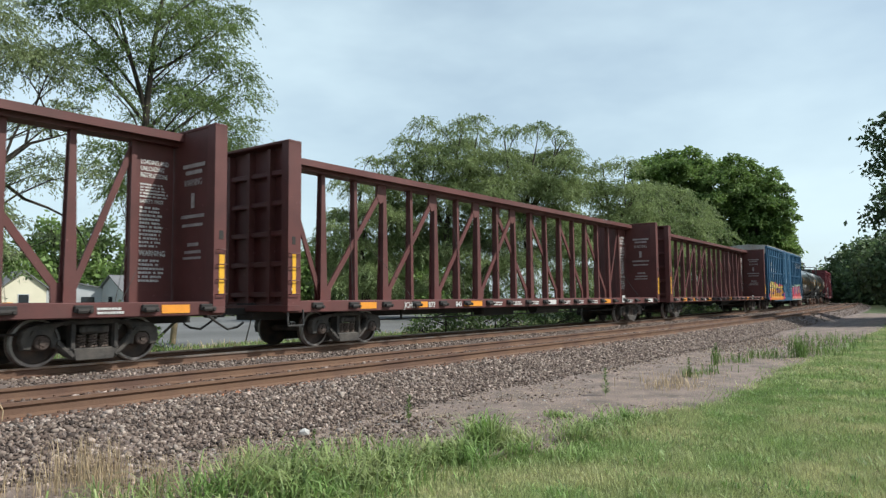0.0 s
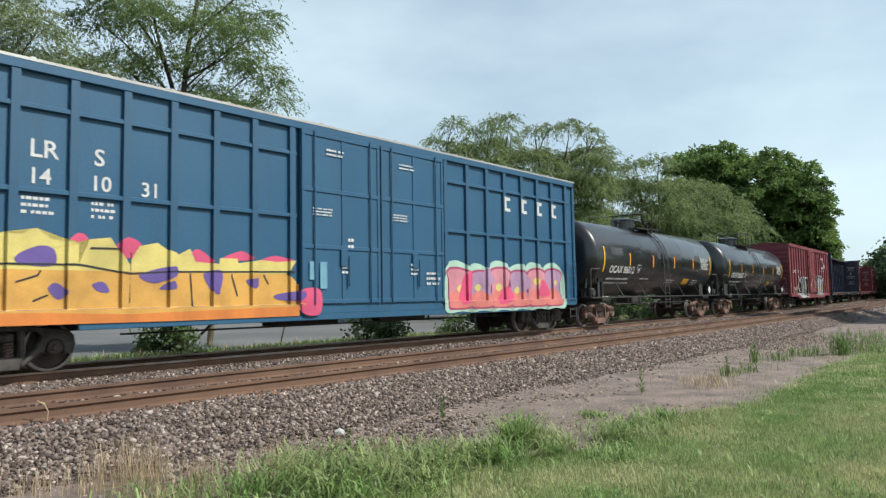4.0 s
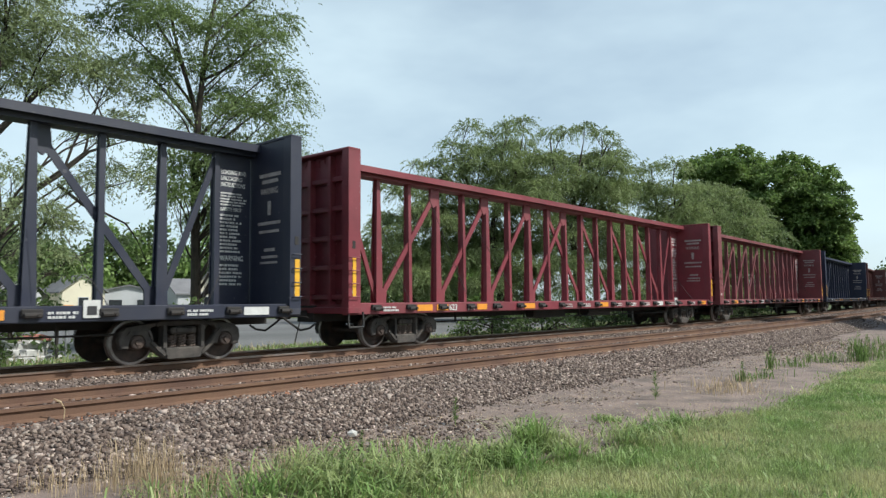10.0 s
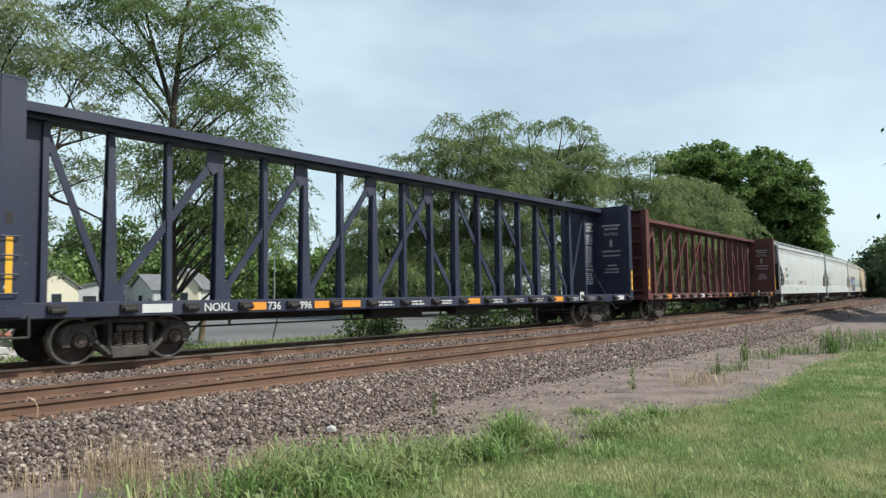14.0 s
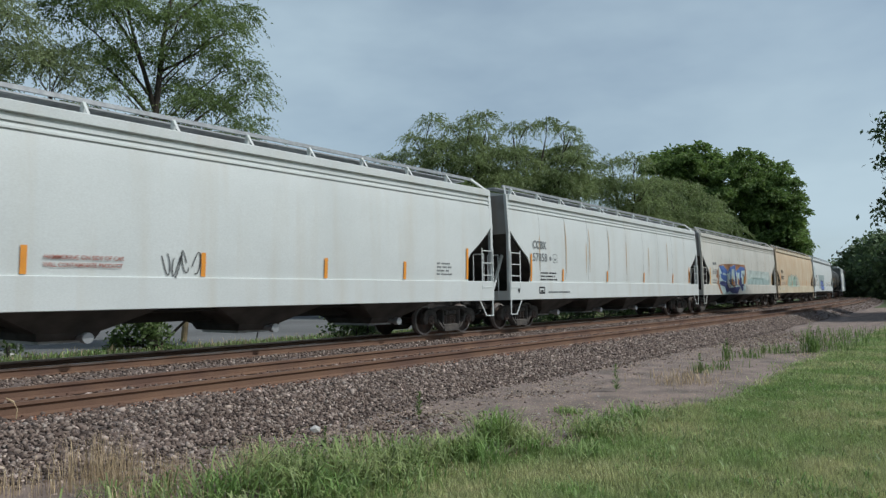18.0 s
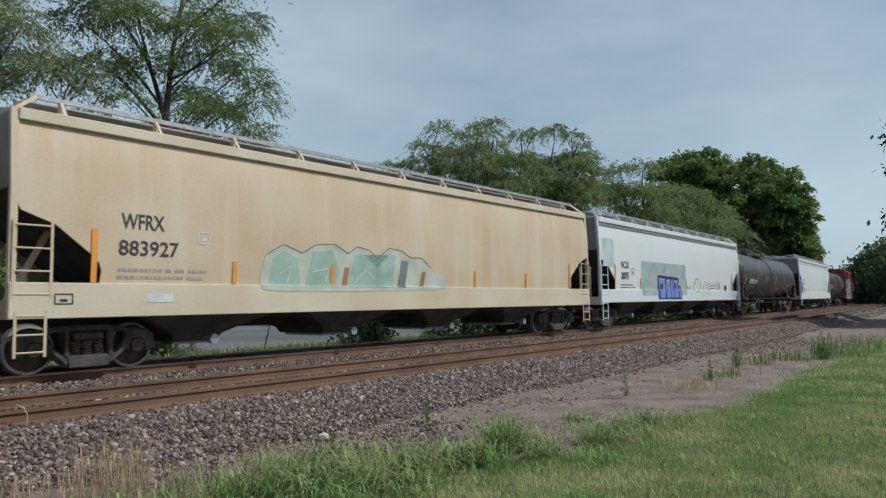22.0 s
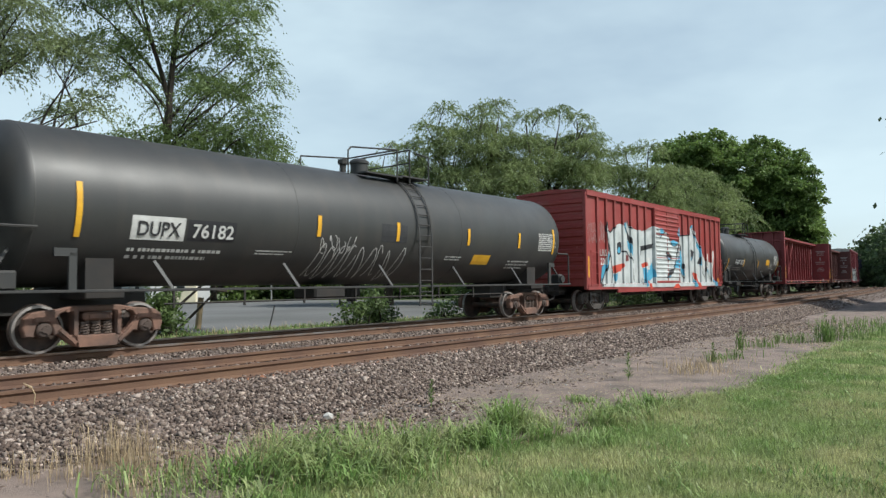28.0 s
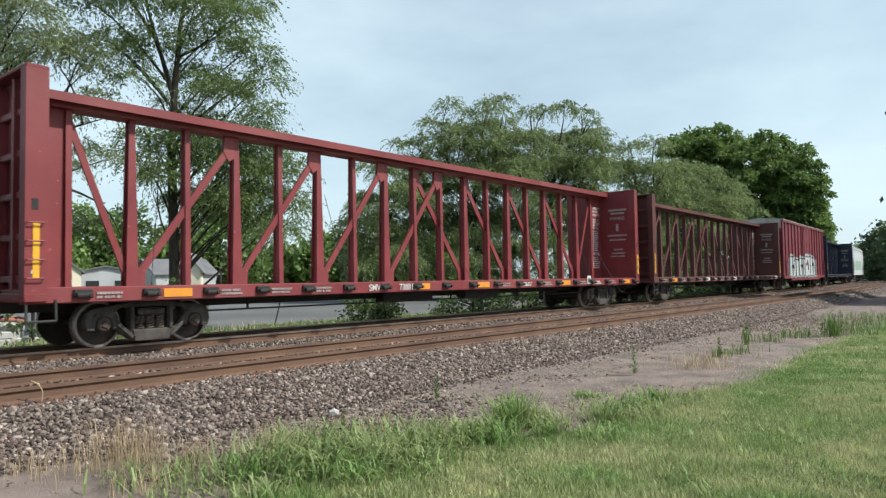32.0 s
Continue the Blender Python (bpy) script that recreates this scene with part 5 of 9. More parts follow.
def side_frame_shape():
    """Cast frame: bowed top member, pedestals arched over the axle bearings, sloping struts down to the spring seat, openings between."""
    arch = [(BASE + 0.14 * math.cos(a), 0.42 + 0.135 * math.sin(a)) for a in np.linspace(0.0, math.pi, 7)]
    half = [(0.40, 0.815), (0.66, 0.765), (0.92, 0.745), (1.10, 0.71), (1.20, 0.62), (1.23, 0.46), (1.19, 0.31), (1.05, 0.30)] + arch + [(0.73, 0.32), (0.66, 0.33), (0.47, 0.165), (0.36, 0.10)]
    outer = half + [(-x, z) for x, z in reversed(half)]
    window = [(0.43, 0.71), (0.55, 0.71), (0.64, 0.68), (0.685, 0.61), (0.65, 0.51), (0.55, 0.39), (0.46, 0.31), (0.42, 0.33), (0.405, 0.45), (0.41, 0.65)]
    holes = [window, [(-x, z) for x, z in window], [(-0.32, 0.71), (0.32, 0.71), (0.33, 0.30), (-0.33, 0.30)]]
    s = cast_plate(outer, holes, -0.085, 0.085, 0.022)
    s.prism([(-0.33, 0.095), (0.33, 0.095), (0.37, 0.275), (-0.37, 0.275)], -0.13, 0.13)
    for d in (-1, 1):
        s.bar((d * 0.64, -0.10, 0.42), (d * 0.37, -0.10, 0.17), 0.06, 0.05)
        s.prism([(d * 0.345, 0.30), (d * 0.415, 0.30), (d * 0.415, 0.72), (d * 0.345, 0.72)], -0.115, 0.10)
        s.prism([(d * (BASE - 0.19), 0.565), (d * (BASE + 0.19), 0.565), (d * (BASE + 0.15), 0.64), (d * (BASE - 0.15), 0.64)], -0.12, 0.12)
        s.tube((d * 0.52, -0.11, 0.735), (d * 0.52, 0.0, 0.735), 0.03, 8)
    return s


def spring_shape():
    s = Shape()
    for x in (-0.20, 0.0, 0.20):
        turns = 5
        ring = [(x + 0.075 * math.cos(k), 0.075 * math.sin(k), 0.29 + 0.24 * k / (turns * 2 * math.pi)) for k in np.linspace(0, turns * 2 * math.pi, turns * 8)]
        s.path(ring, 0.018, 4)
    return s


def wheelset_shape():
    s = Shape()
    s.tube((0, -1.02, 0), (0, 1.02, 0), 0.08, 10)
    for d in (-1, 1):
        y = d * 0.72
        s.spin_y([(y - d * 0.035, 0.0), (y - d * 0.035, 0.445), (y - d * 0.005, 0.445), (y + d * 0.012, 0.42), (y + d * 0.10, 0.415), (y + d * 0.105, 0.37),
                  (y + d * 0.03, 0.355), (y + d * 0.055, 0.16), (y + d * 0.12, 0.12), (y + d * 0.12, 0.0)], 36)
        s.spin_y([(d * 0.90, 0.10), (d * 0.92, 0.128), (d * 1.08, 0.128), (d * 1.10, 0.105), (d * 1.105, 0.06), (d * 1.13, 0.05), (d * 1.13, 0.0)], 16)
        for k in range(3):
            a = k * 2.094
            s.tube((0.07 * math.cos(a), d * 1.09, 0.07 * math.sin(a)), (0.07 * math.cos(a), d * 1.125, 0.07 * math.sin(a)), 0.02, 6)
    return s


def wheel_mesh():
    """The wheelset, its rims in bare bright steel."""
    fresh = ("wheelset", M["wheel"].name) not in KEPT
    me = kept("wheelset", wheelset_shape, M["wheel"], True)
    if fresh:
        me.materials.append(M["tread"])
        for f in me.polygons:
            if math.hypot(f.center.x, f.center.z) > 0.375 and abs(f.center.y) > 0.735:
                f.material_index = 1
    return me


def bolster_shape():
    s = Shape()
    s.box(-0.26, 0.26, -1.10, 1.10, 0.55, 0.69, 0.03).box(-0.17, 0.17, -1.125, 1.125, 0.575, 0.665, 0.015)
    s.box(-0.28, 0.28, -0.62, 0.62, 0.38, 0.72, 0.04)
    s.tube((0, 0, 0.70), (0, 0, 0.80), 0.2, 14)
    for x in (-0.45, 0.45):
        s.box(x - 0.05, x + 0.05, -0.72, 0.72, 0.30, 0.40)
    return s


def truck(car, x, mat, middle):
    t = part("truck", kept("bolster", bolster_shape, mat), mat, car, at=pose(x, 0, 0))
    for y in (-0.99, 0.99):
        part("side_frame", kept("side_frame", side_frame_shape, mat), mat, t, at=pose(0, y, 0))
        part("spring", kept("spring", spring_shape, M["spring"]), M["spring"], t, at=pose(0, y, 0))
    for wx in (-BASE, BASE):
        w = part("wheelset", wheel_mesh(), M["wheel"], t, "steel wheels with bright treads on an axle", at=pose(wx, 0, WHEEL_R))
        WHEELS.append((w, wx, middle))
    return t


def coupler_shape():
    s = Shape()
    s.box(-0.75, 0.06, -0.075, 0.075, 0.78, 0.94, 0.02)
    s.box(0.0, 0.17, -0.14, 0.10, 0.74, 0.99, 0.03)
    s.box(0.12, 0.24, -0.15, -0.03, 0.74, 0.99, 0.03)
    s.path([(-0.2, -0.35, 0.82), (0.1, -0.36, 0.62), (0.35, -0.34, 0.48), (0.62, -0.33, 0.52), (0.8, -0.3, 0.62)], 0.025, 6)
    s.path([(-0.1, -0.35, 0.82), (-0.1, -0.75, 0.83), (-0.12, -1.25, 0.80)], 0.014, 5)
    return s


def ends(car, half, reach):
    """Couplers with hose and uncoupling lever at both ends; reach is their length past the body."""
    for d in (-1, 1):
        m = Matrix.Translation((d * (half + reach - 0.2), 0, 0)) @ Matrix.Rotation(0 if d > 0 else math.pi, 4, "Z")
        part("coupler", kept("coupler", coupler_shape, M["under"]), M["under"], car, at=m)


def ladder(name, car, x0, x1, y, zs, mat, r=0.013, label=""):
    """Two upright rails with a rung at each height between them."""
    x0, x1 = min(x0, x1), max(x0, x1)
    low, high = min(zs) - 0.08, max(zs) + 0.08
    first = part(name, kept("ladder_rail%.2f" % (high - low), lambda: Shape().box(-0.022, 0.022, -0.008, 0.008, 0, high - low), mat), mat, car, label, at=pose(x0, y, low))
    part("rail", kept("ladder_rail%.2f" % (high - low), None, mat), mat, first, at=pose(x1 - x0, 0, 0))
    rung = kept("rung%.2f%.3f" % (x1 - x0, r), lambda: Shape().tube((0, 0, 0), (x1 - x0, 0, 0), r, 6), mat)
    for z in zs:
        part("rung", rung, mat, first, at=pose(0, 0, z - low))
    return first


def bars(rows, mat, parent, x0, x1, z0, z1, y, seed, name="stencil", fill=0.62):
    """Rows of writing too small to read, as plain short bars."""
    rnd, s = random.Random(seed), Shape()
    step = (z1 - z0) / rows
    for r in range(rows):
        z, x = z1 - (r + 1) * step, x0
        end = x1 - rnd.random() * 0.25 * (x1 - x0)
        while x < end:
            w = min(rnd.uniform(0.35, 0.8) * step, end - x)
            s.box(x, x + w, y - 0.003, y, z, z + step * fill)
            x += w + step * (0.18 if rnd.random() < 0.8 else 0.6)
    return tagged(part(name, s, mat, parent), kind="stuff")


def patch(car, name, x0, x1, z0, z1, mat, y, label=""):
    return part(name, Shape().box(x0, x1, y - 0.003, y, z0, z1), mat, car, label)


def new_car(name, label, category, start, end):
    middle = (start + end) / 2
    car = thing(name, label, category, "cars of the freight train")
    CARS.append((car, middle))
    return car, end - start, middle


# -- centre-beam flat cars --
BAYS = 18


def bulkhead_side(depth):
    s = Shape()
    return s.rings([[(x, y, z) for x, y in ((-depth, -0.03), (0.05, -0.03), (0.05, 0.24), (0.0, 0.24), (0.0, 0.03), (-depth + 0.04, 0.03), (-depth + 0.04, 0.20), (-depth, 0.20))] for z in (0.92, 4.69)])


def bulkhead(car, x, d, depth, mat):
    """Box-framed end wall, open outwards, in its pieces; d is the end that it closes."""
    at = Matrix.Translation((x, 0, 0)) @ Matrix.Rotation(0 if d < 0 else math.pi, 4, "Z")
    wall = part("bulkhead", kept("end_sheet", lambda: Shape().box(-0.05, 0.035, -1.50, 1.50, 1.02, 4.66), mat), mat, car, at=at)
    side = kept("end_post%.2f" % depth, lambda: bulkhead_side(depth), mat)
    mirror = kept("end_post_b%.2f" % depth, lambda: mirrored(bulkhead_side(depth)), mat)
    part("end_post", side, mat, wall, at=pose(0, -1.53, 0))
    part("end_post", mirror, mat, wall, at=pose(0, 1.53, 0))
    rib = kept("cross_rib%.2f" % depth, lambda: Shape().box(-depth * 0.55, -0.052, -1.30, 1.30, -0.06, 0.06, 0.015), mat)
    for z in (1.25, 1.95, 2.65, 3.35, 4.05):
        part("cross_rib", rib, mat, wall, at=pose(0, 0, z))
    up = kept("stiffener%.2f" % depth, lambda: Shape().box(-depth * 0.7, -0.052, -0.05, 0.05, 1.05, 4.62), mat)
    for y in (-0.75, 0.0, 0.75):
        part("stiffener", up, mat, wall, at=pose(0, y, 0))
    part("end_cap", kept("end_cap%.2f" % depth, lambda: Shape().box(-depth - 0.005, 0.055, -1.565, 1.565, 4.665, 4.73, 0.015), mat), mat, wall)
    part("end_foot", kept("end_foot%.2f" % depth, lambda: Shape().box(-depth - 0.005, 0.055, -1.565, 1.565, 0.86, 1.015, 0.02), mat), mat, wall)
    return wall


def mirrored(s):
    """The same shape mirrored across the track."""
    s.v = [(x, -y, z) for x, y, z in s.v]
    return s


def post_shape(foot=0.06):
    """Tapered built-up post: narrow flanges, web set between them; foot is half its width at the deck."""
    rings = []
    for z, d, w in ((1.08, 0.12, foot), (4.46, 0.085, 0.056)):
        f, t = 0.026, w * 0.55
        rings.append([(x, y, z) for x, y in ((-w, -d), (w, -d), (w, -d + f), (t, -d + f), (t, d - f), (w, d - f), (w, d), (-w, d), (-w, d - f), (-t, d - f), (-t, -d + f), (-w, -d + f))])
    return Shape().rings(rings)


def chord_shape(length):
    return Shape().along_x([(-0.40, 4.50), (-0.36, 4.50), (-0.36, 4.60), (-0.21, 4.60), (-0.21, 4.42), (0.21, 4.42), (0.21, 4.60), (0.36, 4.60), (0.36, 4.50), (0.40, 4.50), (0.40, 4.665), (-0.40, 4.665)], -length / 2, length / 2)


def winch_shape():
    s = Shape()
    s.box(-0.16, 0.16, -0.05, 0.03, 0.0, 0.13, 0.015)
    s.tube((-0.13, -0.08, 0.03), (0.13, -0.08, 0.03), 0.045, 8)
    s.tube((0.08, -0.16, 0.03), (0.08, -0.02, 0.03), 0.03, 8)
    return s


def underframe_shape(length):
    h = length / 2
    s = Shape()
    s.box(-h, h, -0.30, 0.30, 0.66, 1.05)
    s.box(-2.6, -0.6, -0.75, -0.35, 0.55, 0.95, 0.05)
    s.tube((0.6, -0.8, 0.74), (2.3, -0.8, 0.74), 0.19, 12)
    s.path([(-h + 3.6, -0.9, 0.58), (h - 3.6, -0.9, 0.58)], 0.02, 5)
    for x in np.linspace(-h + 4.6, h - 4.6, 5):
        s.box(x - 0.02, x + 0.02, -0.92, -0.88, 0.56, 0.95)
        s.box(x - 0.08, x + 0.08, -1.3, 1.3, 0.84, 0.98)
    return s


def centre_beam(start, end, mat, label, seed, truck_mat=None, number=(), orange="orange_mark", depth=0.32, clean=0):
    car, length, middle = new_car("centre_beam_car", label, "flat car", start, end)
    h = length / 2
    rnd = random.Random(seed)
    bay = (length - 1.3) / BAYS
    xs = [-h + 0.65 + bay * k for k in range(BAYS + 1)]
    part("deck", kept("deck%.1f" % length, lambda: Shape().box(-h + 0.1, h - 0.1, -1.40, 1.40, 1.02, 1.075), mat), mat, car)
    for y in (-1.45, 1.45):
        d = 1 if y > 0 else -1
        sill = kept("side_sill%.1f%d" % (length, d), lambda: Shape().box(-h, h, y - 0.035, y + 0.035, 0.84, 1.10, 0.01)
                    .box(-h, h, y - 0.05 - d * 0.04, y + 0.05 - d * 0.04, 0.83, 0.86).box(-h, h, y - 0.05 - d * 0.04, y + 0.05 - d * 0.04, 1.075, 1.105), mat)
        part("side_sill", sill, mat, car)
    part("underframe", kept("underframe%.1f" % length, lambda: underframe_shape(length), M["under"]), M["under"], car)
    for d in (-1, 1):
        depth = depth if d < 0 else 0.23
        wall = bulkhead(car, d * (h - depth), d, depth, mat)
        part("peg_hole", kept("peg_hole", lambda: Shape().box(-0.05, 0.05, -0.004, 0.004, -0.09, 0.09, 0.003), M["under"]), M["under"], wall, "dark slot", at=pose(-depth / 2, 1.563 * d, 2.45))
        part("roundel", kept("roundel", lambda: Shape().tube((0, -0.004, 0), (0, 0.004, 0), 0.055, 14), M["white_mark"]), M["white_mark"], wall, "small white disc", at=pose(-depth / 2, 1.563 * d, 1.35))
        for z in (1.25, 1.55, 1.85, 2.15):
            part("grab_iron", kept("grab%.2f" % depth, lambda: Shape().path([(-depth * 0.42, 0.06, 0), (-depth * 0.42, 0, 0), (depth * 0.42, 0, 0), (depth * 0.42, 0.06, 0)], 0.012, 5), mat), mat, wall,
                 at=pose(-depth / 2, 1.63 * d, z, 0, 0, 0 if d < 0 else 180))
    part("top_chord", kept("chord%.1f" % length, lambda: chord_shape(length - 0.5), mat), mat, car)
    gap = 1.215
    for k in range(-8, 8):
        main = abs(k + 0.5) in (1.5, 3.5, 5.5, 7.5)
        part("post", kept("wide_post" if main else "post", lambda: post_shape(0.125 if main else 0.06), mat), mat, car, at=pose((k + 0.5) * gap, 0, 0))
    # braces rise towards the middle over two bays and cross there; the end bays fall the other way
    brace = kept("brace", lambda: Shape().bar((-gap, 0, 1.12), (gap, 0, 4.40), 0.15, 0.05)
                 .prism([(gap - 0.06, 4.46), (gap - 0.06, 3.95), (gap - 0.20, 3.86), (gap - 0.34, 4.06), (gap - 0.30, 4.46)], -0.04, 0.04)
                 .prism([(-gap + 0.05, 1.08), (-gap + 0.28, 1.08), (-gap + 0.30, 1.45), (-gap + 0.05, 1.5)], -0.03, 0.03), mat)
    short = kept("short_brace", lambda: Shape().bar((-gap / 2, 0, 4.30), (gap / 2, 0, 1.12), 0.13, 0.05), mat)
    for side in (0, 1):
        turn = Matrix.Rotation(math.pi if side else 0, 4, "Z")
        for k in (7, 5, 3, 1):
            x, y = -(k - 0.5) * gap, 0.10 if side else -0.10
            part("brace", brace, mat, car, at=turn @ pose(x, -0.05 if k > 1 else -0.05, 0))
        part("brace", short, mat, car, at=turn @ pose(-8 * gap, 0, 0))
        d = 1 if side else -1
        x0, x1 = 8.5 * gap, h - depth - 0.06
        part("panel", kept("panel%.2f%.1f" % (depth, length), lambda: Shape().box(-(x1 - x0) / 2, (x1 - x0) / 2, -0.025, 0.025, 1.08, 4.42), mat), mat, car, at=pose(d * (x0 + x1) / 2, 0, 0))
        part("post", kept("post", post_shape, mat), mat, car, at=pose(d * x0, 0, 0))
    for k in range(BAYS + 1):
        for y in (-1.50, 1.50):
            part("winch", kept("winch", winch_shape, M["under"]), M["under"], car, at=pose(xs[k] + 0.28, y, 0.93, 0, 0, 0 if y < 0 else 180))
    # slack tie-down cables
    spans = [((xs[k] + 0.3, -1.45, 1.08), (xs[k] + 0.3 + rnd.uniform(-0.9, 0.9), -0.45, rnd.uniform(2.4, 4.5))) for k in range(1, BAYS - 1, 2)]
    spans += [((h - 2.2, -1.42, 1.09), (h - 1.45, -0.35, 2.2)), ((h - 2.1, -1.42, 1.09), (h - 1.1, -0.35, 2.0))]
    for a, b in spans:
        part("cable", Shape().tube(a, b, 0.007, 4), M["under"], car)
    face = -1.50
    for k in range(BAYS):
        x = xs[k] + 0.52
        if any(nx - 0.62 < x < nx + 0.6 for nx, text, size in number):
            continue
        if k % 4 == 1 or k == BAYS - 1:
            patch(car, "reflector", x, x + 0.58, 0.89, 1.05, M[orange if rnd.random() < 0.75 else "white_mark"], face, "orange reflective strip")
        elif rnd.random() < 0.75 and not any(x - 1.2 < nx < x + 0.7 for nx, text, size in number):
            bars(2, M["white_mark"] if rnd.random() < 0.6 else M["faint_mark"], car, x, x + 0.55, 0.90, 1.04, face, seed * 100 + k)
    for n, (x, text, size) in enumerate(number):
        lettering(text, size, M["white_mark"], car, x, 0.89, face - 0.004)
        if text.isdigit():
            x0 = x - 0.5 if n < len(number) - 1 else x + 0.10 + 0.108 * len(text)
            patch(car, "reflector", x0, x0 + 0.46, 0.89, 1.05, M[orange], face, "orange reflective strip")
    # wording on the end panel and on the inner face of the bulkhead
    wx = h - depth - 0.80
    for text, z, size, wide in (("LOADING AND", 3.98, 0.10, 0.62), ("UNLOADING", 3.84, 0.10, 0.52), ("INSTRUCTIONS", 3.70, 0.10, 0.60), ("SAFETY FIRST", 3.16, 0.08, 0.52), ("WARNING", 2.06, 0.12, 0.58)):
        lettering(text, size, M["white_mark"], car, wx, z, -0.032, width=wide)
    for n, (z0, z1, rows, wide) in enumerate([(3.28, 3.60, 5, 0.64), (2.24, 3.12, 11, 0.52), (1.52, 2.02, 6, 0.58)]):
        bars(rows, M["white_mark"], car, wx, wx + wide, z0, z1, -0.03, seed * 100 + 50 + n, fill=0.55)
    sign = lettering("WARNING", 0.14, M["faint_mark"], car, 0, 0, 0, width=0.66)
    sign.matrix_basis = Matrix.Translation((h - depth - 0.058, -0.45, 3.52)) @ Matrix.Rotation(radians(-90), 4, "Z") @ Matrix.Rotation(radians(90), 4, "X")
    words = Shape()
    for k, (y0, y1, z0, z1) in enumerate([(-1.2, -0.4, 3.90, 3.98), (-1.1, -0.5, 3.76, 3.84), (-0.84, -0.72, 3.05, 3.36), (-1.2, -0.35, 2.84, 2.91),
                                          (-1.15, -0.4, 2.66, 2.72), (-1.0, -0.6, 2.25, 2.32), (-1.1, -0.5, 2.10, 2.16), (-1.1, -0.45, 1.98, 2.03)]):
        x = h - depth - 0.052
        words.box(x - 0.004, x, y0, y1, z0, z1)
    tagged(part("stencil", words, M["faint_mark"], car), kind="stuff")
    if not clean:
        part("end_stripe", Shape().box(-h + 0.12, -h + 0.22, -1.572, -1.566, 1.25, 2.15), M["yellow_mark"], car, "yellow reflective strip")
    part("end_stripe", Shape().box(h - 0.16, h - 0.04, -1.572, -1.566, 1.25, 2.05), M["yellow_mark"], car, "yellow reflective strip")
    for d in (-1, 1):
        truck(car, d * (h - 2.38), truck_mat or M["truck_grime"], middle)
    if seed not in (10, 24):
        board = patch(car, "placard", h - 4.40, h - 4.12, 0.90, 1.20, M["white_mark"], face - 0.01, "white notice with a black square")
        part("print", Shape().box(h - 4.34, h - 4.18, face - 0.022, face - 0.018, 0.95, 1.10), M["dark_mark"], car)
    part("sill_step", Shape().path([(-h + 0.05, -1.5, 0.9), (-h + 0.05, -1.52, 0.55), (-h + 0.5, -1.52, 0.55), (-h + 0.5, -1.5, 0.9)], 0.022, 6), M["black_iron"], car)
    ends(car, h, 0.75)
    return car, h


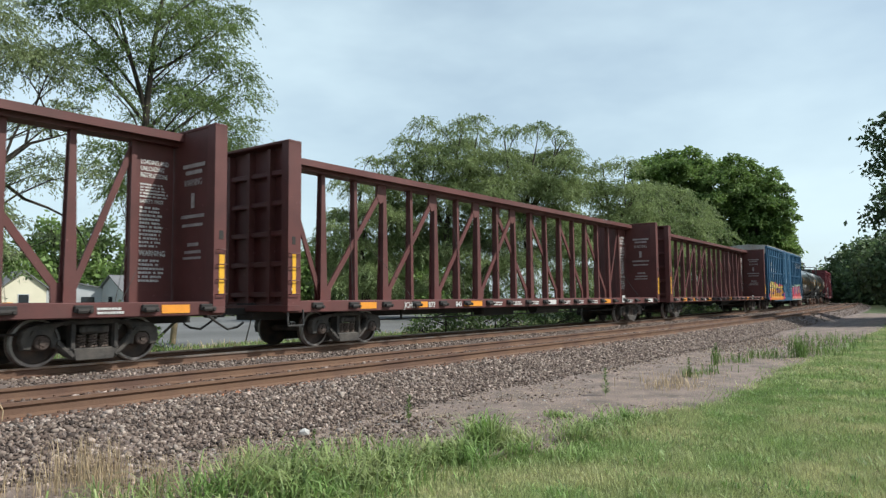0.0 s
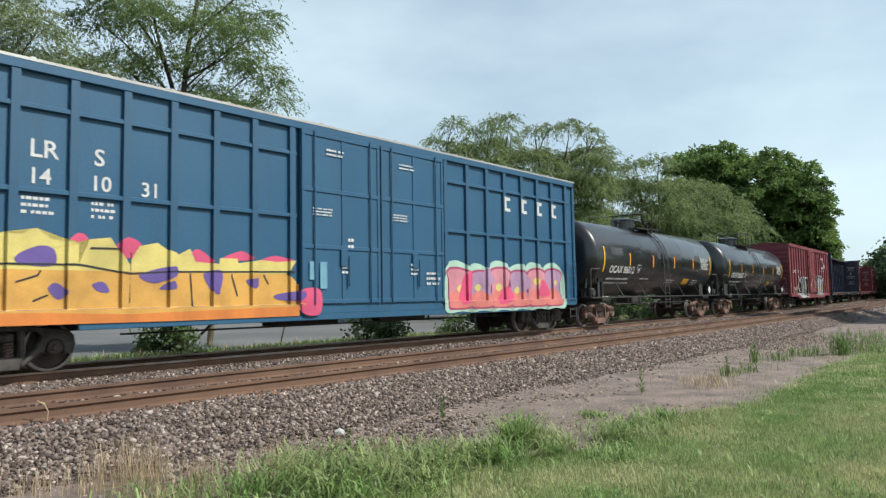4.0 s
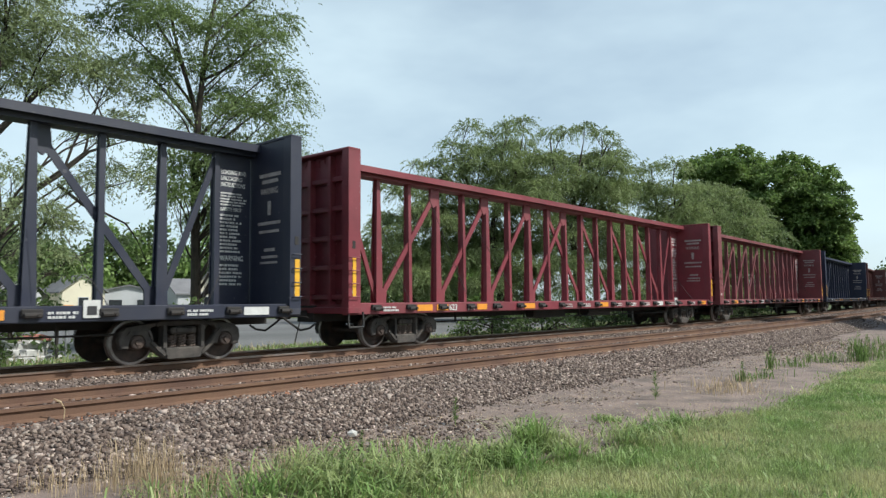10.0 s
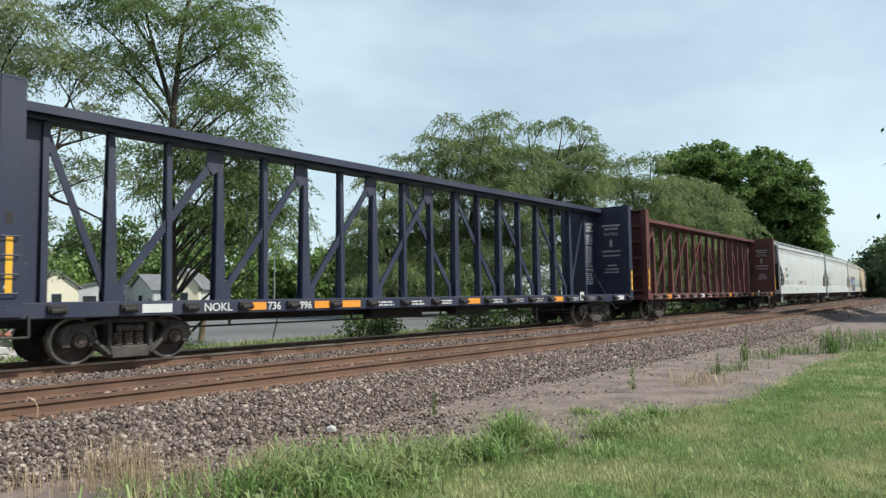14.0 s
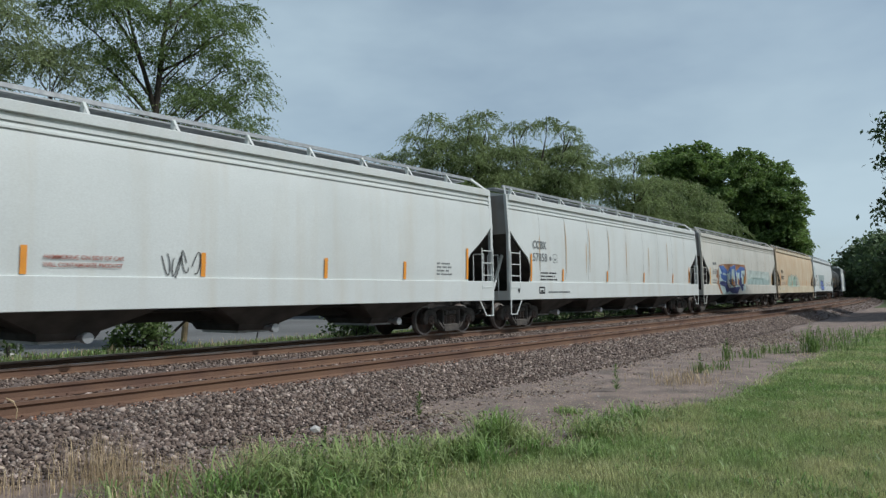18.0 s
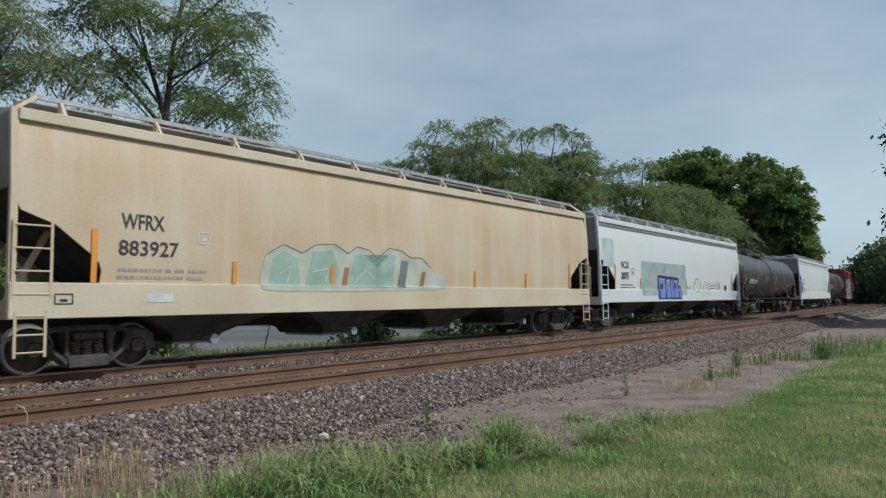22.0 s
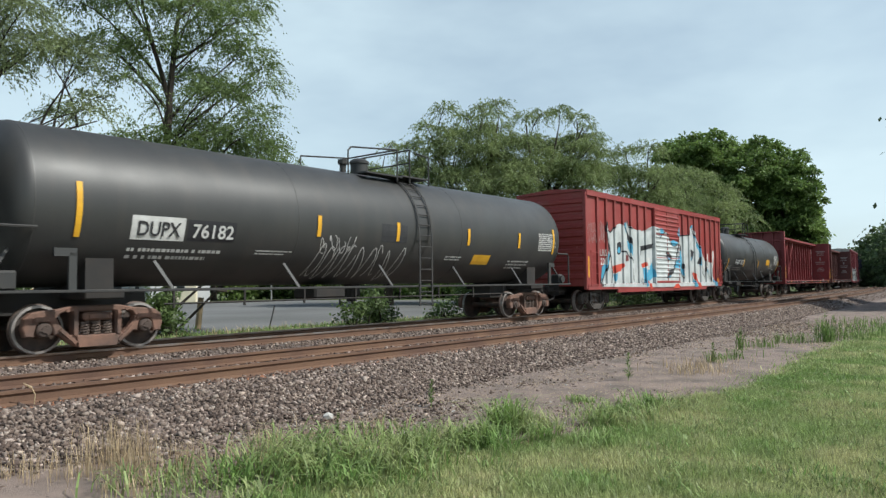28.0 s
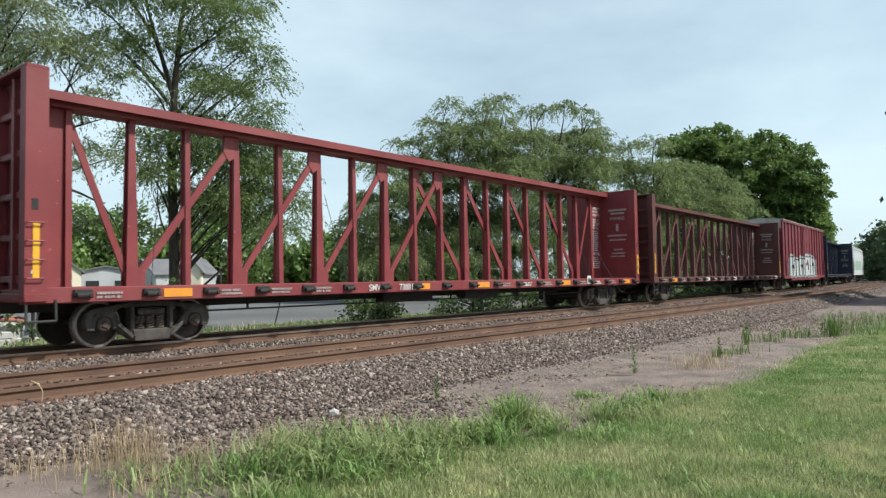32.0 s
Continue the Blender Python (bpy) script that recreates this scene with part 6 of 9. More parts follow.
# -- boxcars --
def box_car(start, end, top, mat, roof_mat, label, seed, posts, door, ribs=5, name="box_car", truck_mat=None, rails=(), post_w=0.09):
    car, length, middle = new_car(name, label, "boxcar", start, end)
    h, eave = length / 2, top - 0.14
    part("body", Shape().box(-h, h, -1.45, 1.45, 0.98, eave, 0.02), mat, car)
    roof = Shape()
    roof.along_x([(-1.54, eave), (1.54, eave), (1.54, eave + 0.05), (0.0, top + 0.03), (-1.54, eave + 0.05)], -h - 0.05, h + 0.05)
    for x in np.arange(-h + 0.6, h, 1.22):
        for d in (-1, 1):
            roof.bar((x, d * 1.50, eave + 0.065), (x, 0.02 * d, top + 0.045), 0.07, 0.04, (0, 0, 1))
    part("roof", roof, roof_mat, car, "weathered metal roof")
    for y in (-1.50, 1.50):
        part("side_sill", Shape().box(-h, h, y - 0.04, y + 0.04, 0.84, 1.06, 0.01).box(-h + 2.6, h - 2.6, y - 0.035, y + 0.035, 0.70, 0.86, 0.01), mat, car)
        part("top_rail", Shape().box(-h, h, y - 0.04, y + 0.045, eave - 0.16, eave - 0.002, 0.01), mat, car)
    side = kept("side_post%.2f%.2f" % (eave, post_w), lambda: Shape().rings(
        [[(-post_w, -1.455, z), (-post_w * 0.92, -1.525, z), (post_w * 0.92, -1.525, z), (post_w, -1.455, z)] for z in (1.06, eave - 0.16)]), mat)
    for x in posts:
        for d in (0, 180):
            if d or not (door[0] - 0.05 < x < door[1] + 0.05):
                part("side_post", side, mat, car, at=pose(x if not d else -x, 0, 0, 0, 0, d))
    for z in rails:
        for x0, x1 in ((-h + 0.9, door[0] - 0.02), (door[1] + 0.02, h - 0.3)):
            part("side_rail", Shape().box(x0, x1, -1.515, -1.45, z - 0.045, z + 0.045, 0.012), mat, car)
    for d in (-1, 1):
        rib = kept("end_rib", lambda: Shape().rings([[(0, y, -0.11), (0.05, y, -0.06), (0.05, y, 0.06), (0, y, 0.11)] for y in (-1.36, 1.36)]), mat)
        for z in np.linspace(1.35, eave - (0.35 if roof_mat == mat else 0.85), ribs * 2):
            part("end_rib", rib, mat, car, at=pose(d * h, 0, z, 0, 0, 0 if d > 0 else 180))
        if roof_mat != mat:
            part("end_gable", Shape().prism([(d * (h + 0.02), eave - 0.62), (d * (h + 0.09), eave - 0.60), (d * (h + 0.05), eave - 0.01), (d * (h + 0.005), eave - 0.01)], -1.40, 1.40), roof_mat, car, "silver sheet across the top of the end")
        for y in (-1.44, 1.44):
            part("corner_post", Shape().box(d * h - 0.07, d * h + 0.07, y - 0.07, y + 0.07, 0.86, eave - 0.01, 0.02), mat, car)
    part("underframe", kept("underframe%.1f" % length, lambda: underframe_shape(length), M["under"]), M["under"], car)
    ladder("ladder", car, -h + 0.12, -h + 0.72, -1.60, np.arange(1.05, 2.6, 0.40), mat, label="grab irons up the side")
    ladder("ladder", car, h - 0.72, h - 0.12, -1.60, np.arange(1.05, 2.6, 0.40), mat, label="grab irons up the side")
    ladder("sill_step", car, -h + 0.1, -h + 0.5, -1.56, [0.45, 0.68], M["black_iron"], label="black sill step")
    ladder("sill_step", car, h - 0.5, h - 0.1, -1.56, [0.45, 0.68], M["black_iron"], label="black sill step")
    for d in (-1, 1):
        truck(car, d * (h - 1.52), truck_mat or M["truck_grime"], middle)
    ends(car, h, 0.55)
    edges = sorted(x + k for x in posts if not (door[0] - 0.05 < x < door[1] + 0.05) for k in (-post_w, -post_w * 0.92, post_w * 0.92, post_w))

    def wall(x):
        flat = -1.452
        for p in posts:
            if abs(x - p) < post_w and not (door[0] - 0.05 < p < door[1] + 0.05):
                flat = -1.527 if abs(x - p) <= post_w * 0.93 else -1.452 - 0.075 * (post_w - abs(x - p)) / (post_w * 0.08)
        return flat

    def out(x, z):
        y = wall(x)
        over = min(1.0, max(0.0, (x - door[0] + 0.01) / 0.02), max(0.0, (door[1] + 0.01 - x) / 0.02))
        y = y + (-1.59 - y) * over
        return y + (-1.542 - y) * min(1.0, max(0.0, (1.07 - z) / 0.02)) if over < 1 else y
    return car, h, (out, edges + [door[0] - 0.01, door[0] + 0.01, door[1] - 0.01, door[1] + 0.01], [1.05, 1.07])


def plug_door(car, x0, x1, z0, z1, mat, y=-1.53, rods=True):
    d = part("door", Shape().box(x0, x1, y - 0.035, y + 0.05, z0, z1, 0.012), mat, car)
    for z in (z0 + 0.06, z0 + (z1 - z0) * 0.33, z0 + (z1 - z0) * 0.66, z1 - 0.06):
        part("door_rail", Shape().box(x0, x1, y - 0.06, y - 0.03, z - 0.05, z + 0.05, 0.01), mat, d)
    for x in (x0 + 0.05, (x0 + x1) / 2, x1 - 0.05):
        part("door_stile", Shape().box(x - 0.04, x + 0.04, y - 0.055, y - 0.03, z0, z1), mat, d)
    if rods:
        for x in (x0 + 0.35, x1 - 0.35):
            part("lock_rod", Shape().tube((x, y - 0.08, z0), (x, y - 0.08, z1), 0.022, 6), mat, d)
        part("door_handle", Shape().tube(((x0 + x1) / 2 + 0.15, y - 0.09, z0 + 0.4), ((x0 + x1) / 2 + 0.15, y - 0.09, z0 + 1.1), 0.025, 6), mat, d)
        part("lock_box", Shape().box((x0 + x1) / 2 - 0.1, (x0 + x1) / 2 + 0.1, y - 0.09, y - 0.04, z0 + 0.85, z0 + 1.25, 0.012), mat, d)
    return d


# -- tank cars --
def tank_car(start, end, mat, label, seed, radius=1.48, axis=2.62, gauge=5.55, truck_mat=None, bands=(), hatch_x=0.0, head=0.5, wide_dome=True):
    """start and end are the tips of the heads."""
    car, length, middle = new_car("tank_car", label, "tank car", start, end)
    h, r = length / 2, radius
    iron = M["black_iron"]
    profile = [(-h + head * (1 - math.sin(a)), max(0.001, r * math.cos(a) ** 0.8)) for a in np.linspace(math.pi / 2 - 0.001, 0, 12)]
    profile = profile + [(-x, q) for x, q in reversed(profile)]
    tank = part("tank", Shape().spin_x(profile, 64), mat, car, smooth=True, at=pose(0, 0, axis))
    for x in (-h + head + 0.01, -h / 3, h / 3, h - head - 0.01):
        part("seam", kept("seam%.2f" % r, lambda: Shape().spin_x([(-0.012, r - 0.01), (-0.012, r + 0.005), (0.012, r + 0.005), (0.012, r - 0.01)], 48), mat, True), mat, tank, at=pose(x, 0, 0))
    for d in (-1, 1):
        part("stub_sill", Shape().box(d * (h + 0.25), d * (h - 3.0), -0.32, 0.32, 0.66, 1.04).box(d * (gauge + 0.35), d * (gauge - 0.35), -1.35, 1.35, 0.92, 1.10, 0.02)
             .box(d * (gauge + 0.25), d * (gauge - 0.25), -1.12, 1.12, 1.05, axis - 0.75), M["under"], car)
        part("end_platform", Shape().box(d * (h - 0.55), d * (h + 0.28), -1.5, 1.5, 1.05, 1.09), iron, car)
        for y in (-1.46, 1.46):
            part("end_railing", Shape().path([(d * (h + 0.22), y, 1.08), (d * (h + 0.22), y, 2.05), (d * (h + 0.15), y, 2.13), (d * (h - 0.55), y, 2.13)], 0.028, 6), iron, car)
            part("bracket", Shape().box(d * (gauge + 0.55), d * (gauge + 0.68), y - 0.03, y + 0.03, 1.08, 1.72).box(d * (gauge + 0.55), d * (gauge + 0.92), y - 0.03, y + 0.03, 1.66, 1.80), mat, car)
        part("stay", Shape().bar((d * (h + 0.2), -1.2, 1.09), (d * (h - 0.35), -1.0, 1.9), 0.05, 0.05), iron, car)
        part("brake_cylinder", Shape().box(d * (h - 0.25), d * (h + 0.05), -1.35, -1.0, 1.09, 1.42, 0.04).tube((d * (h - 0.1), -1.42, 1.25), (d * (h - 0.1), -1.1, 1.25), 0.13, 10), iron, car)
    low = axis - r
    for y in (-1.50, 1.50):
        part("running_board", Shape().box(-h - 0.25, h + 0.25, y - 0.035, y + 0.035, 1.045, 1.095, 0.008), iron, car)
        for x in np.linspace(-gauge + 1.2, gauge - 1.2, 5):
            part("strut", Shape().bar((x, y, 1.09), (x - 0.28, y * 0.87, 1.62), 0.06, 0.02), mat, car)
    # platform, dome and valves on top
    top, px = axis + r, hatch_x
    part("platform", Shape().box(px - 0.25, px + 0.85, -0.95, 0.95, top - 0.04, top).box(px - 1.6, px - 0.25, -0.95, -0.55, top - 0.08, top - 0.04), iron, car, "black grating")
    part("railing", Shape().path([(px + 0.05, -0.95, top - 0.2), (px + 0.05, -0.95, top + 0.72), (px + 0.05, 0.95, top + 0.72), (px + 0.05, 0.95, top - 0.2)], 0.022, 6)
         .path([(px + 0.85, -0.95, top - 0.2), (px + 0.85, -0.95, top + 0.62), (px + 0.35, -0.95, top + 0.66)], 0.022, 6)
         .path([(px + 0.05, -0.95, top + 0.36), (px + 0.05, 0.95, top + 0.36)], 0.018, 6), iron, car)
    part("railing", Shape().path([(px - 0.45, -0.95, top - 0.2), (px - 0.45, -0.95, top + 0.66), (px - 2.15, -0.95, top + 0.5), (px - 2.25, -0.95, top + 0.4), (px - 2.25, -0.95, top - 0.2)], 0.022, 6)
         .path([(px - 0.45, -0.95, top + 0.66), (px - 0.45, 0.95, top + 0.66), (px - 2.2, 0.95, top + 0.5), (px - 2.25, 0.95, top - 0.2)], 0.022, 6), iron, car)
    dr = 0.52 if wide_dome else 0.24
    dome = Shape()
    dome.rings([[(px - 0.95 + q * math.cos(a), q * math.sin(a), z) for a in np.linspace(0, 2 * math.pi, 21)[:-1]]
                for z, q in ((top - 0.15, dr), (top + 0.30, dr), (top + 0.32, dr + 0.03), (top + 0.38, dr + 0.03), (top + 0.45, dr * 0.75))])
    part("manway", dome, mat, car, smooth=True)
    part("valve", Shape().tube((px - 1.55, 0, top - 0.1), (px - 1.55, 0, top + 0.26), 0.09, 10).tube((px - 1.55, 0, top + 0.24), (px - 1.55, 0, top + 0.36), 0.14, 10), iron, car)
    for d in (-1, 1):
        lad = Shape()
        for x in (px - 0.25, px + 0.25):
            pts = [(x, d * 1.56, 0.55), (x, d * 1.56, axis - 0.2)] + [(x, d * (r + 0.06) * math.cos(a), axis + (r + 0.06) * math.sin(a)) for a in np.linspace(0, 1.25, 8)]
            for p, q in zip(pts, pts[1:]):
                lad.bar(p, q, 0.02, 0.055, (1, 0, 0))
        for z in np.arange(0.62, axis - 0.1, 0.30):
            lad.tube((px - 0.25, d * 1.56, z), (px + 0.25, d * 1.56, z), 0.014, 6)
        for a in np.arange(0.06, 1.2, 0.18):
            q = (d * (r + 0.06) * math.cos(a), axis + (r + 0.06) * math.sin(a))
            lad.tube((px - 0.25, *q), (px + 0.25, *q), 0.014, 6)
        part("ladder", lad, iron, car)
    part("outlet", Shape().tube((0, 0, low - 0.32), (0, 0, low + 0.05), 0.22, 12).tube((0, 0, low - 0.45), (0, 0, low - 0.30), 0.14, 10), M["under"], car)
    part("air_tank", Shape().box(-1.9, -0.9, -0.75, 0.1, low - 0.34, low - 0.04, 0.05), M["under"], car)
    part("brake_rod", Shape().path([(-gauge + 1.3, -1.0, 0.80), (gauge - 1.3, -1.0, 0.80)], 0.02, 5), M["under"], car)
    for x in np.linspace(-gauge + 1.5, gauge - 1.5, 8):
        part("hanger", kept("hanger", lambda: Shape().box(-0.02, 0.02, -1.02, -0.98, 0.72, 1.06), M["under"]), M["under"], car, at=pose(x, 0, 0))
    for d in (-1, 1):
        truck(car, d * gauge, truck_mat or M["truck_grime"], middle)
    ends(car, h, 0.6)

    def out(x, z):
        k = (z - axis) / r
        return -math.sqrt(max(0.0, 1 - k * k)) * r
    return car, h, (out, [], list(np.arange(axis - r + 0.1, axis + r, 0.14)))


# -- covered hoppers --
HOPPER_SIDE = [(1.56, 1.45), (1.585, 1.9), (1.595, 2.6), (1.585, 3.2), (1.55, 3.75), (1.49, 4.10), (1.46, 4.30)]


def covered_hopper(start, end, mat, label, seed, sill_mat=None, truck_mat=None, walk_mat=None, seams=0, sharp=False, sill_low=0.95, sill_high=1.56, dark_eave=False):
    car, length, middle = new_car("covered_hopper_car", label, "hopper car", start, end)
    h = length / 2
    sill_mat = sill_mat or mat
    zs = [1.45, 1.6, 1.75, 1.9, 2.05, 2.2, 2.35, 2.5, 2.7, 2.9, 3.1, 3.25, 3.5, 3.75, 4.10, 4.30]
    ys = [float(np.interp(z, [p[1] for p in HOPPER_SIDE], [p[0] for p in HOPPER_SIDE])) for z in zs]
    # how far the shell stops short of the car's end at each height
    cut = ([(1.45, 1.24), (1.6, 1.29), (1.78, 1.38), (2.07, 1.35), (2.36, 1.16), (2.62, 0.75), (3.0, 0.28), (3.24, 0.04)] if not sharp else
           [(1.45, 1.42), (1.8, 1.46), (1.95, 1.38), (2.55, 0.62), (2.62, 0.30), (2.75, 0.06), (3.2, 0.04)])
    gap = [float(np.interp(z, [c[0] for c in cut], [c[1] for c in cut])) for z in zs]
    for side in (-1, 1):
        s = Shape()
        cols = []
        for f in np.linspace(0, 1, 13):
            cols.append([((-h + g) + f * 2 * (h - g), side * y, z) for y, z, g in zip(ys, zs, gap)])
        s.rings(cols, closed=False, caps=False)
        s.rings([[(x, y - side * 0.03, z) for x, y, z in c] for c in cols], closed=False, caps=False)
        n, k = len(zs), len(cols)
        for c in (0, (k - 1) * n):
            s.add([], [])
            for j in range(n - 1):
                s.f.append((c + j, c + j + 1, k * n + c + j + 1, k * n + c + j))
        part("side_sheet", s, mat, car, smooth=True)
    if seams:
        for x in np.linspace(-h + 2.0, h - 2.0, seams):
            line = Shape().rings([[(x + dx, -(y + 0.003), z) for dx in (-0.007, 0.007)] for y, z in zip(ys[1:], zs[1:])], closed=False, caps=False)
            part("weld_seam", line, M["grey_mark"], car)
    roof = Shape()
    roof.along_x([(-1.46, 4.28), (1.46, 4.28), (1.44, 4.36), (0.9, 4.47), (0, 4.51), (-0.9, 4.47), (-1.44, 4.36)], -h + 0.04, h - 0.04)
    part("roof", roof, mat, car)
    for d in (-1, 1):
        wall = Shape()
        wall.box(d * (h - 0.03), d * (h - 0.07), -1.50, 1.50, 3.08, 4.34)
        part("end_wall", wall, M["end_sheet"], car, "grey sheet dulled by road dirt")
        # slope sheet: dirt plus the shade of the end recess, both in its colour
        part("slope_sheet", Shape().prism([(d * (h - 0.05), 3.10), (d * (h - 0.12), 3.14), (d * (h - 2.6), 1.35), (d * (h - 2.6), 1.25)], -1.50, 1.50), M["hopper_grime_shade"], car)
        for y in (-0.75, 0.75):
            part("end_stay", Shape().bar((d * (h - 0.25), y, 1.2), (d * (h - 0.9), y, 2.45), 0.10, 0.06), mat, car)
        part("end_sill", Shape().box(d * (h - 0.25), d * (h - 0.02), -1.5, 1.5, 0.95, 1.25, 0.01), mat, car)
        for y in (-1.54, 1.54):
            part("corner_post", Shape().box(d * (h - 0.05) - 0.06, d * (h - 0.05) + 0.06, y - 0.05, y + 0.05, 0.95, 3.2, 0.01).bar((d * (h - 0.05), y, 3.15), (d * (h - 0.05), y * 0.95, 4.36), 0.12, 0.10), mat, car)
            part("brace", Shape().bar((d * (h - 0.05), y * 0.95, 4.34), (d * (h - 0.5), y * 0.74, 4.70), 0.06, 0.06), mat, car)
    for y in (-1.585, 1.585):
        part("side_sill", Shape().box(-h, h, y - 0.035, y + 0.035, sill_low, sill_high - 0.02, 0.012), sill_mat, car)
        e = -1 if y < 0 else 1
        part("eave", Shape().box(-h + 0.1, h - 0.1, e * 1.52 - 0.04, e * 1.52 + 0.04, 4.17, 4.37, 0.015), sill_mat, car)
        if not sharp:
            part("eave_strip", Shape().box(-h + 0.1, h - 0.1, e * 1.52 - 0.015, e * 1.52 + 0.015, 4.03, 4.10).box(-h + 0.1, h - 0.1, e * 1.54 - 0.015, e * 1.54 + 0.015, 3.90, 3.935), mat, car)
        if dark_eave:
            part("eave_strip", Shape().box(-h + 0.1, h - 0.1, e * 1.52 - 0.015, e * 1.52 + 0.015, 4.03, 4.14), M["grey_mark"], car)
        part("walkway", Shape().box(-h + 0.4, h - 0.4, e * 0.62 - 0.22, e * 0.62 + 0.22, 4.66, 4.69).box(-h + 0.4, h - 0.4, e * 1.12 - 0.03, e * 1.12 + 0.03, 4.66, 4.74), walk_mat or M["galvanised"], car, "metal roof walkway")
        for x in np.arange(-h + 0.9, h - 0.5, 1.75):
            part("walk_post", kept("walk_post%d" % e, lambda: Shape().box(-0.04, 0.04, e * 1.12 - 0.03, e * 1.12 + 0.03, 4.38, 4.70).bar((0, e * 1.14, 4.68), (0, e * 1.36, 4.38), 0.06, 0.02), mat), mat, car, at=pose(x, 0, 0))
    for x in np.linspace(-h + 2.0, h - 2.0, 6):
        part("hatch", kept("hatch", lambda: Shape().box(-0.9, 0.9, -0.34, 0.34, 4.49, 4.62, 0.03), mat), mat, car, at=pose(x, 0, 0))

    def outlet_shape():
        return Shape().rings([[(dx, y, z) for dx, y in ((-w, -e), (w, -e), (w, e), (-w, e))] for z, w, e in ((1.3, 1.75, 1.50), (0.97, 1.45, 1.45), (0.56, 0.55, 0.92), (0.42, 0.50, 0.80))])
    # outlets share that colour, dirt deepened by painted underbody shade
    for x in np.linspace(-h + 3.75, h - 4.1, 4):
        hop = part("outlet_hopper", kept("outlet_hopper", outlet_shape, M["hopper_grime_shade"]), M["hopper_grime_shade"], car, at=pose(x, 0, 0))
        part("gate", kept("gate", lambda: Shape().tube((0.2, -1.12, 0.46), (0.2, 1.12, 0.46), 0.055, 10).tube((0.2, -1.20, 0.46), (0.2, -1.06, 0.46), 0.10, 10).box(-0.42, 0.42, -0.68, 0.68, 0.36, 0.43), M["galvanised"]), M["galvanised"], hop)
    part("centre_sill", Shape().box(-h, h, -0.28, 0.28, 0.66, 1.0), M["under"], car)
    part("brake_rod", Shape().tube((-h + 3, -1.2, 0.90), (h - 3, -1.2, 0.90), 0.03, 6), M["under"], car)
    for d in (-1, 1):
        ladder("ladder", car, d * (h - 0.05), d * (h - 0.62), -1.62, [1.35, 1.72, 2.09, 2.46], mat, 0.016)
        if sharp:
            ladder("sill_step", car, d * (h - 0.10), d * (h - 0.55), -1.62, [0.42, 0.70, 1.0], mat, 0.016, "step below the sill")
        else:
            part("sill_step", Shape().bar((d * (h - 0.06), -1.6, 1.0), (d * (h - 0.06), -1.6, 0.50), 0.05, 0.02).bar((d * (h - 0.035), -1.6, 0.50), (d * (h - 0.42), -1.6, 0.50), 0.03, 0.05, (0, 1, 0))
                 .bar((d * (h - 0.40), -1.6, 0.50), (d * (h - 0.74), -1.6, 0.98), 0.04, 0.02), sill_mat, car, "step below the sill")
        part("end_ladder", Shape().path([(d * (h + 0.05), -1.2, 1.0), (d * (h + 0.05), -1.2, 2.4), (d * (h + 0.05), -0.8, 2.4), (d * (h + 0.05), -0.8, 1.0)], 0.02, 6), mat, car)
    for d in (-1, 1):
        truck(car, d * (h - 1.5), truck_mat or M["truck_grime"], middle)
    ends(car, h, 0.5)

    def out(x, z):
        y = -float(np.interp(z, zs, ys)) - 0.002
        return y + (-1.624 - y) * min(1.0, max(0.0, (sill_high - z) / 0.02))
    return car, h, (out, [], [sill_high - 0.02, sill_high] + [q for q in zs if q > sill_high + 0.03])


# ---- paint, writing and marks on the sides ----
def smooth_loop(points, steps=5, sharp=False):
    """A closed curve through points."""
    if sharp:
        return [tuple(p) for p in points]
    n, got = len(points), []
    for i in range(n):
        p0, p1, p2, p3 = (np.array(points[(i + k - 1) % n], float) for k in range(4))
        for t in np.linspace(0, 1, steps, endpoint=False):
            got.append(tuple(0.5 * (2 * p1 + (p2 - p0) * t + (2 * p0 - 5 * p1 + 4 * p2 - p3) * t * t + (3 * p1 - p0 - 3 * p2 + p3) * t ** 3)))
    return got


def decal(car, skin, loops, mat, layer=1, name="graffiti", label="", sharp=False, thin=False):
    """Flat shapes (closed loops of x, z) laid on the near side, following its posts or curve."""
    if name in ("graffiti", "logo", "reflector") and not thin and len(loops) > 1:
        return [decal(car, skin, [q], mat, layer, name, label, sharp) for q in loops][0]
    out, cut_x, cut_z = skin
    bm = bmesh.new()
    for loop in loops:
        pts = smooth_loop(loop, sharp=sharp)
        vs = [bm.verts.new((x, 0, z)) for x, z in pts]
        if thin:
            for a in range(len(vs) // 2 - 1):
                bm.faces.new((vs[a], vs[a + 1], vs[-2 - a], vs[-1 - a]))
        else:
            bm.faces.new(vs)
    bmesh.ops.triangulate(bm, faces=bm.faces)
    xs, zs = [v.co.x for v in bm.verts], [v.co.z for v in bm.verts]
    x0, x1, z0, z1 = min(xs), max(xs), min(zs), max(zs)
    for values, axis in ((cut_x, 0), (cut_z, 2)):
        for c in values:
            if (x0 if axis == 0 else z0) < c < (x1 if axis == 0 else z1):
                no = (1, 0, 0) if axis == 0 else (0, 0, 1)
                bmesh.ops.bisect_plane(bm, geom=bm.verts[:] + bm.edges[:] + bm.faces[:], plane_co=(c, 0, 0) if axis == 0 else (0, 0, c), plane_no=no)
    for v in bm.verts:
        v.co.y = out(v.co.x, v.co.z) - 0.003 * layer - 0.002
    bmesh.ops.recalc_face_normals(bm, faces=bm.faces)
    me = bpy.data.meshes.new(name)
    bm.to_mesh(me)
    bm.free()
    me.materials.append(mat)
    return part(name, me, mat, car, label)


def rect(x0, x1, z0, z1):
    return [(x0, z0), (x1, z0), (x1, z1), (x0, z1)]


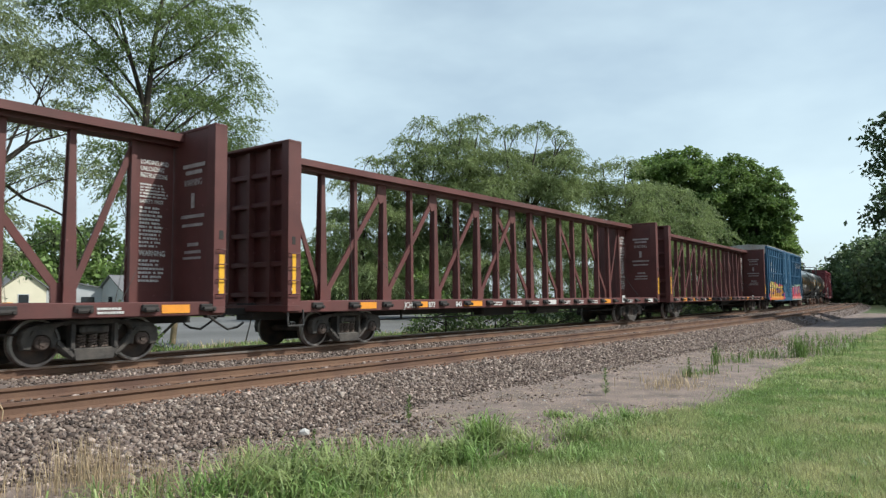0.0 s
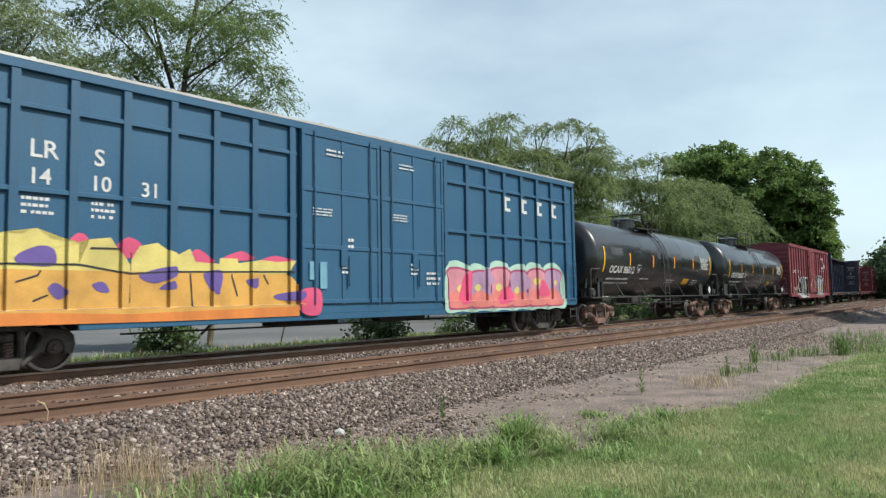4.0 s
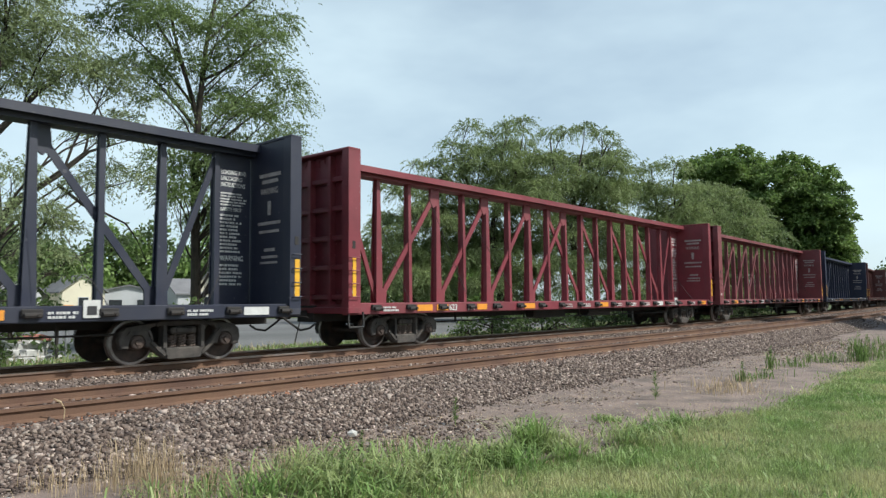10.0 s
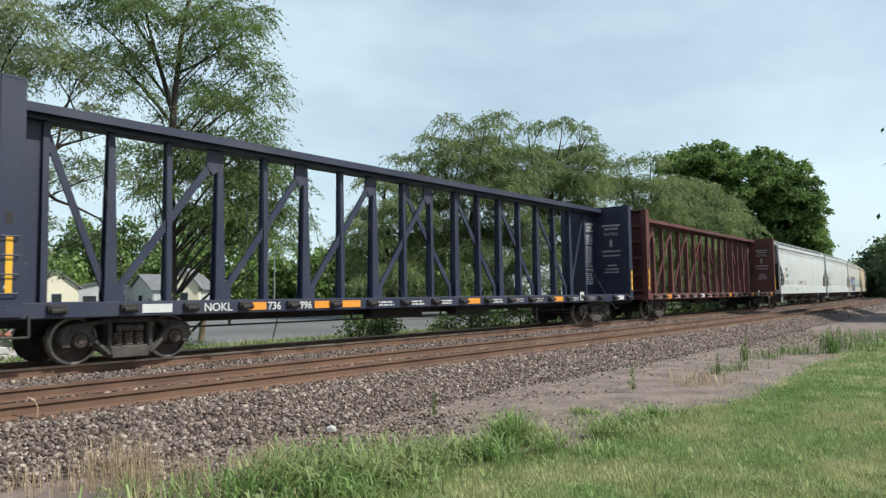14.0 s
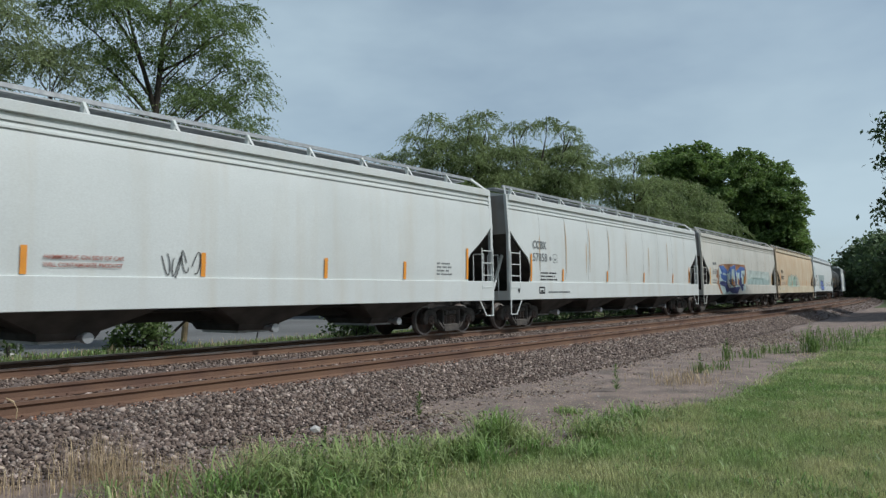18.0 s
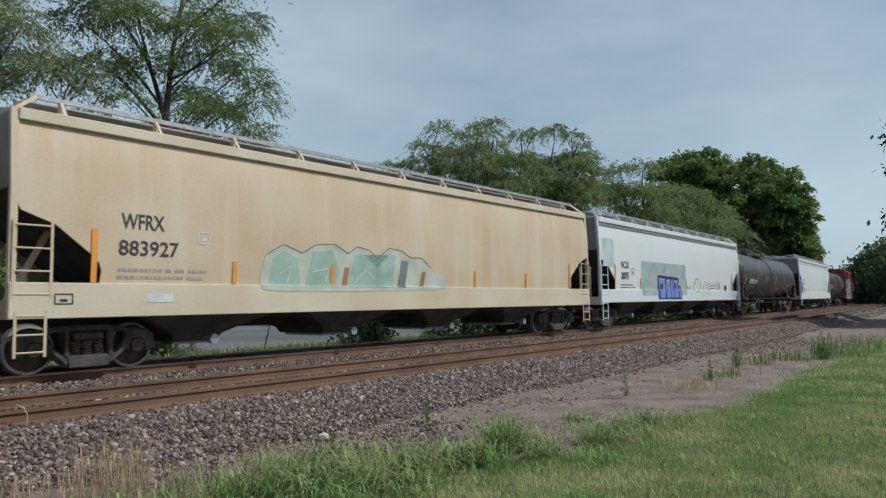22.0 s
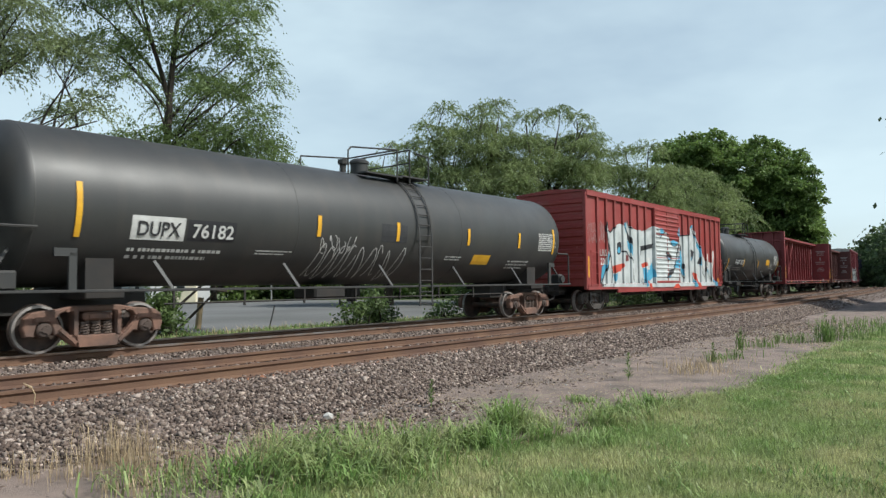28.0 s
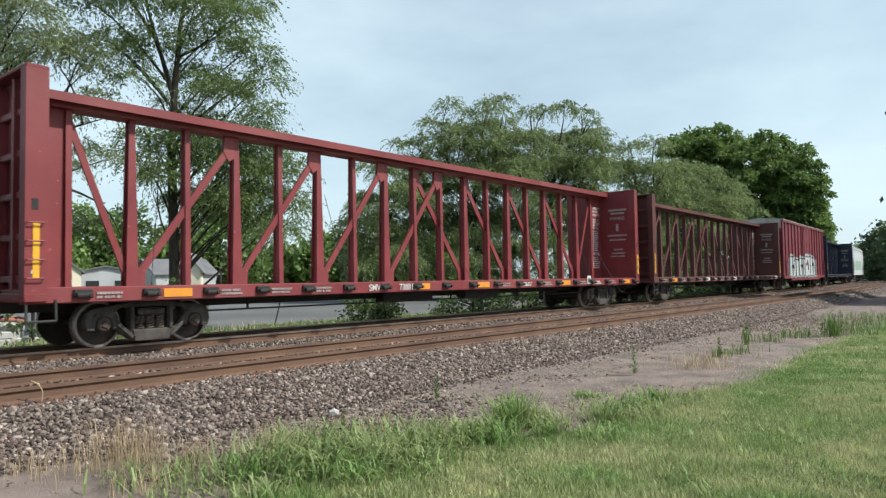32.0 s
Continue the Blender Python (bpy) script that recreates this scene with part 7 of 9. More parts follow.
def ribbon(points, width):
    """A loop round a line of points: a stroke of that width."""
    pts = [np.array(p, float) for p in points]
    left, right = [], []
    for i, p in enumerate(pts):
        d = pts[min(i + 1, len(pts) - 1)] - pts[max(i - 1, 0)]
        d = d / (np.linalg.norm(d) + 1e-9)
        n = np.array((-d[1], d[0])) * width / 2
        left.append(tuple(p + n))
        right.append(tuple(p - n))
    return left + right[::-1]


def strokes(car, skin, lines, width, mat, layer=4, name="graffiti", label=""):
    if name == "scrawl":
        return decal(car, skin, [ribbon(p, width) for p in lines], mat, layer, name, label, sharp=True, thin=True)
    return [decal(car, skin, [ribbon(p, width)], mat, layer, name, label, sharp=True, thin=True) for p in lines][0]


def scribble(car, skin, x0, x1, z0, z1, letters, width, mat, seed, layer=4, label=""):
    """Looping unreadable handwriting."""
    r, lines = random.Random(seed), []
    step = (x1 - x0) / letters
    for k in range(letters):
        cx, cz = x0 + step * (k + 0.5), (z0 + z1) / 2 + r.uniform(-0.12, 0.12) * (z1 - z0)
        a0, turn, e = r.uniform(0, 6), r.choice((-1, 1)) * r.uniform(3.5, 6.0), r.uniform(0.25, 0.5)
        lines.append([(cx + step * 0.55 * math.cos(a0 + turn * t) * (0.6 + 0.4 * t), cz + (z1 - z0) * 0.5 * math.sin(a0 + turn * t * (1 + e * t))) for t in np.linspace(0, 1, 22)])
    return tagged(strokes(car, skin, lines, width * 0.55, mat, layer, "scrawl", label=label), label, kind="stuff")


def throw_up(car, skin, x0, x1, z0, z1, n, fills, line, seed, halo=None, low=None, counter=None, label=""):
    """Fat, rounded, interlocked letter shapes with an outline, a second colour below and small counters."""
    r = random.Random(seed)
    w = (x1 - x0) / n
    tops = [z1 - r.uniform(0, 0.22) * (z1 - z0) for _ in range(n)]
    if halo:
        loops = []
        for k in range(n):
            a, b = x0 + k * w - 0.10 * w, x0 + (k + 1) * w + 0.12 * w
            loops.append([(a - 0.1, z0), ((a + b) / 2, z0 - 0.05), (b + 0.1, z0), (b + 0.12, tops[k] - 0.2), ((a + b) / 2 + r.uniform(-0.2, 0.2) * w, tops[k] + 0.22), (a - 0.1, tops[k] - 0.1)])
        decal(car, skin, loops, halo, 1, label=label)
    shells, inner, lows, holes = [], [], [], []
    for k in range(n):
        a, b, t = x0 + k * w - 0.06 * w, x0 + (k + 1) * w + 0.06 * w, tops[k]
        lean = r.uniform(-0.08, 0.08) * (t - z0)
        notch = r.uniform(0.25, 0.55)
        pts = [(a, z0 + 0.06), (a + 0.35 * w, z0), (b - 0.1 * w, z0 + 0.03), (b, z0 + 0.3 * (t - z0)), (b - 0.16 * w, z0 + notch * (t - z0)), (b + lean, t - 0.12), ((a + b) / 2 + lean, t + 0.04), (a + lean, t - 0.08), (a + 0.10 * w, z0 + 0.55 * (t - z0))]
        c = np.mean(pts, 0)
        shells.append(pts)
        inner.append([tuple(c + (np.array(p) - c) * 0.90) for p in pts])
        lows.append([(a + 0.1 * w, z0 + 0.07), (b - 0.1 * w, z0 + 0.08), (b - 0.12 * w, z0 + 0.30 * (t - z0)), ((a + b) / 2, z0 + 0.48 * (t - z0)), (a + 0.15 * w, z0 + 0.34 * (t - z0))])
        hx, hz = (a + b) / 2 + r.uniform(-0.15, 0.15) * w, z0 + r.uniform(0.45, 0.7) * (t - z0)
        holes.append([(hx - 0.16 * w, hz), (hx, hz - 0.10 * (t - z0)), (hx + 0.16 * w, hz + 0.02), (hx + 0.02, hz + 0.10 * (t - z0))])
    decal(car, skin, shells, line, 2)
    for j, f in enumerate(fills):
        decal(car, skin, [p for k, p in enumerate(inner) if k % len(fills) == j], f, 3)
    if low:
        decal(car, skin, lows, low, 4)
    decal(car, skin, holes, counter or line, 5)


def on_side(car, skin, text, x, z, size, mat, width=None, spacing=None):
    """Letters at their place on the near side; with spacing, one by one."""
    out = skin[0]
    for k, piece in enumerate(text if spacing else [text]):
        px = x + k * (spacing or 0)
        y = min(out(px, z + 0.05), out(px, z + size * 0.9))
        if piece.strip():
            ob = lettering(piece, size, mat, car, px, z, y - 0.006, width=width)
            y0, y1 = out(px, z), out(px, z + size)
            if abs(y0 - y1) > 0.004 and abs(y0 - y1) < 0.1:
                ob.matrix_basis = Matrix.Translation((px, y0 - 0.022, z)) @ Matrix.Rotation(radians(90) + math.atan2(y0 - y1, size), 4, "X")


def stencil(car, skin, rows, mat, x0, x1, z0, z1, seed, fill=0.46):
    """Rows of small unreadable print, as short bars on the side."""
    rnd, loops = random.Random(seed), []
    step = (z1 - z0) / rows
    for k in range(rows):
        z, x = z1 - (k + 1) * step, x0
        end = x1 - rnd.random() * 0.25 * (x1 - x0)
        while x < end - 0.02:
            w = min(rnd.uniform(0.35, 0.8) * step, end - x)
            loops.append(rect(x, x + w, z, z + step * fill))
            x += w + step * (0.18 if rnd.random() < 0.8 else 0.6)
    return tagged(decal(car, skin, loops, mat, 1, "stencil", sharp=True), kind="stuff")


def marks(car, skin, places, width=0.10, mat="yellow_mark"):
    for x, z0, z1 in places:
        decal(car, skin, [rect(x - width / 2, x + width / 2, z0, z1)], M[mat], 6, "reflector", "yellow reflective strip", sharp=True)


def label_box(car, skin, x0, x1, z0, z1, mat, line=0.02):
    """A small printed frame."""
    decal(car, skin, [rect(x0, x1, z0, z0 + line), rect(x0, x1, z1 - line, z1), rect(x0, x0 + line, z0 + line, z1 - line), rect(x1 - line, x1, z0 + line, z1 - line),
                      rect(x0 + 0.3 * (x1 - x0), x1 - 0.3 * (x1 - x0), z0 + 0.25 * (z1 - z0), z0 + 0.5 * (z1 - z0))], mat, 1, "placard_frame", sharp=True)


# ---- the train, in the order in which it passes ----
W, F, K, G = M["white_mark"], M["faint_mark"], M["dark_mark"], M["grey_mark"]
pink, purple = paint("pink", (0.80, 0.10, 0.22)), paint("purple", (0.16, 0.10, 0.36))
lemon, amber = paint("lemon", (0.80, 0.66, 0.20)), paint("amber", (0.78, 0.42, 0.09))
orange, salmon = paint("orange", (0.82, 0.26, 0.05)), paint("salmon", (0.80, 0.24, 0.20))
mint, black = paint("mint", (0.50, 0.72, 0.58)), paint("black", (0.03, 0.03, 0.035))
chalk, sky_blue = paint("chalk", (0.66, 0.70, 0.69)), paint("sky_blue", (0.10, 0.44, 0.66))
tomato, cobalt = paint("tomato", (0.72, 0.09, 0.05)), paint("cobalt", (0.10, 0.19, 0.50))
navy, ochre = paint("navy", (0.045, 0.05, 0.17)), paint("ochre", (0.45, 0.22, 0.11))
ice, sage = paint("ice", (0.60, 0.74, 0.72)), paint("sage", (0.42, 0.52, 0.42))
periwinkle, ash = paint("periwinkle", (0.22, 0.32, 0.72)), paint("ash", (0.50, 0.56, 0.56))
lime, lilac = paint("lime", (0.25, 0.50, 0.12)), paint("lilac", (0.50, 0.30, 0.45))

centre_beam(-14.55, 8.50, M["brown_paint"], "brown-red centre-beam flat car, empty, with white stencils", 1)
centre_beam(10.07, 33.20, M["brown_paint"], "brown-red centre-beam flat car, empty, with orange reflectors", 2, number=((-7.5, "JCHY", 0.15), (-6.45, "873", 0.15), (-5.15, "843", 0.15)))
centre_beam(34.75, 58.05, M["brown_paint"], "brown-red centre-beam flat car, empty, dusty", 3, number=((-6.9, "626", 0.15), (-5.2, "349", 0.15)))

# tall blue boxcar
blue = M["blue_paint"]
car, h, skin = box_car(59.60, 78.90, 5.25, blue, M["silver_roof"], "tall blue boxcar with yellow and pink graffiti", 4,
                       [-9.06, -8.08, -7.17, -6.26, -5.36, -4.46, -3.56, -2.60, 2.62, 3.60, 4.55, 5.45, 6.4, 7.3, 8.2, 9.1], (-2.45, 2.50), rails=(3.0, 4.38), post_w=0.075)
plug_door(car, -2.40, 0.02, 1.05, 4.95, blue)
plug_door(car, 0.06, 2.45, 1.05, 4.95, blue)
for x, s, z, size in ((-7.85, "LR", 3.56, 0.30), (-6.82, "S", 3.54, 0.30), (-7.87, "14", 3.12, 0.27), (-6.88, "10", 3.10, 0.27), (-5.98, "31", 3.08, 0.27)):
    on_side(car, skin, s, x, z, size, W)
stencil(car, skin, 3, W, -7.95, -7.45, 2.62, 2.96, 41)
stencil(car, skin, 3, W, -6.85, -6.35, 2.62, 2.96, 42)
# the maker's name, as plain upright shapes
for x in (5.62, 6.55, 7.45, 8.35):
    decal(car, skin, [rect(x - 0.2, x + 0.2, 3.78, 3.88), rect(x - 0.2, x - 0.08, 3.88, 4.18), rect(x - 0.2, x + 0.2, 4.12, 4.22)], W, 2, "logo", "plain white lettering shape", sharp=True)
decal(car, skin, [[(-8.69, 1.82), (-8.51, 2.17), (-8.21, 2.22), (-8.12, 1.80)], [(-7.33, 2.00), (-7.15, 2.30), (-6.94, 2.32), (-6.82, 2.00)], [(-6.43, 2.00), (-6.28, 2.30), (-5.99, 2.25), (-5.86, 1.95)], [(-5.04, 1.92), (-4.85, 2.17), (-4.52, 1.97), (-4.62, 1.88)], [(-4.33, 1.97), (-3.85, 2.17), (-3.61, 2.00)], [(-3.38, 1.97), (-3.02, 2.10), (-2.55, 2.00), (-2.72, 1.88)], [(-9.31, 0.82), (-9.20, 1.25), (-8.84, 1.50), (-8.79, 0.85)], [(-2.45, 1.35), (-1.90, 1.37), (-1.90, 0.85), (-2.40, 0.88)], [(-9.01, 1.75), (-8.88, 1.92), (-8.58, 1.92), (-8.62, 1.75)]], pink, 1, label="yellow and pink graffiti")
decal(car, skin, [[(-8.88, 1.77), (-8.25, 1.81), (-8.23, 2.29), (-7.95, 2.27), (-7.71, 2.39), (-7.48, 2.22), (-7.05, 2.17), (-7.04, 1.82), (-6.86, 2.25), (-6.51, 2.30), (-6.34, 2.05), (-6.19, 1.82), (-5.99, 2.17), (-5.65, 2.25), (-5.44, 2.12), (-5.22, 2.05), (-4.99, 2.17), (-4.88, 1.92), (-4.38, 1.89), (-4.35, 2.01), (-3.95, 2.01), (-3.92, 1.92), (-3.38, 2.00), (-2.96, 1.97), (-2.52, 2.01), (-2.72, 1.72), (-4.80, 1.69), (-6.19, 1.69), (-8.84, 1.69)]], lemon, 2, sharp=True)
decal(car, skin, [[(-8.84, 1.71), (-2.72, 1.71), (-2.45, 1.50), (-2.45, 1.40), (-2.84, 1.15), (-2.30, 1.07), (-2.45, 0.95), (-8.88, 0.88), (-8.79, 1.25), (-8.14, 1.32), (-8.21, 1.50), (-8.82, 1.62)]], amber, 3, sharp=True)
decal(car, skin, [[(-8.86, 1.02), (-7.60, 1.01), (-6.19, 0.95), (-5.44, 0.97), (-2.45, 1.02), (-2.45, 0.81), (-5.36, 0.80), (-6.82, 0.81), (-8.86, 0.82)]], orange, 4, sharp=True)
decal(car, skin, [[(-8.03, 1.92), (-7.68, 2.10), (-7.44, 2.05), (-7.44, 1.79), (-7.95, 1.80)], [(-8.91, 1.57), (-8.58, 1.55), (-8.43, 1.42), (-8.69, 1.25), (-8.89, 1.35)], [(-7.52, 1.40), (-7.40, 1.50), (-7.22, 1.35), (-7.36, 1.22)], [(-6.82, 1.47), (-6.63, 1.52), (-6.52, 1.35), (-6.70, 1.35)], [(-5.99, 1.65), (-5.36, 1.82), (-5.25, 1.67), (-5.69, 1.50)], [(-5.61, 1.40), (-5.36, 1.55), (-5.31, 1.40)], [(-4.71, 1.69), (-4.31, 1.75), (-4.33, 1.40), (-4.48, 1.30)], [(-3.75, 1.57), (-3.44, 1.60), (-3.56, 1.40)], [(-3.02, 1.27), (-2.35, 1.35), (-2.40, 1.15), (-2.96, 1.17)]], purple, 5)
strokes(car, skin, [[(-8.84, 1.79), (-7.01, 1.81), (-6.19, 1.67), (-5.36, 1.72), (-2.55, 1.77)], [(-8.03, 1.50), (-7.68, 1.62), (-7.64, 1.70)], [(-7.75, 1.20), (-7.52, 1.30)], [(-6.86, 2.10), (-6.35, 2.11)], [(-6.15, 2.05), (-6.19, 1.15)], [(-4.99, 1.69), (-4.94, 1.05)], [(-4.09, 1.69), (-3.95, 1.25)], [(-3.32, 1.69), (-3.20, 1.50)]], 0.03, black, 6)
throw_up(car, skin, 2.7, 8.7, 0.82, 2.05, 6, [paint("rose", (0.74, 0.30, 0.36)), lilac], paint("wine", (0.45, 0.08, 0.16)), 45, halo=mint, low=salmon, counter=lemon, label="pink and green graffiti")
decal(car, skin, [[(3.2, 1.0), (3.4, 1.7), (3.8, 1.9), (3.7, 1.1)], [(5.0, 0.95), (5.5, 1.5), (5.9, 1.1)], [(7.2, 1.2), (7.6, 1.7), (8.0, 1.2)]], pink, 6)
decal(car, skin, [[(4.2, 1.5), (4.5, 2.0), (4.9, 1.6)], [(6.2, 1.3), (6.5, 1.9), (6.9, 1.5)]], lilac, 6)
for x0, x1, z0, z1, n in ((-1.7, -1.1, 4.45, 4.65, 2), (0.7, 1.3, 4.45, 4.62, 2), (-2.1, -1.5, 3.05, 3.25, 3), (0.4, 1.0, 3.1, 3.3, 3), (-1.05, -0.85, 2.35, 2.65, 2), (-1.25, -0.95, 1.75, 2.1, 3), (1.1, 1.4, 1.75, 2.1, 3), (1.7, 2.3, 1.5, 1.9, 3)):
    stencil(car, skin, n, W, x0, x1, z0, z1, int(x0 * 10) + 400)
decal(car, skin, [rect(-1.9, -1.7, 1.4, 2.0), rect(-2.2, -2.05, 1.6, 2.0)], paint("pale_blue", (0.20, 0.42, 0.55)), 2, sharp=True)

# two glossy black tank cars
for n, (start, end, text) in enumerate(((80.35, 93.95, "OCAX 86012"), (95.50, 109.15, "OCAX 86065"))):
    car, h, skin = tank_car(start, end, M["black_tank"], "glossy black tank car with white lettering and orange marks", 5 + n, truck_mat=M["truck_rust"])
    on_side(car, skin, text, -5.35, 2.02, 0.30, W, width=2.25)
    stencil(car, skin, 2, W, -5.3, -3.1, 1.60, 1.92, 50 + n)
    label_box(car, skin, -2.80, -2.48, 2.08, 2.38, W)
    marks(car, skin, [(-5.88, 2.05, 3.0), (6.0, 2.12, 3.0)])
    marks(car, skin, [(x, 2.32, 2.82) for x in (-3.59, -1.25, 1.15, 3.55)], mat="orange_mark")
    stencil(car, skin, 9, W, 4.62, 5.82, 2.35, 2.92, 52 + n, 0.6)
    decal(car, skin, [rect(2.75, 3.48, 1.62, 1.87)], M["yellow_mark"], 2, "placard", "yellow notice", sharp=True)
    stencil(car, skin, 2, W, 0.7, 2.0, 1.66, 1.88, 54 + n)
    stencil(car, skin, 3, W, 4.0, 4.9, 1.58, 1.88, 56 + n)
    stencil(car, skin, 1, W, -2.2, -1.2, 1.80, 1.90, 58 + n)
    for x0, x1 in ((0.86, 2.05), (3.9, 4.5), (-0.7, -0.4), (-5.2, -4.2)):
        decal(car, skin, [rect(x0, x1, 2.70, 3.0)], paint("touch_up", (0.06, 0.062, 0.065)), 1, "touch_up", sharp=True)
    d = Shape().add([(0, 0, -0.2), (0.2, 0, 0), (0, 0, 0.2), (-0.2, 0, 0)], [(0, 1, 2, 3)])
    part("placard", d, W, car, "white diamond placard", at=pose(5.6, -1.53, 1.35))
    stencil(car, (lambda x, z: -1.50, [], []), 1, W, -6.2, -5.6, 1.10, 1.14, 59)

# weathered red boxcar
red = M["red_paint"]
car, h, skin = box_car(110.68, 126.90, 4.72, red, red, "weathered red boxcar with black and white graffiti", 7,
                       [-7.35, -6.45, -5.58, -4.68, -3.78, -2.88, -1.98, 1.65, 2.55, 3.45, 4.35, 5.25, 6.15, 7.1], (-1.65, 1.42))
door = plug_door(car, -1.60, 1.38, 1.05, 4.42, red)
for z in (1.18, 2.50, 3.60):
    part("guide_rod", Shape().tube((-1.62, -1.635, z), (1.42, -1.635, z), 0.022, 8), red, door)
for x in (-1.50, 1.28):
    part("lock_rod", Shape().tube((x, -1.65, 1.05), (x, -1.65, 4.40), 0.026, 8), red, door)
    for z in (1.3, 2.1, 3.0, 3.9):
        part("rod_bracket", Shape().box(x - 0.06, x + 0.06, -1.67, -1.58, z - 0.05, z + 0.05, 0.01), red, door)
part("lock_plate", Shape().box(-0.46, 0.0, -1.60, -1.56, 1.85, 2.46, 0.012), red, door)
part("notice", Shape().box(-0.40, -0.26, -1.606, -1.59, 1.95, 2.16, 0.003), W, door, "small white paper notice")
part("notice", Shape().box(-0.75, -0.57, -1.575, -1.56, 1.61, 1.84, 0.003), W, door, "small white paper notice")
part("emblem", Shape().tube((-0.19, -1.56, 2.74), (-0.19, -1.572, 2.74), 0.085, 20), W, door, "round white emblem")
part("emblem_bar", Shape().box(-0.205, -0.175, -1.578, -1.571, 2.69, 2.79, 0.002), red, door)
for x in (-6.9, -3.3, 3.0, 6.6):
    part("vent_plate", Shape().box(x - 0.36, x + 0.36, -1.475, -1.45, 3.98, 4.32, 0.008), red, car)
on_side(car, skin, "CNIS", -7.27, 2.56, 0.22, W, width=0.78)
on_side(car, skin, "413", -6.27, 2.57, 0.21, W, width=0.52)
on_side(car, skin, "242", -5.37, 2.57, 0.21, W, width=0.55)
label_box(car, skin, -4.35, -4.05, 2.53, 2.82, W)
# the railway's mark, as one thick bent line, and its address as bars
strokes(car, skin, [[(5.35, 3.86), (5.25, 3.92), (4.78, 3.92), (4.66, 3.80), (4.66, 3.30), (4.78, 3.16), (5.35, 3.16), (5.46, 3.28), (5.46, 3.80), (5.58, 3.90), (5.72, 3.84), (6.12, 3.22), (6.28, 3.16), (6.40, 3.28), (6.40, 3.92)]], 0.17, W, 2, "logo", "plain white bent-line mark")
stencil(car, skin, 1, W, 3.95, 4.15, 2.84, 3.0, 71, 0.8)
stencil(car, skin, 1, W, 4.6, 5.1, 2.84, 3.0, 72, 0.8)
stencil(car, skin, 1, W, 5.6, 6.0, 2.84, 3.0, 73, 0.8)
stencil(car, skin, 1, W, 6.3, 6.75, 2.84, 3.0, 74, 0.8)
on_side(car, skin, "LD.LMT.", -7.3, 1.35, 0.16, W, width=0.62)
on_side(car, skin, "LT.WT.", -7.3, 1.12, 0.16, W, width=0.50)
for x0, x1, z0, z1, n in ((-6.0, -5.6, 1.34, 1.5, 1), (-6.0, -5.7, 1.12, 1.24, 1), (-2.7, -2.25, 2.3, 2.75, 4), (-0.4, 0.2, 2.5, 2.62, 1), (-1.4, -1.0, 1.6, 1.75, 1), (5.3, 5.75, 1.7, 2.0, 2)):
    stencil(car, skin, n, W, x0, x1, z0, z1, int(x0 * 10) + 700)
label_box(car, skin, 5.35, 5.75, 1.12, 1.48, W, 0.035)
decal(car, skin, [[(-5.95, 0.98), (-5.79, 1.20), (-5.51, 1.93), (-5.38, 2.28), (-4.91, 2.34), (-4.69, 2.08), (-4.55, 1.90), (-4.11, 2.28), (-3.88, 2.26), (-3.83, 2.11), (-3.40, 2.32), (-2.99, 2.34), (-2.91, 2.27), (-1.74, 2.30), (-1.80, 0.73), (-3.00, 0.79), (-3.25, 0.72), (-4.25, 0.73), (-4.69, 0.83), (-5.50, 0.99)]], chalk, 2, label="black and white graffiti", sharp=True)
decal(car, skin, [[(-5.38, 2.20), (-4.95, 2.27), (-4.76, 1.90), (-4.30, 1.24), (-4.47, 0.88), (-4.86, 1.01), (-5.18, 1.42), (-5.37, 1.08), (-5.70, 1.03), (-5.82, 1.14), (-5.44, 1.76)], [(-4.09, 2.16), (-3.91, 2.19), (-3.95, 1.06), (-4.21, 0.92), (-4.26, 1.37), (-4.51, 1.81)], [(-3.77, 2.11), (-3.02, 2.24), (-3.00, 0.98), (-3.41, 0.86), (-3.85, 1.00)], [(-2.86, 2.19), (-1.93, 2.18), (-1.94, 0.83), (-2.86, 0.85)]], black, 3, sharp=True)
decal(car, skin, [[(-5.22, 1.51), (-4.97, 1.48), (-4.69, 1.13), (-5.04, 1.31)], [(-3.61, 1.55), (-3.36, 1.68), (-3.36, 1.30), (-3.55, 1.28)], [(-2.62, 1.85), (-2.21, 1.81), (-2.21, 1.70), (-2.51, 1.72), (-2.51, 1.56), (-2.21, 1.54), (-2.21, 1.41), (-2.62, 1.41)]], chalk, 4, sharp=True)
scribble(car, skin, -5.2, -4.6, 1.95, 2.10, 4, 0.025, W, 75, 5)
scribble(car, skin, -4.9, -4.3, 0.92, 1.08, 4, 0.025, W, 76, 5)
# the white piece: a sprayed halo, a black shell, one pale fill and thin black letter lines
decal(car, skin, [[(1.25, 2.29), (1.74, 2.42), (1.90, 2.51), (2.14, 2.57), (2.36, 2.49), (2.66, 2.56), (3.08, 2.46), (3.38, 2.51), (3.91, 2.43), (4.24, 2.50), (4.48, 2.31), (4.51, 1.97), (4.85, 1.75), (5.11, 1.48), (5.09, 1.07), (4.85, 0.89), (3.09, 0.90), (1.74, 0.93), (1.22, 0.92), (1.17, 1.54), (1.19, 2.05)]], chalk, 1, label="white throw-up graffiti", sharp=True)
decal(car, skin, [[(1.22, 2.04), (1.38, 2.26), (1.74, 2.33), (1.90, 2.45), (2.14, 2.51), (2.32, 2.42), (2.61, 2.50), (2.95, 2.33), (3.35, 2.41), (4.06, 2.38), (4.31, 2.36), (4.45, 1.94), (4.82, 1.70), (5.03, 1.45), (5.01, 1.11), (4.82, 0.91), (3.09, 0.93), (1.40, 0.95), (1.23, 0.96), (1.20, 1.54)]], black, 2, sharp=True)
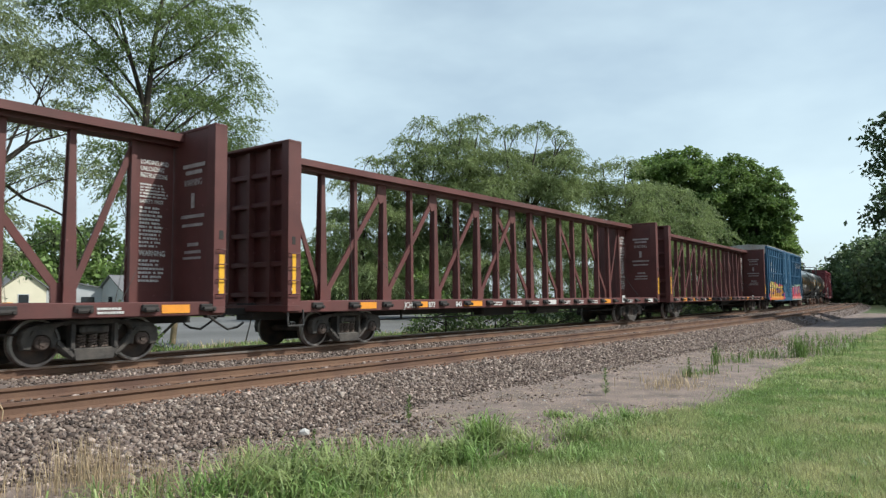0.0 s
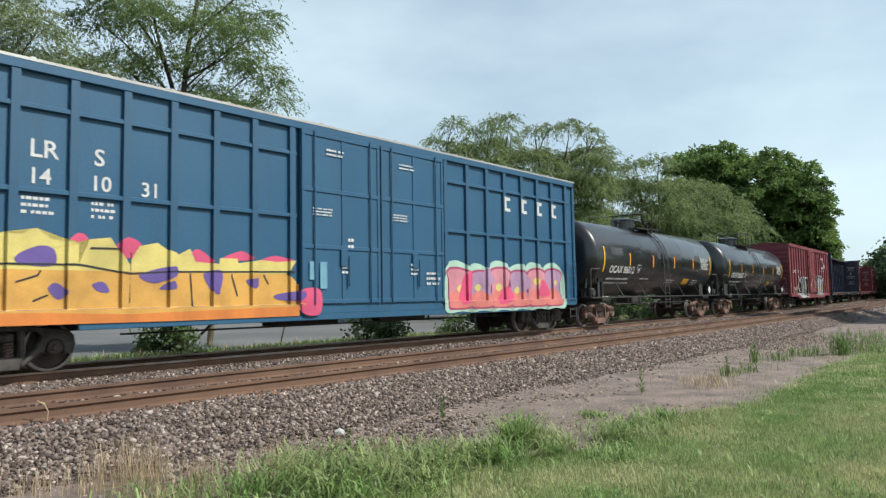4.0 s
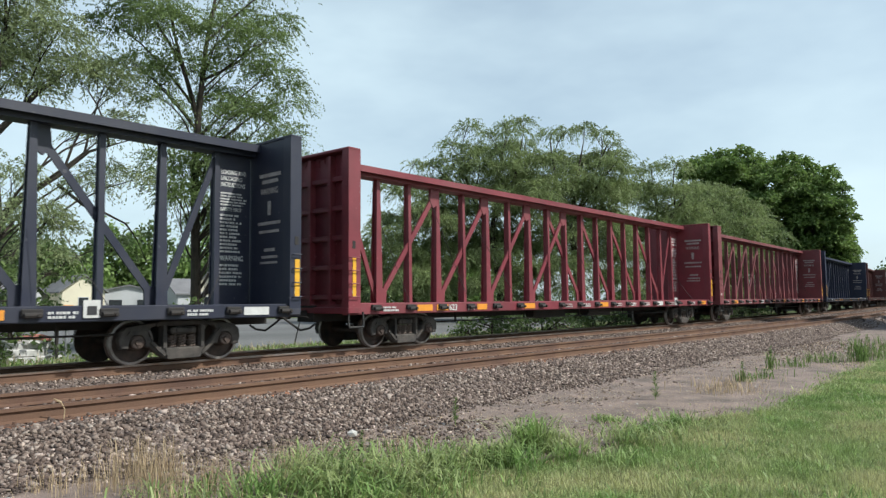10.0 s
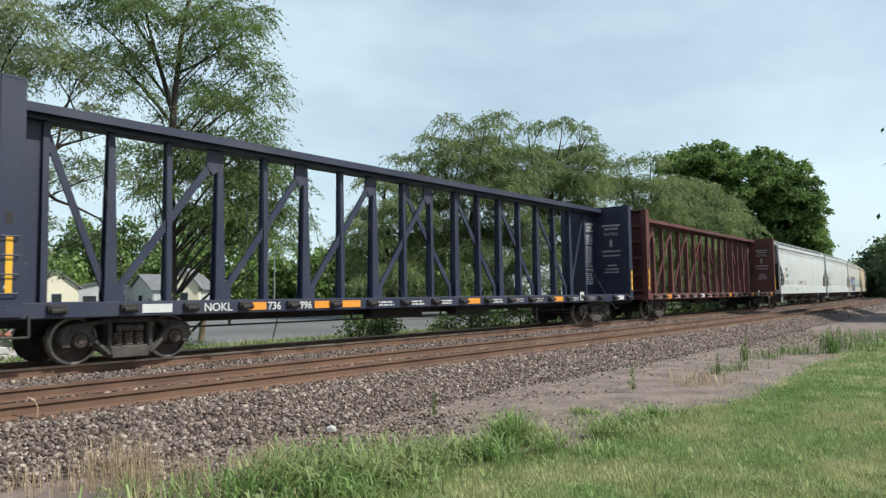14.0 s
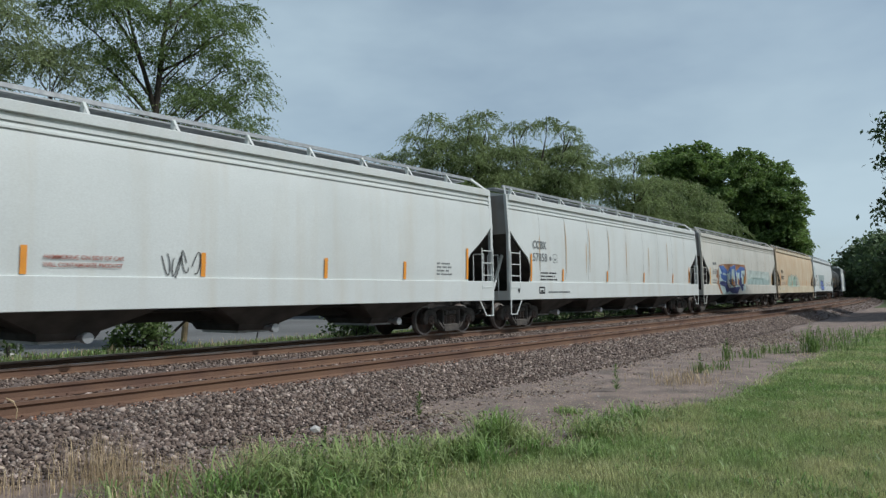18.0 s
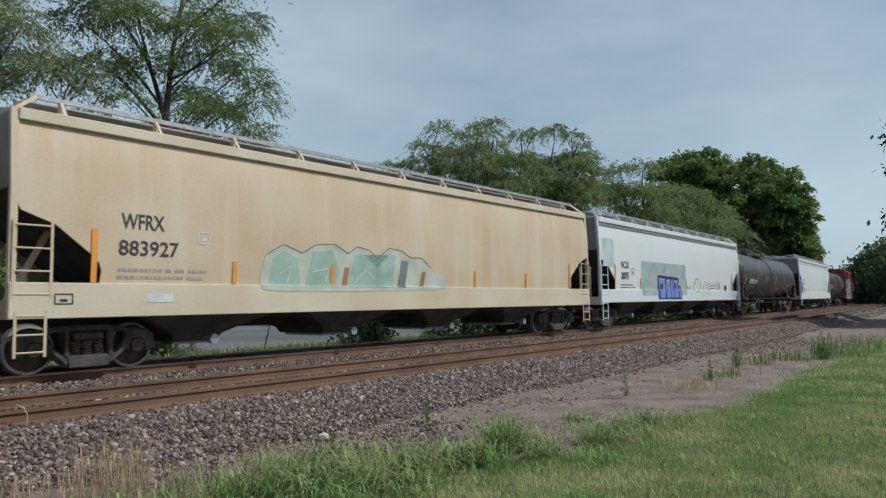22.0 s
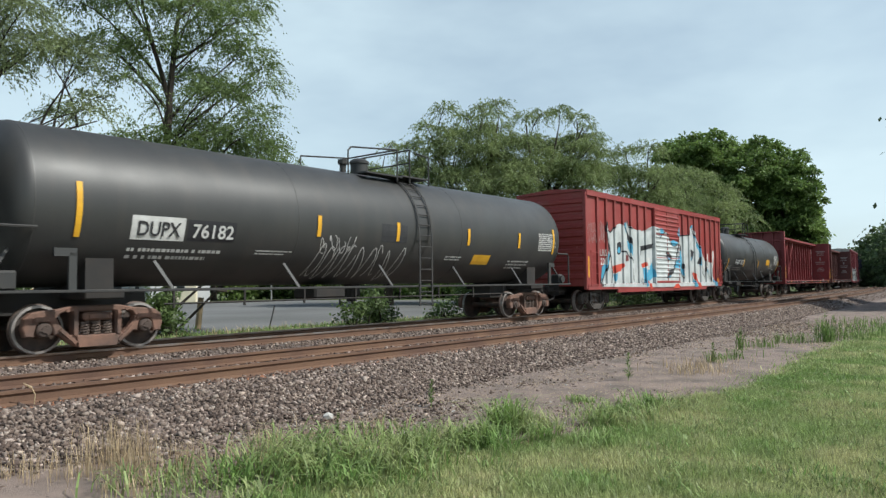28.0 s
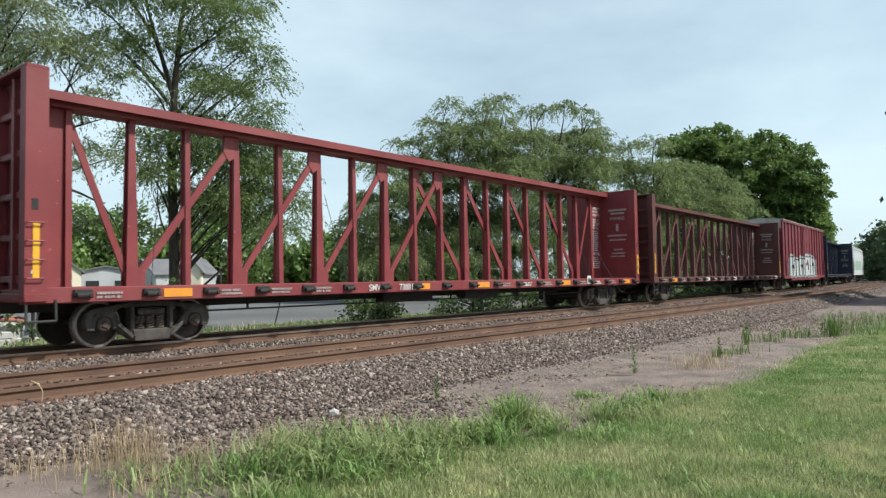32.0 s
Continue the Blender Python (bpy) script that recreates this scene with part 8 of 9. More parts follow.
decal(car, skin, [[(1.43, 2.21), (1.73, 2.27), (1.89, 2.30), (2.01, 2.39), (2.20, 2.41), (2.33, 2.29), (2.39, 2.15), (2.51, 2.29), (2.75, 2.32), (2.95, 2.17), (3.15, 2.32), (3.49, 2.36), (3.74, 2.28), (4.13, 2.33), (4.36, 2.12), (4.48, 1.87), (4.78, 1.68), (4.93, 1.39), (4.84, 1.01), (4.51, 0.94), (3.92, 0.98), (3.63, 0.93), (2.83, 0.94), (2.63, 1.05), (2.45, 0.98), (1.97, 1.03), (1.54, 1.04), (1.42, 1.20), (1.50, 1.43), (1.55, 1.75), (1.49, 2.01)]], ash, 3, sharp=True)
strokes(car, skin, [[(1.73, 2.26), (1.70, 1.90), (1.72, 1.54), (1.96, 1.52), (2.20, 1.54), (2.16, 1.88), (2.13, 2.12)],
    [(1.98, 1.52), (1.99, 1.27), (1.98, 1.02)],
    [(2.38, 2.24), (2.40, 1.93), (2.54, 1.77), (2.63, 1.55), (2.62, 1.27), (2.59, 1.03)],
    [(2.95, 2.20), (2.98, 1.90), (3.03, 1.65)],
    [(2.67, 1.65), (2.89, 1.67), (3.15, 1.65), (3.34, 1.50), (3.42, 1.23), (3.36, 0.97)],
    [(2.60, 1.18), (2.89, 1.17), (3.22, 1.18)],
    [(3.43, 1.84), (3.63, 1.89), (3.84, 1.79), (3.97, 1.51), (3.99, 1.15), (3.86, 0.94)],
    [(3.60, 2.34), (3.77, 1.97), (4.00, 1.61)],
    [(3.96, 1.40), (4.21, 1.57), (4.47, 1.74)],
    [(4.09, 1.42), (4.36, 1.52), (4.67, 1.57)],
    [(4.22, 1.50), (4.21, 1.26), (4.20, 1.02), (4.41, 1.02), (4.39, 1.18)],
    [(4.45, 1.89), (4.24, 2.30)],
    [(2.77, 1.84), (2.77, 1.85), (2.76, 1.87), (2.73, 1.88), (2.69, 1.87), (2.67, 1.84), (2.67, 1.80), (2.70, 1.76), (2.75, 1.74), (2.82, 1.76), (2.87, 1.81), (2.88, 1.88), (2.83, 1.94), (2.75, 1.98)],
    [(4.78, 1.21), (4.76, 1.12), (4.71, 1.05), (4.64, 1.03), (4.57, 1.05), (4.51, 1.12), (4.50, 1.21), (4.52, 1.31), (4.57, 1.37), (4.64, 1.40), (4.71, 1.37), (4.76, 1.31), (4.78, 1.21)],
    [(4.68, 1.15), (4.65, 1.13), (4.62, 1.13), (4.59, 1.15), (4.58, 1.18), (4.57, 1.23), (4.59, 1.27), (4.61, 1.29), (4.64, 1.30), (4.67, 1.29)]], 0.03, black, 4)
on_side(car, skin, "20", 0.79, 1.61, 0.39, chalk, width=0.46)
on_side(car, skin, "POP", 4.40, 1.97, 0.33, chalk, width=0.61)
strokes(car, skin, [[(0.80, 1.51), (1.14, 1.50)], [(4.60, 1.92), (4.84, 1.89)]], 0.05, chalk, 4)
scribble(car, skin, -7.3, -6.7, 1.75, 2.0, 4, 0.02, F, 78)
scribble(car, skin, -8.0, -7.5, 1.5, 1.85, 4, 0.025, F, 79)
scribble(car, skin, -8.0, -7.6, 2.85, 3.2, 2, 0.02, F, 80)
marks(car, skin, [(-7.98, 1.38, 2.22), (-5.75, 1.24, 1.70), (-3.8, 1.22, 1.68), (-1.78, 1.22, 1.70), (-0.87, 1.38, 1.86), (1.65, 1.22, 1.70), (3.35, 1.2, 1.66), (4.98, 1.2, 1.66), (7.9, 1.3, 2.15)])

centre_beam(128.05, 151.0, M["slate_paint"], "dark slate centre-beam flat car, empty", 8, number=((-7.87, "NOKL", 0.165), (-6.42, "736", 0.165), (-5.52, "847", 0.165)), clean=1)
centre_beam(152.30, 175.3, M["red_paint"], "red centre-beam flat car, empty", 9, number=((-7.88, "623", 0.165), (-7.08, "371", 0.165)))
centre_beam(176.28, 199.7, M["faded_paint"], "faded maroon centre-beam flat car with wide end frames, empty", 10, number=((-2.57, "26506", 0.15),), depth=0.50, clean=1)
centre_beam(201.15, 224.3, M["navy_paint"], "navy blue centre-beam flat car, empty", 11, number=((-7.95, "NOKL", 0.165), (-6.45, "736", 0.165), (-5.6, "996", 0.165)))
centre_beam(225.80, 248.5, M["brown_paint"], "brown-red centre-beam flat car, empty", 12)

# covered hoppers
car, h, skin = covered_hopper(249.85, 269.95, M["white_hopper"], "off-white covered hopper car with grey lettering", 13)
on_side(car, skin, "UTCX", -8.1, 2.56, 0.27, G, width=0.72)
on_side(car, skin, "54589", -8.1, 2.14, 0.27, G, width=0.92)
label_box(car, skin, -6.50, -6.22, 2.38, 2.64, G)
stencil(car, skin, 2, G, -8.17, -6.7, 1.66, 1.94, 130)
marks(car, skin, [(-8.58, 1.58, 2.50), (8.7, 1.6, 2.5)], mat="orange_mark")
marks(car, skin, [(x, 1.56, 2.03) for x in (-5.87, -3.25, 0.0, 3.2, 5.95)], mat="orange_mark")
decal(car, skin, [rect(-8.32, -7.82, 1.20, 1.36)], W, 1, "placard", sharp=True)
decal(car, skin, [[(-9.0, 1.26), (-8.94, 1.34), (-8.88, 1.26), (-8.94, 1.18)]], K, 1, "slot")
label_box(car, skin, -7.30, -7.05, 1.22, 1.38, G)
stencil(car, skin, 2, G, -6.5, -6.1, 1.22, 1.32, 131)
stencil(car, skin, 1, K, -4.72, -3.65, 1.24, 1.35, 132)
on_side(car, skin, "HAMMERING ON SIDE OF CAR", -2.95, 1.82, 0.075, M["rust_mark"], width=1.35)
on_side(car, skin, "WILL CONTAMINATE PRODUCT", -2.95, 1.69, 0.075, M["rust_mark"], width=1.33)
scribble(car, skin, -0.9, -0.05, 1.58, 2.0, 4, 0.035, K, 134, label="small black scrawl")
stencil(car, skin, 4, G, 7.3, 8.0, 1.7, 2.1, 135)

car, h, skin = covered_hopper(270.85, 289.75, M["white_hopper"], "off-white covered hopper car streaked with rust", 14, seams=9)
on_side(car, skin, "CCBX", -7.97, 2.68, 0.27, G, width=0.92)
on_side(car, skin, "57858", -7.97, 2.25, 0.28, G, width=0.98)
decal(car, skin, [[(-6.82, 2.36), (-6.74, 2.45), (-6.66, 2.36), (-6.74, 2.27)]], G, 1, "dot")
label_box(car, skin, -6.55, -6.25, 2.22, 2.52, G)
stencil(car, skin, 3, K, -7.42, -6.05, 1.60, 1.94, 140)
marks(car, skin, [(-8.08, 1.57, 2.48), (8.0, 1.58, 2.4)], mat="orange_mark")
marks(car, skin, [(x, 1.58, 2.01) for x in (-5.82, -2.02, 1.88, 5.6)], mat="orange_mark")
for k, x in enumerate((-7.5, -5.55, -3.9, -3.6, -1.8, -0.05, 2.5, 4.9)):
    r = random.Random(k)
    decal(car, skin, [[(x, 3.9 - r.random()), (x + 0.05, 3.0), (x + 0.02, 2.1 - r.random() * 0.3), (x - 0.03, 2.7)]], M["rust_run"], 1, "rust_run", "thin run of rust")
stencil(car, skin, 1, G, -6.97, -5.1, 1.16, 1.30, 141)
label_box(car, skin, -7.62, -7.22, 1.14, 1.38, K, 0.05)
decal(car, skin, [[(-9.0, 1.26), (-8.94, 1.34), (-8.88, 1.26), (-8.94, 1.18)]], K, 1, "slot")

car, h, skin = covered_hopper(290.60, 309.65, M["cream_hopper"], "cream covered hopper car with blue and orange graffiti", 15, seams=9)
on_side(car, skin, "653", -7.55, 2.14, 0.27, G, width=0.9)
stencil(car, skin, 1, G, -7.5, -6.6, 2.66, 2.90, 150, 0.6)
stencil(car, skin, 2, G, -7.5, -6.6, 1.62, 1.90, 151)
marks(car, skin, [(-8.1, 1.5, 2.46), (-3.3, 1.6, 2.05), (-0.2, 1.6, 2.05), (8.1, 1.6, 2.45)])
decal(car, skin, [[(-6.87, 2.00), (-6.61, 2.12), (-6.49, 2.46), (-6.34, 2.50), (-6.27, 2.66), (-5.24, 2.76), (-4.43, 2.65), (-4.03, 2.61), (-3.28, 2.82), (-2.38, 2.81), (-1.60, 2.67), (-0.98, 2.84), (-0.09, 2.85), (0.21, 2.50), (0.32, 1.97), (0.00, 1.58), (-0.23, 1.36), (-5.30, 1.01), (-6.10, 1.02), (-6.66, 1.47), (-6.48, 1.85)]], ochre, 1, label="blue, white and rust-coloured graffiti", sharp=True)
decal(car, skin, [[(-6.34, 2.50), (-5.31, 2.71), (-4.38, 2.31), (-3.71, 2.62), (-2.66, 2.77), (-2.29, 2.38), (-1.19, 2.72), (-0.19, 2.63), (-0.03, 2.34), (-0.22, 2.03), (0.00, 1.58), (-0.23, 1.21), (-1.00, 1.11), (-1.72, 1.36), (-2.40, 0.99), (-4.87, 1.00), (-5.71, 1.01), (-6.20, 1.41), (-6.30, 1.86)]], ice, 2, sharp=True)
decal(car, skin, [[(-6.22, 2.62), (-5.31, 2.65), (-4.35, 2.38), (-4.43, 2.13), (-5.24, 2.24), (-5.51, 2.11), (-5.31, 2.42), (-5.92, 2.42)], [(-5.98, 2.21), (-5.44, 2.11), (-4.43, 2.09), (-4.50, 1.72), (-5.30, 1.77), (-5.91, 1.96)], [(-4.38, 2.28), (-3.71, 2.63), (-2.75, 2.74), (-2.66, 2.50), (-3.46, 2.48), (-4.19, 2.17)], [(-3.71, 2.44), (-3.37, 2.46), (-3.53, 1.93), (-3.79, 1.86)], [(-2.79, 2.73), (-2.53, 2.78), (-2.31, 2.11), (-2.68, 2.07)], [(-2.39, 2.38), (-1.19, 2.72), (-0.14, 2.66), (-0.10, 2.48), (-0.98, 2.44), (-2.00, 2.26)], [(-1.51, 2.42), (-0.98, 2.44), (-1.03, 2.01), (-1.53, 1.96)]], cobalt, 3, sharp=True)
decal(car, skin, [[(-6.23, 1.52), (-6.04, 1.73), (-5.16, 1.75), (-4.73, 1.66), (-4.11, 1.17), (-4.87, 1.06), (-5.30, 1.42)], [(-4.79, 1.73), (-4.47, 1.74), (-4.42, 1.48), (-4.70, 1.48)], [(-3.79, 1.86), (-3.53, 1.93), (-3.49, 1.48), (-3.79, 1.48)], [(-4.35, 1.36), (-3.46, 1.36), (-2.76, 1.42), (-1.62, 1.43), (-2.21, 0.99), (-3.46, 1.01), (-4.11, 1.11)], [(-2.68, 2.07), (-2.31, 2.11), (-2.17, 1.49), (-2.54, 1.49)], [(-1.53, 1.96), (-1.03, 2.01), (-1.00, 1.57), (-0.79, 1.21), (-1.17, 1.14), (-1.62, 1.50)], [(-1.00, 1.60), (-0.45, 1.61), (-0.52, 1.46), (-1.00, 1.46)], [(-6.34, 2.02), (-6.17, 2.08), (-6.23, 1.91)], [(-4.08, 1.86), (-3.89, 1.77), (-4.02, 1.61)], [(-3.25, 1.92), (-2.90, 1.82), (-3.11, 1.68)], [(-0.77, 2.31), (-0.42, 2.17), (-0.64, 1.94)]], navy, 4, sharp=True)
decal(car, skin, [[(-4.19, 1.92), (-4.08, 1.84), (-4.02, 1.61), (-3.95, 1.39), (-4.14, 1.42)], [(-3.46, 1.87), (-3.25, 1.89), (-3.12, 1.66), (-2.76, 1.85), (-2.67, 1.49), (-3.20, 1.36), (-3.46, 1.49)], [(-2.01, 1.98), (-1.61, 1.85), (-1.72, 1.50), (-2.01, 1.45)], [(-0.44, 2.14), (0.08, 2.04), (-0.11, 1.58), (-0.45, 1.65)]], ochre, 5, sharp=True)
strokes(car, skin, [[(-6.34, 2.50), (-6.27, 2.66), (-5.24, 2.74)], [(-6.30, 2.47), (-6.13, 2.09), (-6.26, 1.58)], [(-4.43, 2.28), (-4.38, 1.54), (-4.19, 1.17)], [(-4.11, 1.92), (-4.24, 1.36)], [(-3.28, 2.73), (-3.46, 1.55)], [(-2.16, 2.39), (-1.91, 1.49)], [(-0.09, 2.64), (0.09, 2.26), (-0.33, 1.95)]], 0.025, ochre, 5)
haze, pool = paint("haze", (0.62, 0.72, 0.68)), paint("pool", (0.46, 0.60, 0.58))
decal(car, skin, [[(0.6, 1.60), (0.65, 2.52), (7.2, 2.50), (7.5, 2.1), (7.4, 1.60)]], haze, 1, label="faded mint green graffiti", sharp=True)
decal(car, skin, [[(0.6, 1.58), (0.65, 1.98), (1.2, 1.90), (1.8, 2.05), (2.4, 1.88), (3.0, 2.06), (3.7, 1.86), (4.3, 2.05), (5.0, 1.86), (5.7, 2.04), (6.4, 1.88), (7.4, 2.0), (7.4, 1.58)]], pool, 2, sharp=True)
strokes(car, skin, [[(0.55, 1.5), (0.6, 2.5)], [(1.6, 2.45), (1.8, 2.2), (2.0, 2.45)], [(3.1, 2.45), (3.35, 2.2), (3.6, 2.45)], [(3.35, 2.2), (3.35, 2.0)], [(4.5, 2.4), (4.65, 2.2), (4.8, 2.4)], [(6.0, 2.4), (6.15, 2.2), (6.3, 2.4)], [(1.2, 1.90), (1.8, 2.05), (2.4, 1.88)], [(3.7, 1.86), (4.3, 2.05), (5.0, 1.86)]], 0.03, sage, 3)

car, h, skin = covered_hopper(310.35, 329.90, M["tan_hopper"], "tan rust-stained covered hopper car", 16, sharp=True, sill_mat=M["tan_sill"])
on_side(car, skin, "WFRX", -7.99, 2.52, 0.28, K, width=0.82)
on_side(car, skin, "883927", -8.04, 2.05, 0.27, K, width=1.15)
label_box(car, skin, -6.48, -6.22, 2.32, 2.56, W)
stencil(car, skin, 2, F, -8.05, -6.2, 1.62, 1.88, 160)
marks(car, skin, [(-8.46, 1.55, 2.48), (8.3, 1.58, 2.4)], mat="orange_mark")
marks(car, skin, [(x, 1.56, 2.02) for x in (-5.64, -3.0, 2.6, 5.4)], mat="orange_mark")
mist, teal = paint("mist", (0.60, 0.63, 0.52)), paint("teal", (0.40, 0.56, 0.46))
decal(car, skin, [[(-5.0, 1.56), (-4.85, 2.2), (-4.4, 2.42), (-3.9, 2.25), (-3.5, 2.46), (-2.9, 2.50), (-2.5, 2.30), (-2.2, 2.48), (-1.8, 2.42), (-1.5, 2.22), (-1.1, 2.50), (-0.6, 2.46), (-0.3, 2.30), (0.2, 2.30), (0.55, 2.05), (0.75, 1.90), (1.1, 1.90), (1.2, 1.70), (1.05, 1.50), (-2.0, 1.42), (-4.6, 1.42)]], mist, 1, label="faded pale green graffiti")
decal(car, skin, [[(-4.8, 1.55), (-4.7, 2.10), (-4.4, 2.30), (-4.0, 2.12), (-3.95, 1.55)], [(-3.8, 1.55), (-3.6, 2.3), (-3.0, 2.36), (-2.75, 1.9), (-2.9, 1.52)], [(-2.5, 1.52), (-2.3, 2.3), (-2.0, 2.3), (-1.5, 2.0), (-1.1, 2.35), (-0.85, 2.30), (-0.95, 1.5)]], teal, 2, sharp=True)
decal(car, skin, [[(-0.78, 1.52), (-0.62, 2.22), (-0.35, 2.20), (-0.48, 1.52)]], G, 3, sharp=True)
decal(car, skin, [[(-2.7, 1.55), (-2.62, 1.98), (-2.46, 1.98), (-2.52, 1.55)], [(0.1, 1.56), (0.18, 1.94), (0.34, 1.94), (0.28, 1.56)]], ochre, 3, sharp=True)
strokes(car, skin, [[(-4.85, 2.2), (-4.4, 2.43), (-3.9, 2.26), (-3.5, 2.47), (-2.9, 2.51), (-2.5, 2.31), (-2.2, 2.49), (-1.8, 2.43), (-1.5, 2.23), (-1.1, 2.51), (-0.6, 2.47), (-0.3, 2.31), (0.2, 2.31), (0.55, 2.06)]], 0.025, G, 3)
strokes(car, skin, [[(-3.6, 1.85), (-3.1, 1.95), (-3.2, 1.65)], [(-4.5, 1.8), (-4.2, 1.95), (-4.3, 1.6)], [(-2.3, 1.6), (-1.9, 1.95), (-1.6, 1.7)]], 0.04, chalk, 4)
decal(car, skin, [rect(-7.5, -7.0, 1.20, 1.36)], W, 1, "placard", sharp=True)
label_box(car, skin, -9.1, -8.8, 1.18, 1.36, K)

car, h, skin = covered_hopper(330.85, 350.20, M["pale_hopper"], "clean white covered hopper car with blue graffiti", 17, sharp=True, dark_eave=True, sill_low=1.02)
on_side(car, skin, "NCIX", -7.73, 2.42, 0.29, K, width=0.80)
on_side(car, skin, "2075", -7.73, 1.98, 0.28, K, width=0.74)
label_box(car, skin, -6.65, -6.38, 2.15, 2.42, K)
stencil(car, skin, 2, G, -7.78, -6.15, 1.60, 1.82, 170)
marks(car, skin, [(-8.3, 1.58, 2.54), (8.0, 1.58, 2.5)])
marks(car, skin, [(x, 1.58, 2.02) for x in (-5.70, -2.4, 0.15, 2.3, 5.4)])
patch_grey = paint("patch_grey", (0.44, 0.53, 0.53))
decal(car, skin, [rect(-5.58, 0.07, 1.30, 2.78)], patch_grey, 1, "repaint", "pale grey repainted panel", sharp=True)
decal(car, skin, [rect(-9.4, -8.35, 2.45, 3.55)], paint("patch_pale", (0.58, 0.67, 0.66)), 1, "repaint", "pale grey repainted panel", sharp=True)
decal(car, skin, [[(-3.72, 2.22), (-1.33, 2.15), (-0.95, 2.13), (-1.01, 1.77), (-0.64, 1.70), (-0.69, 1.11), (-3.74, 1.13)]], navy, 2, label="blue block letter graffiti", sharp=True)
decal(car, skin, [[(-3.59, 2.09), (-2.83, 2.06), (-2.74, 1.66), (-2.88, 1.19), (-3.54, 1.19)], [(-2.63, 2.04), (-2.14, 2.04), (-2.13, 1.19), (-2.70, 1.19)], [(-2.04, 2.03), (-1.78, 2.03), (-1.78, 1.19), (-2.03, 1.19)], [(-1.68, 2.02), (-1.12, 2.01), (-1.12, 1.19), (-1.68, 1.19)], [(-0.99, 1.68), (-0.73, 1.66), (-0.77, 1.19), (-1.01, 1.19)]], periwinkle, 3, sharp=True)
decal(car, skin, [[(-3.41, 1.77), (-3.10, 1.85), (-3.06, 1.59), (-3.38, 1.54)], [(-2.52, 1.83), (-2.29, 1.80), (-2.33, 1.53), (-2.48, 1.53)], [(-1.54, 1.85), (-1.29, 1.80), (-1.33, 1.62), (-1.54, 1.61)]], navy, 4, sharp=True)
strokes(car, skin, [[(-3.55, 2.05), (-2.85, 2.02)], [(-2.59, 1.99), (-2.17, 2.00)], [(-1.62, 1.96), (-1.16, 1.95)], [(-2.85, 1.99), (-2.77, 1.66)]], 0.03, chalk, 4)
strokes(car, skin, [[(-4.63, 1.68), (-4.52, 1.93), (-4.43, 1.75), (-4.30, 1.92), (-4.21, 1.70)], [(-4.14, 1.75), (-4.00, 1.95), (-3.88, 1.74)]], 0.02, W, 3)
strokes(car, skin, [[(0.28, 1.72), (0.37, 1.57), (0.47, 1.71), (0.57, 1.57), (0.67, 1.73)], [(0.77, 1.61), (0.72, 1.73), (0.92, 1.77)], [(1.22, 1.50), (1.30, 1.82), (1.62, 2.16), (1.98, 2.12), (1.81, 1.76), (1.91, 1.51), (1.54, 1.46)], [(2.64, 1.19), (2.82, 1.78), (3.12, 2.02), (3.42, 1.96), (3.30, 1.62), (3.47, 1.27)], [(3.60, 1.53), (3.67, 1.88), (3.92, 1.98), (3.98, 1.66), (3.66, 1.53)], [(3.95, 1.80), (4.71, 1.82)], [(3.95, 1.66), (4.70, 1.67)], [(4.78, 2.00), (4.91, 1.64), (5.12, 2.05), (5.25, 1.64)], [(5.40, 1.98), (5.68, 1.65)], [(5.76, 2.03), (5.46, 1.65)]], 0.03, K, 3)
decal(car, skin, [rect(6.55, 6.95, 1.55, 1.85)], K, 1, "placard", sharp=True)

# long dark grey tank car
car, h, skin = tank_car(351.45, 368.6, M["grey_tank"], "dark grey weathered tank car with white lettering", 18, gauge=7.1, truck_mat=M["truck_rust"], hatch_x=-0.45, wide_dome=False)
decal(car, skin, [rect(-6.45, -6.25, 2.04, 2.36), rect(-6.20, -6.02, 2.04, 2.36), rect(-5.97, -5.80, 2.04, 2.36), rect(-5.75, -5.57, 2.04, 2.36)], W, 1, "logo", "plain white lettering shape", sharp=True)
on_side(car, skin, "54814", -5.45, 2.04, 0.31, W, width=0.95)
stencil(car, skin, 2, W, -6.5, -4.8, 1.68, 1.98, 180)
decal(car, skin, [rect(-4.65, -4.15, 1.68, 1.96)], K, 1, "repaint", "black repainted patch", sharp=True)
marks(car, skin, [(-7.6, 1.67, 2.57), (8.0, 1.75, 2.55)])
marks(car, skin, [(x, 2.1, 2.6) for x in (-4.5, -1.85, 1.15, 4.35)], 0.12)
decal(car, skin, [rect(2.35, 3.2, 1.62, 1.85)], M["yellow_mark"], 1, "placard", "yellow notice", sharp=True)
stencil(car, skin, 3, W, 1.0, 1.9, 1.55, 1.9, 181)
stencil(car, skin, 3, F, 4.9, 7.0, 1.6, 2.2, 182)
part("placard", Shape().add([(0, 0, -0.2), (0.2, 0, 0), (0, 0, 0.2), (-0.2, 0, 0)], [(0, 1, 2, 3)]), tomato, car, "red diamond placard", at=pose(7.9, -1.53, 1.40))

car, h, skin = covered_hopper(369.95, 389.0, M["pale_hopper"], "clean white covered hopper car", 19)
stencil(car, skin, 6, G, 6.1, 7.1, 2.15, 2.68, 190)
decal(car, skin, [rect(7.1, 7.58, 1.56, 1.86)], K, 1, "placard", "small black notice", sharp=True)
label_box(car, skin, 7.13, 7.55, 1.59, 1.83, W)
marks(car, skin, [(7.97, 1.56, 2.39), (-8.0, 1.58, 2.4)], mat="orange_mark")
marks(car, skin, [(x, 1.56, 1.95) for x in (-5.3, -2.0, 1.8, 5.26)], mat="orange_mark")
stencil(car, skin, 2, K, -7.8, -7.0, 2.2, 2.8, 191)
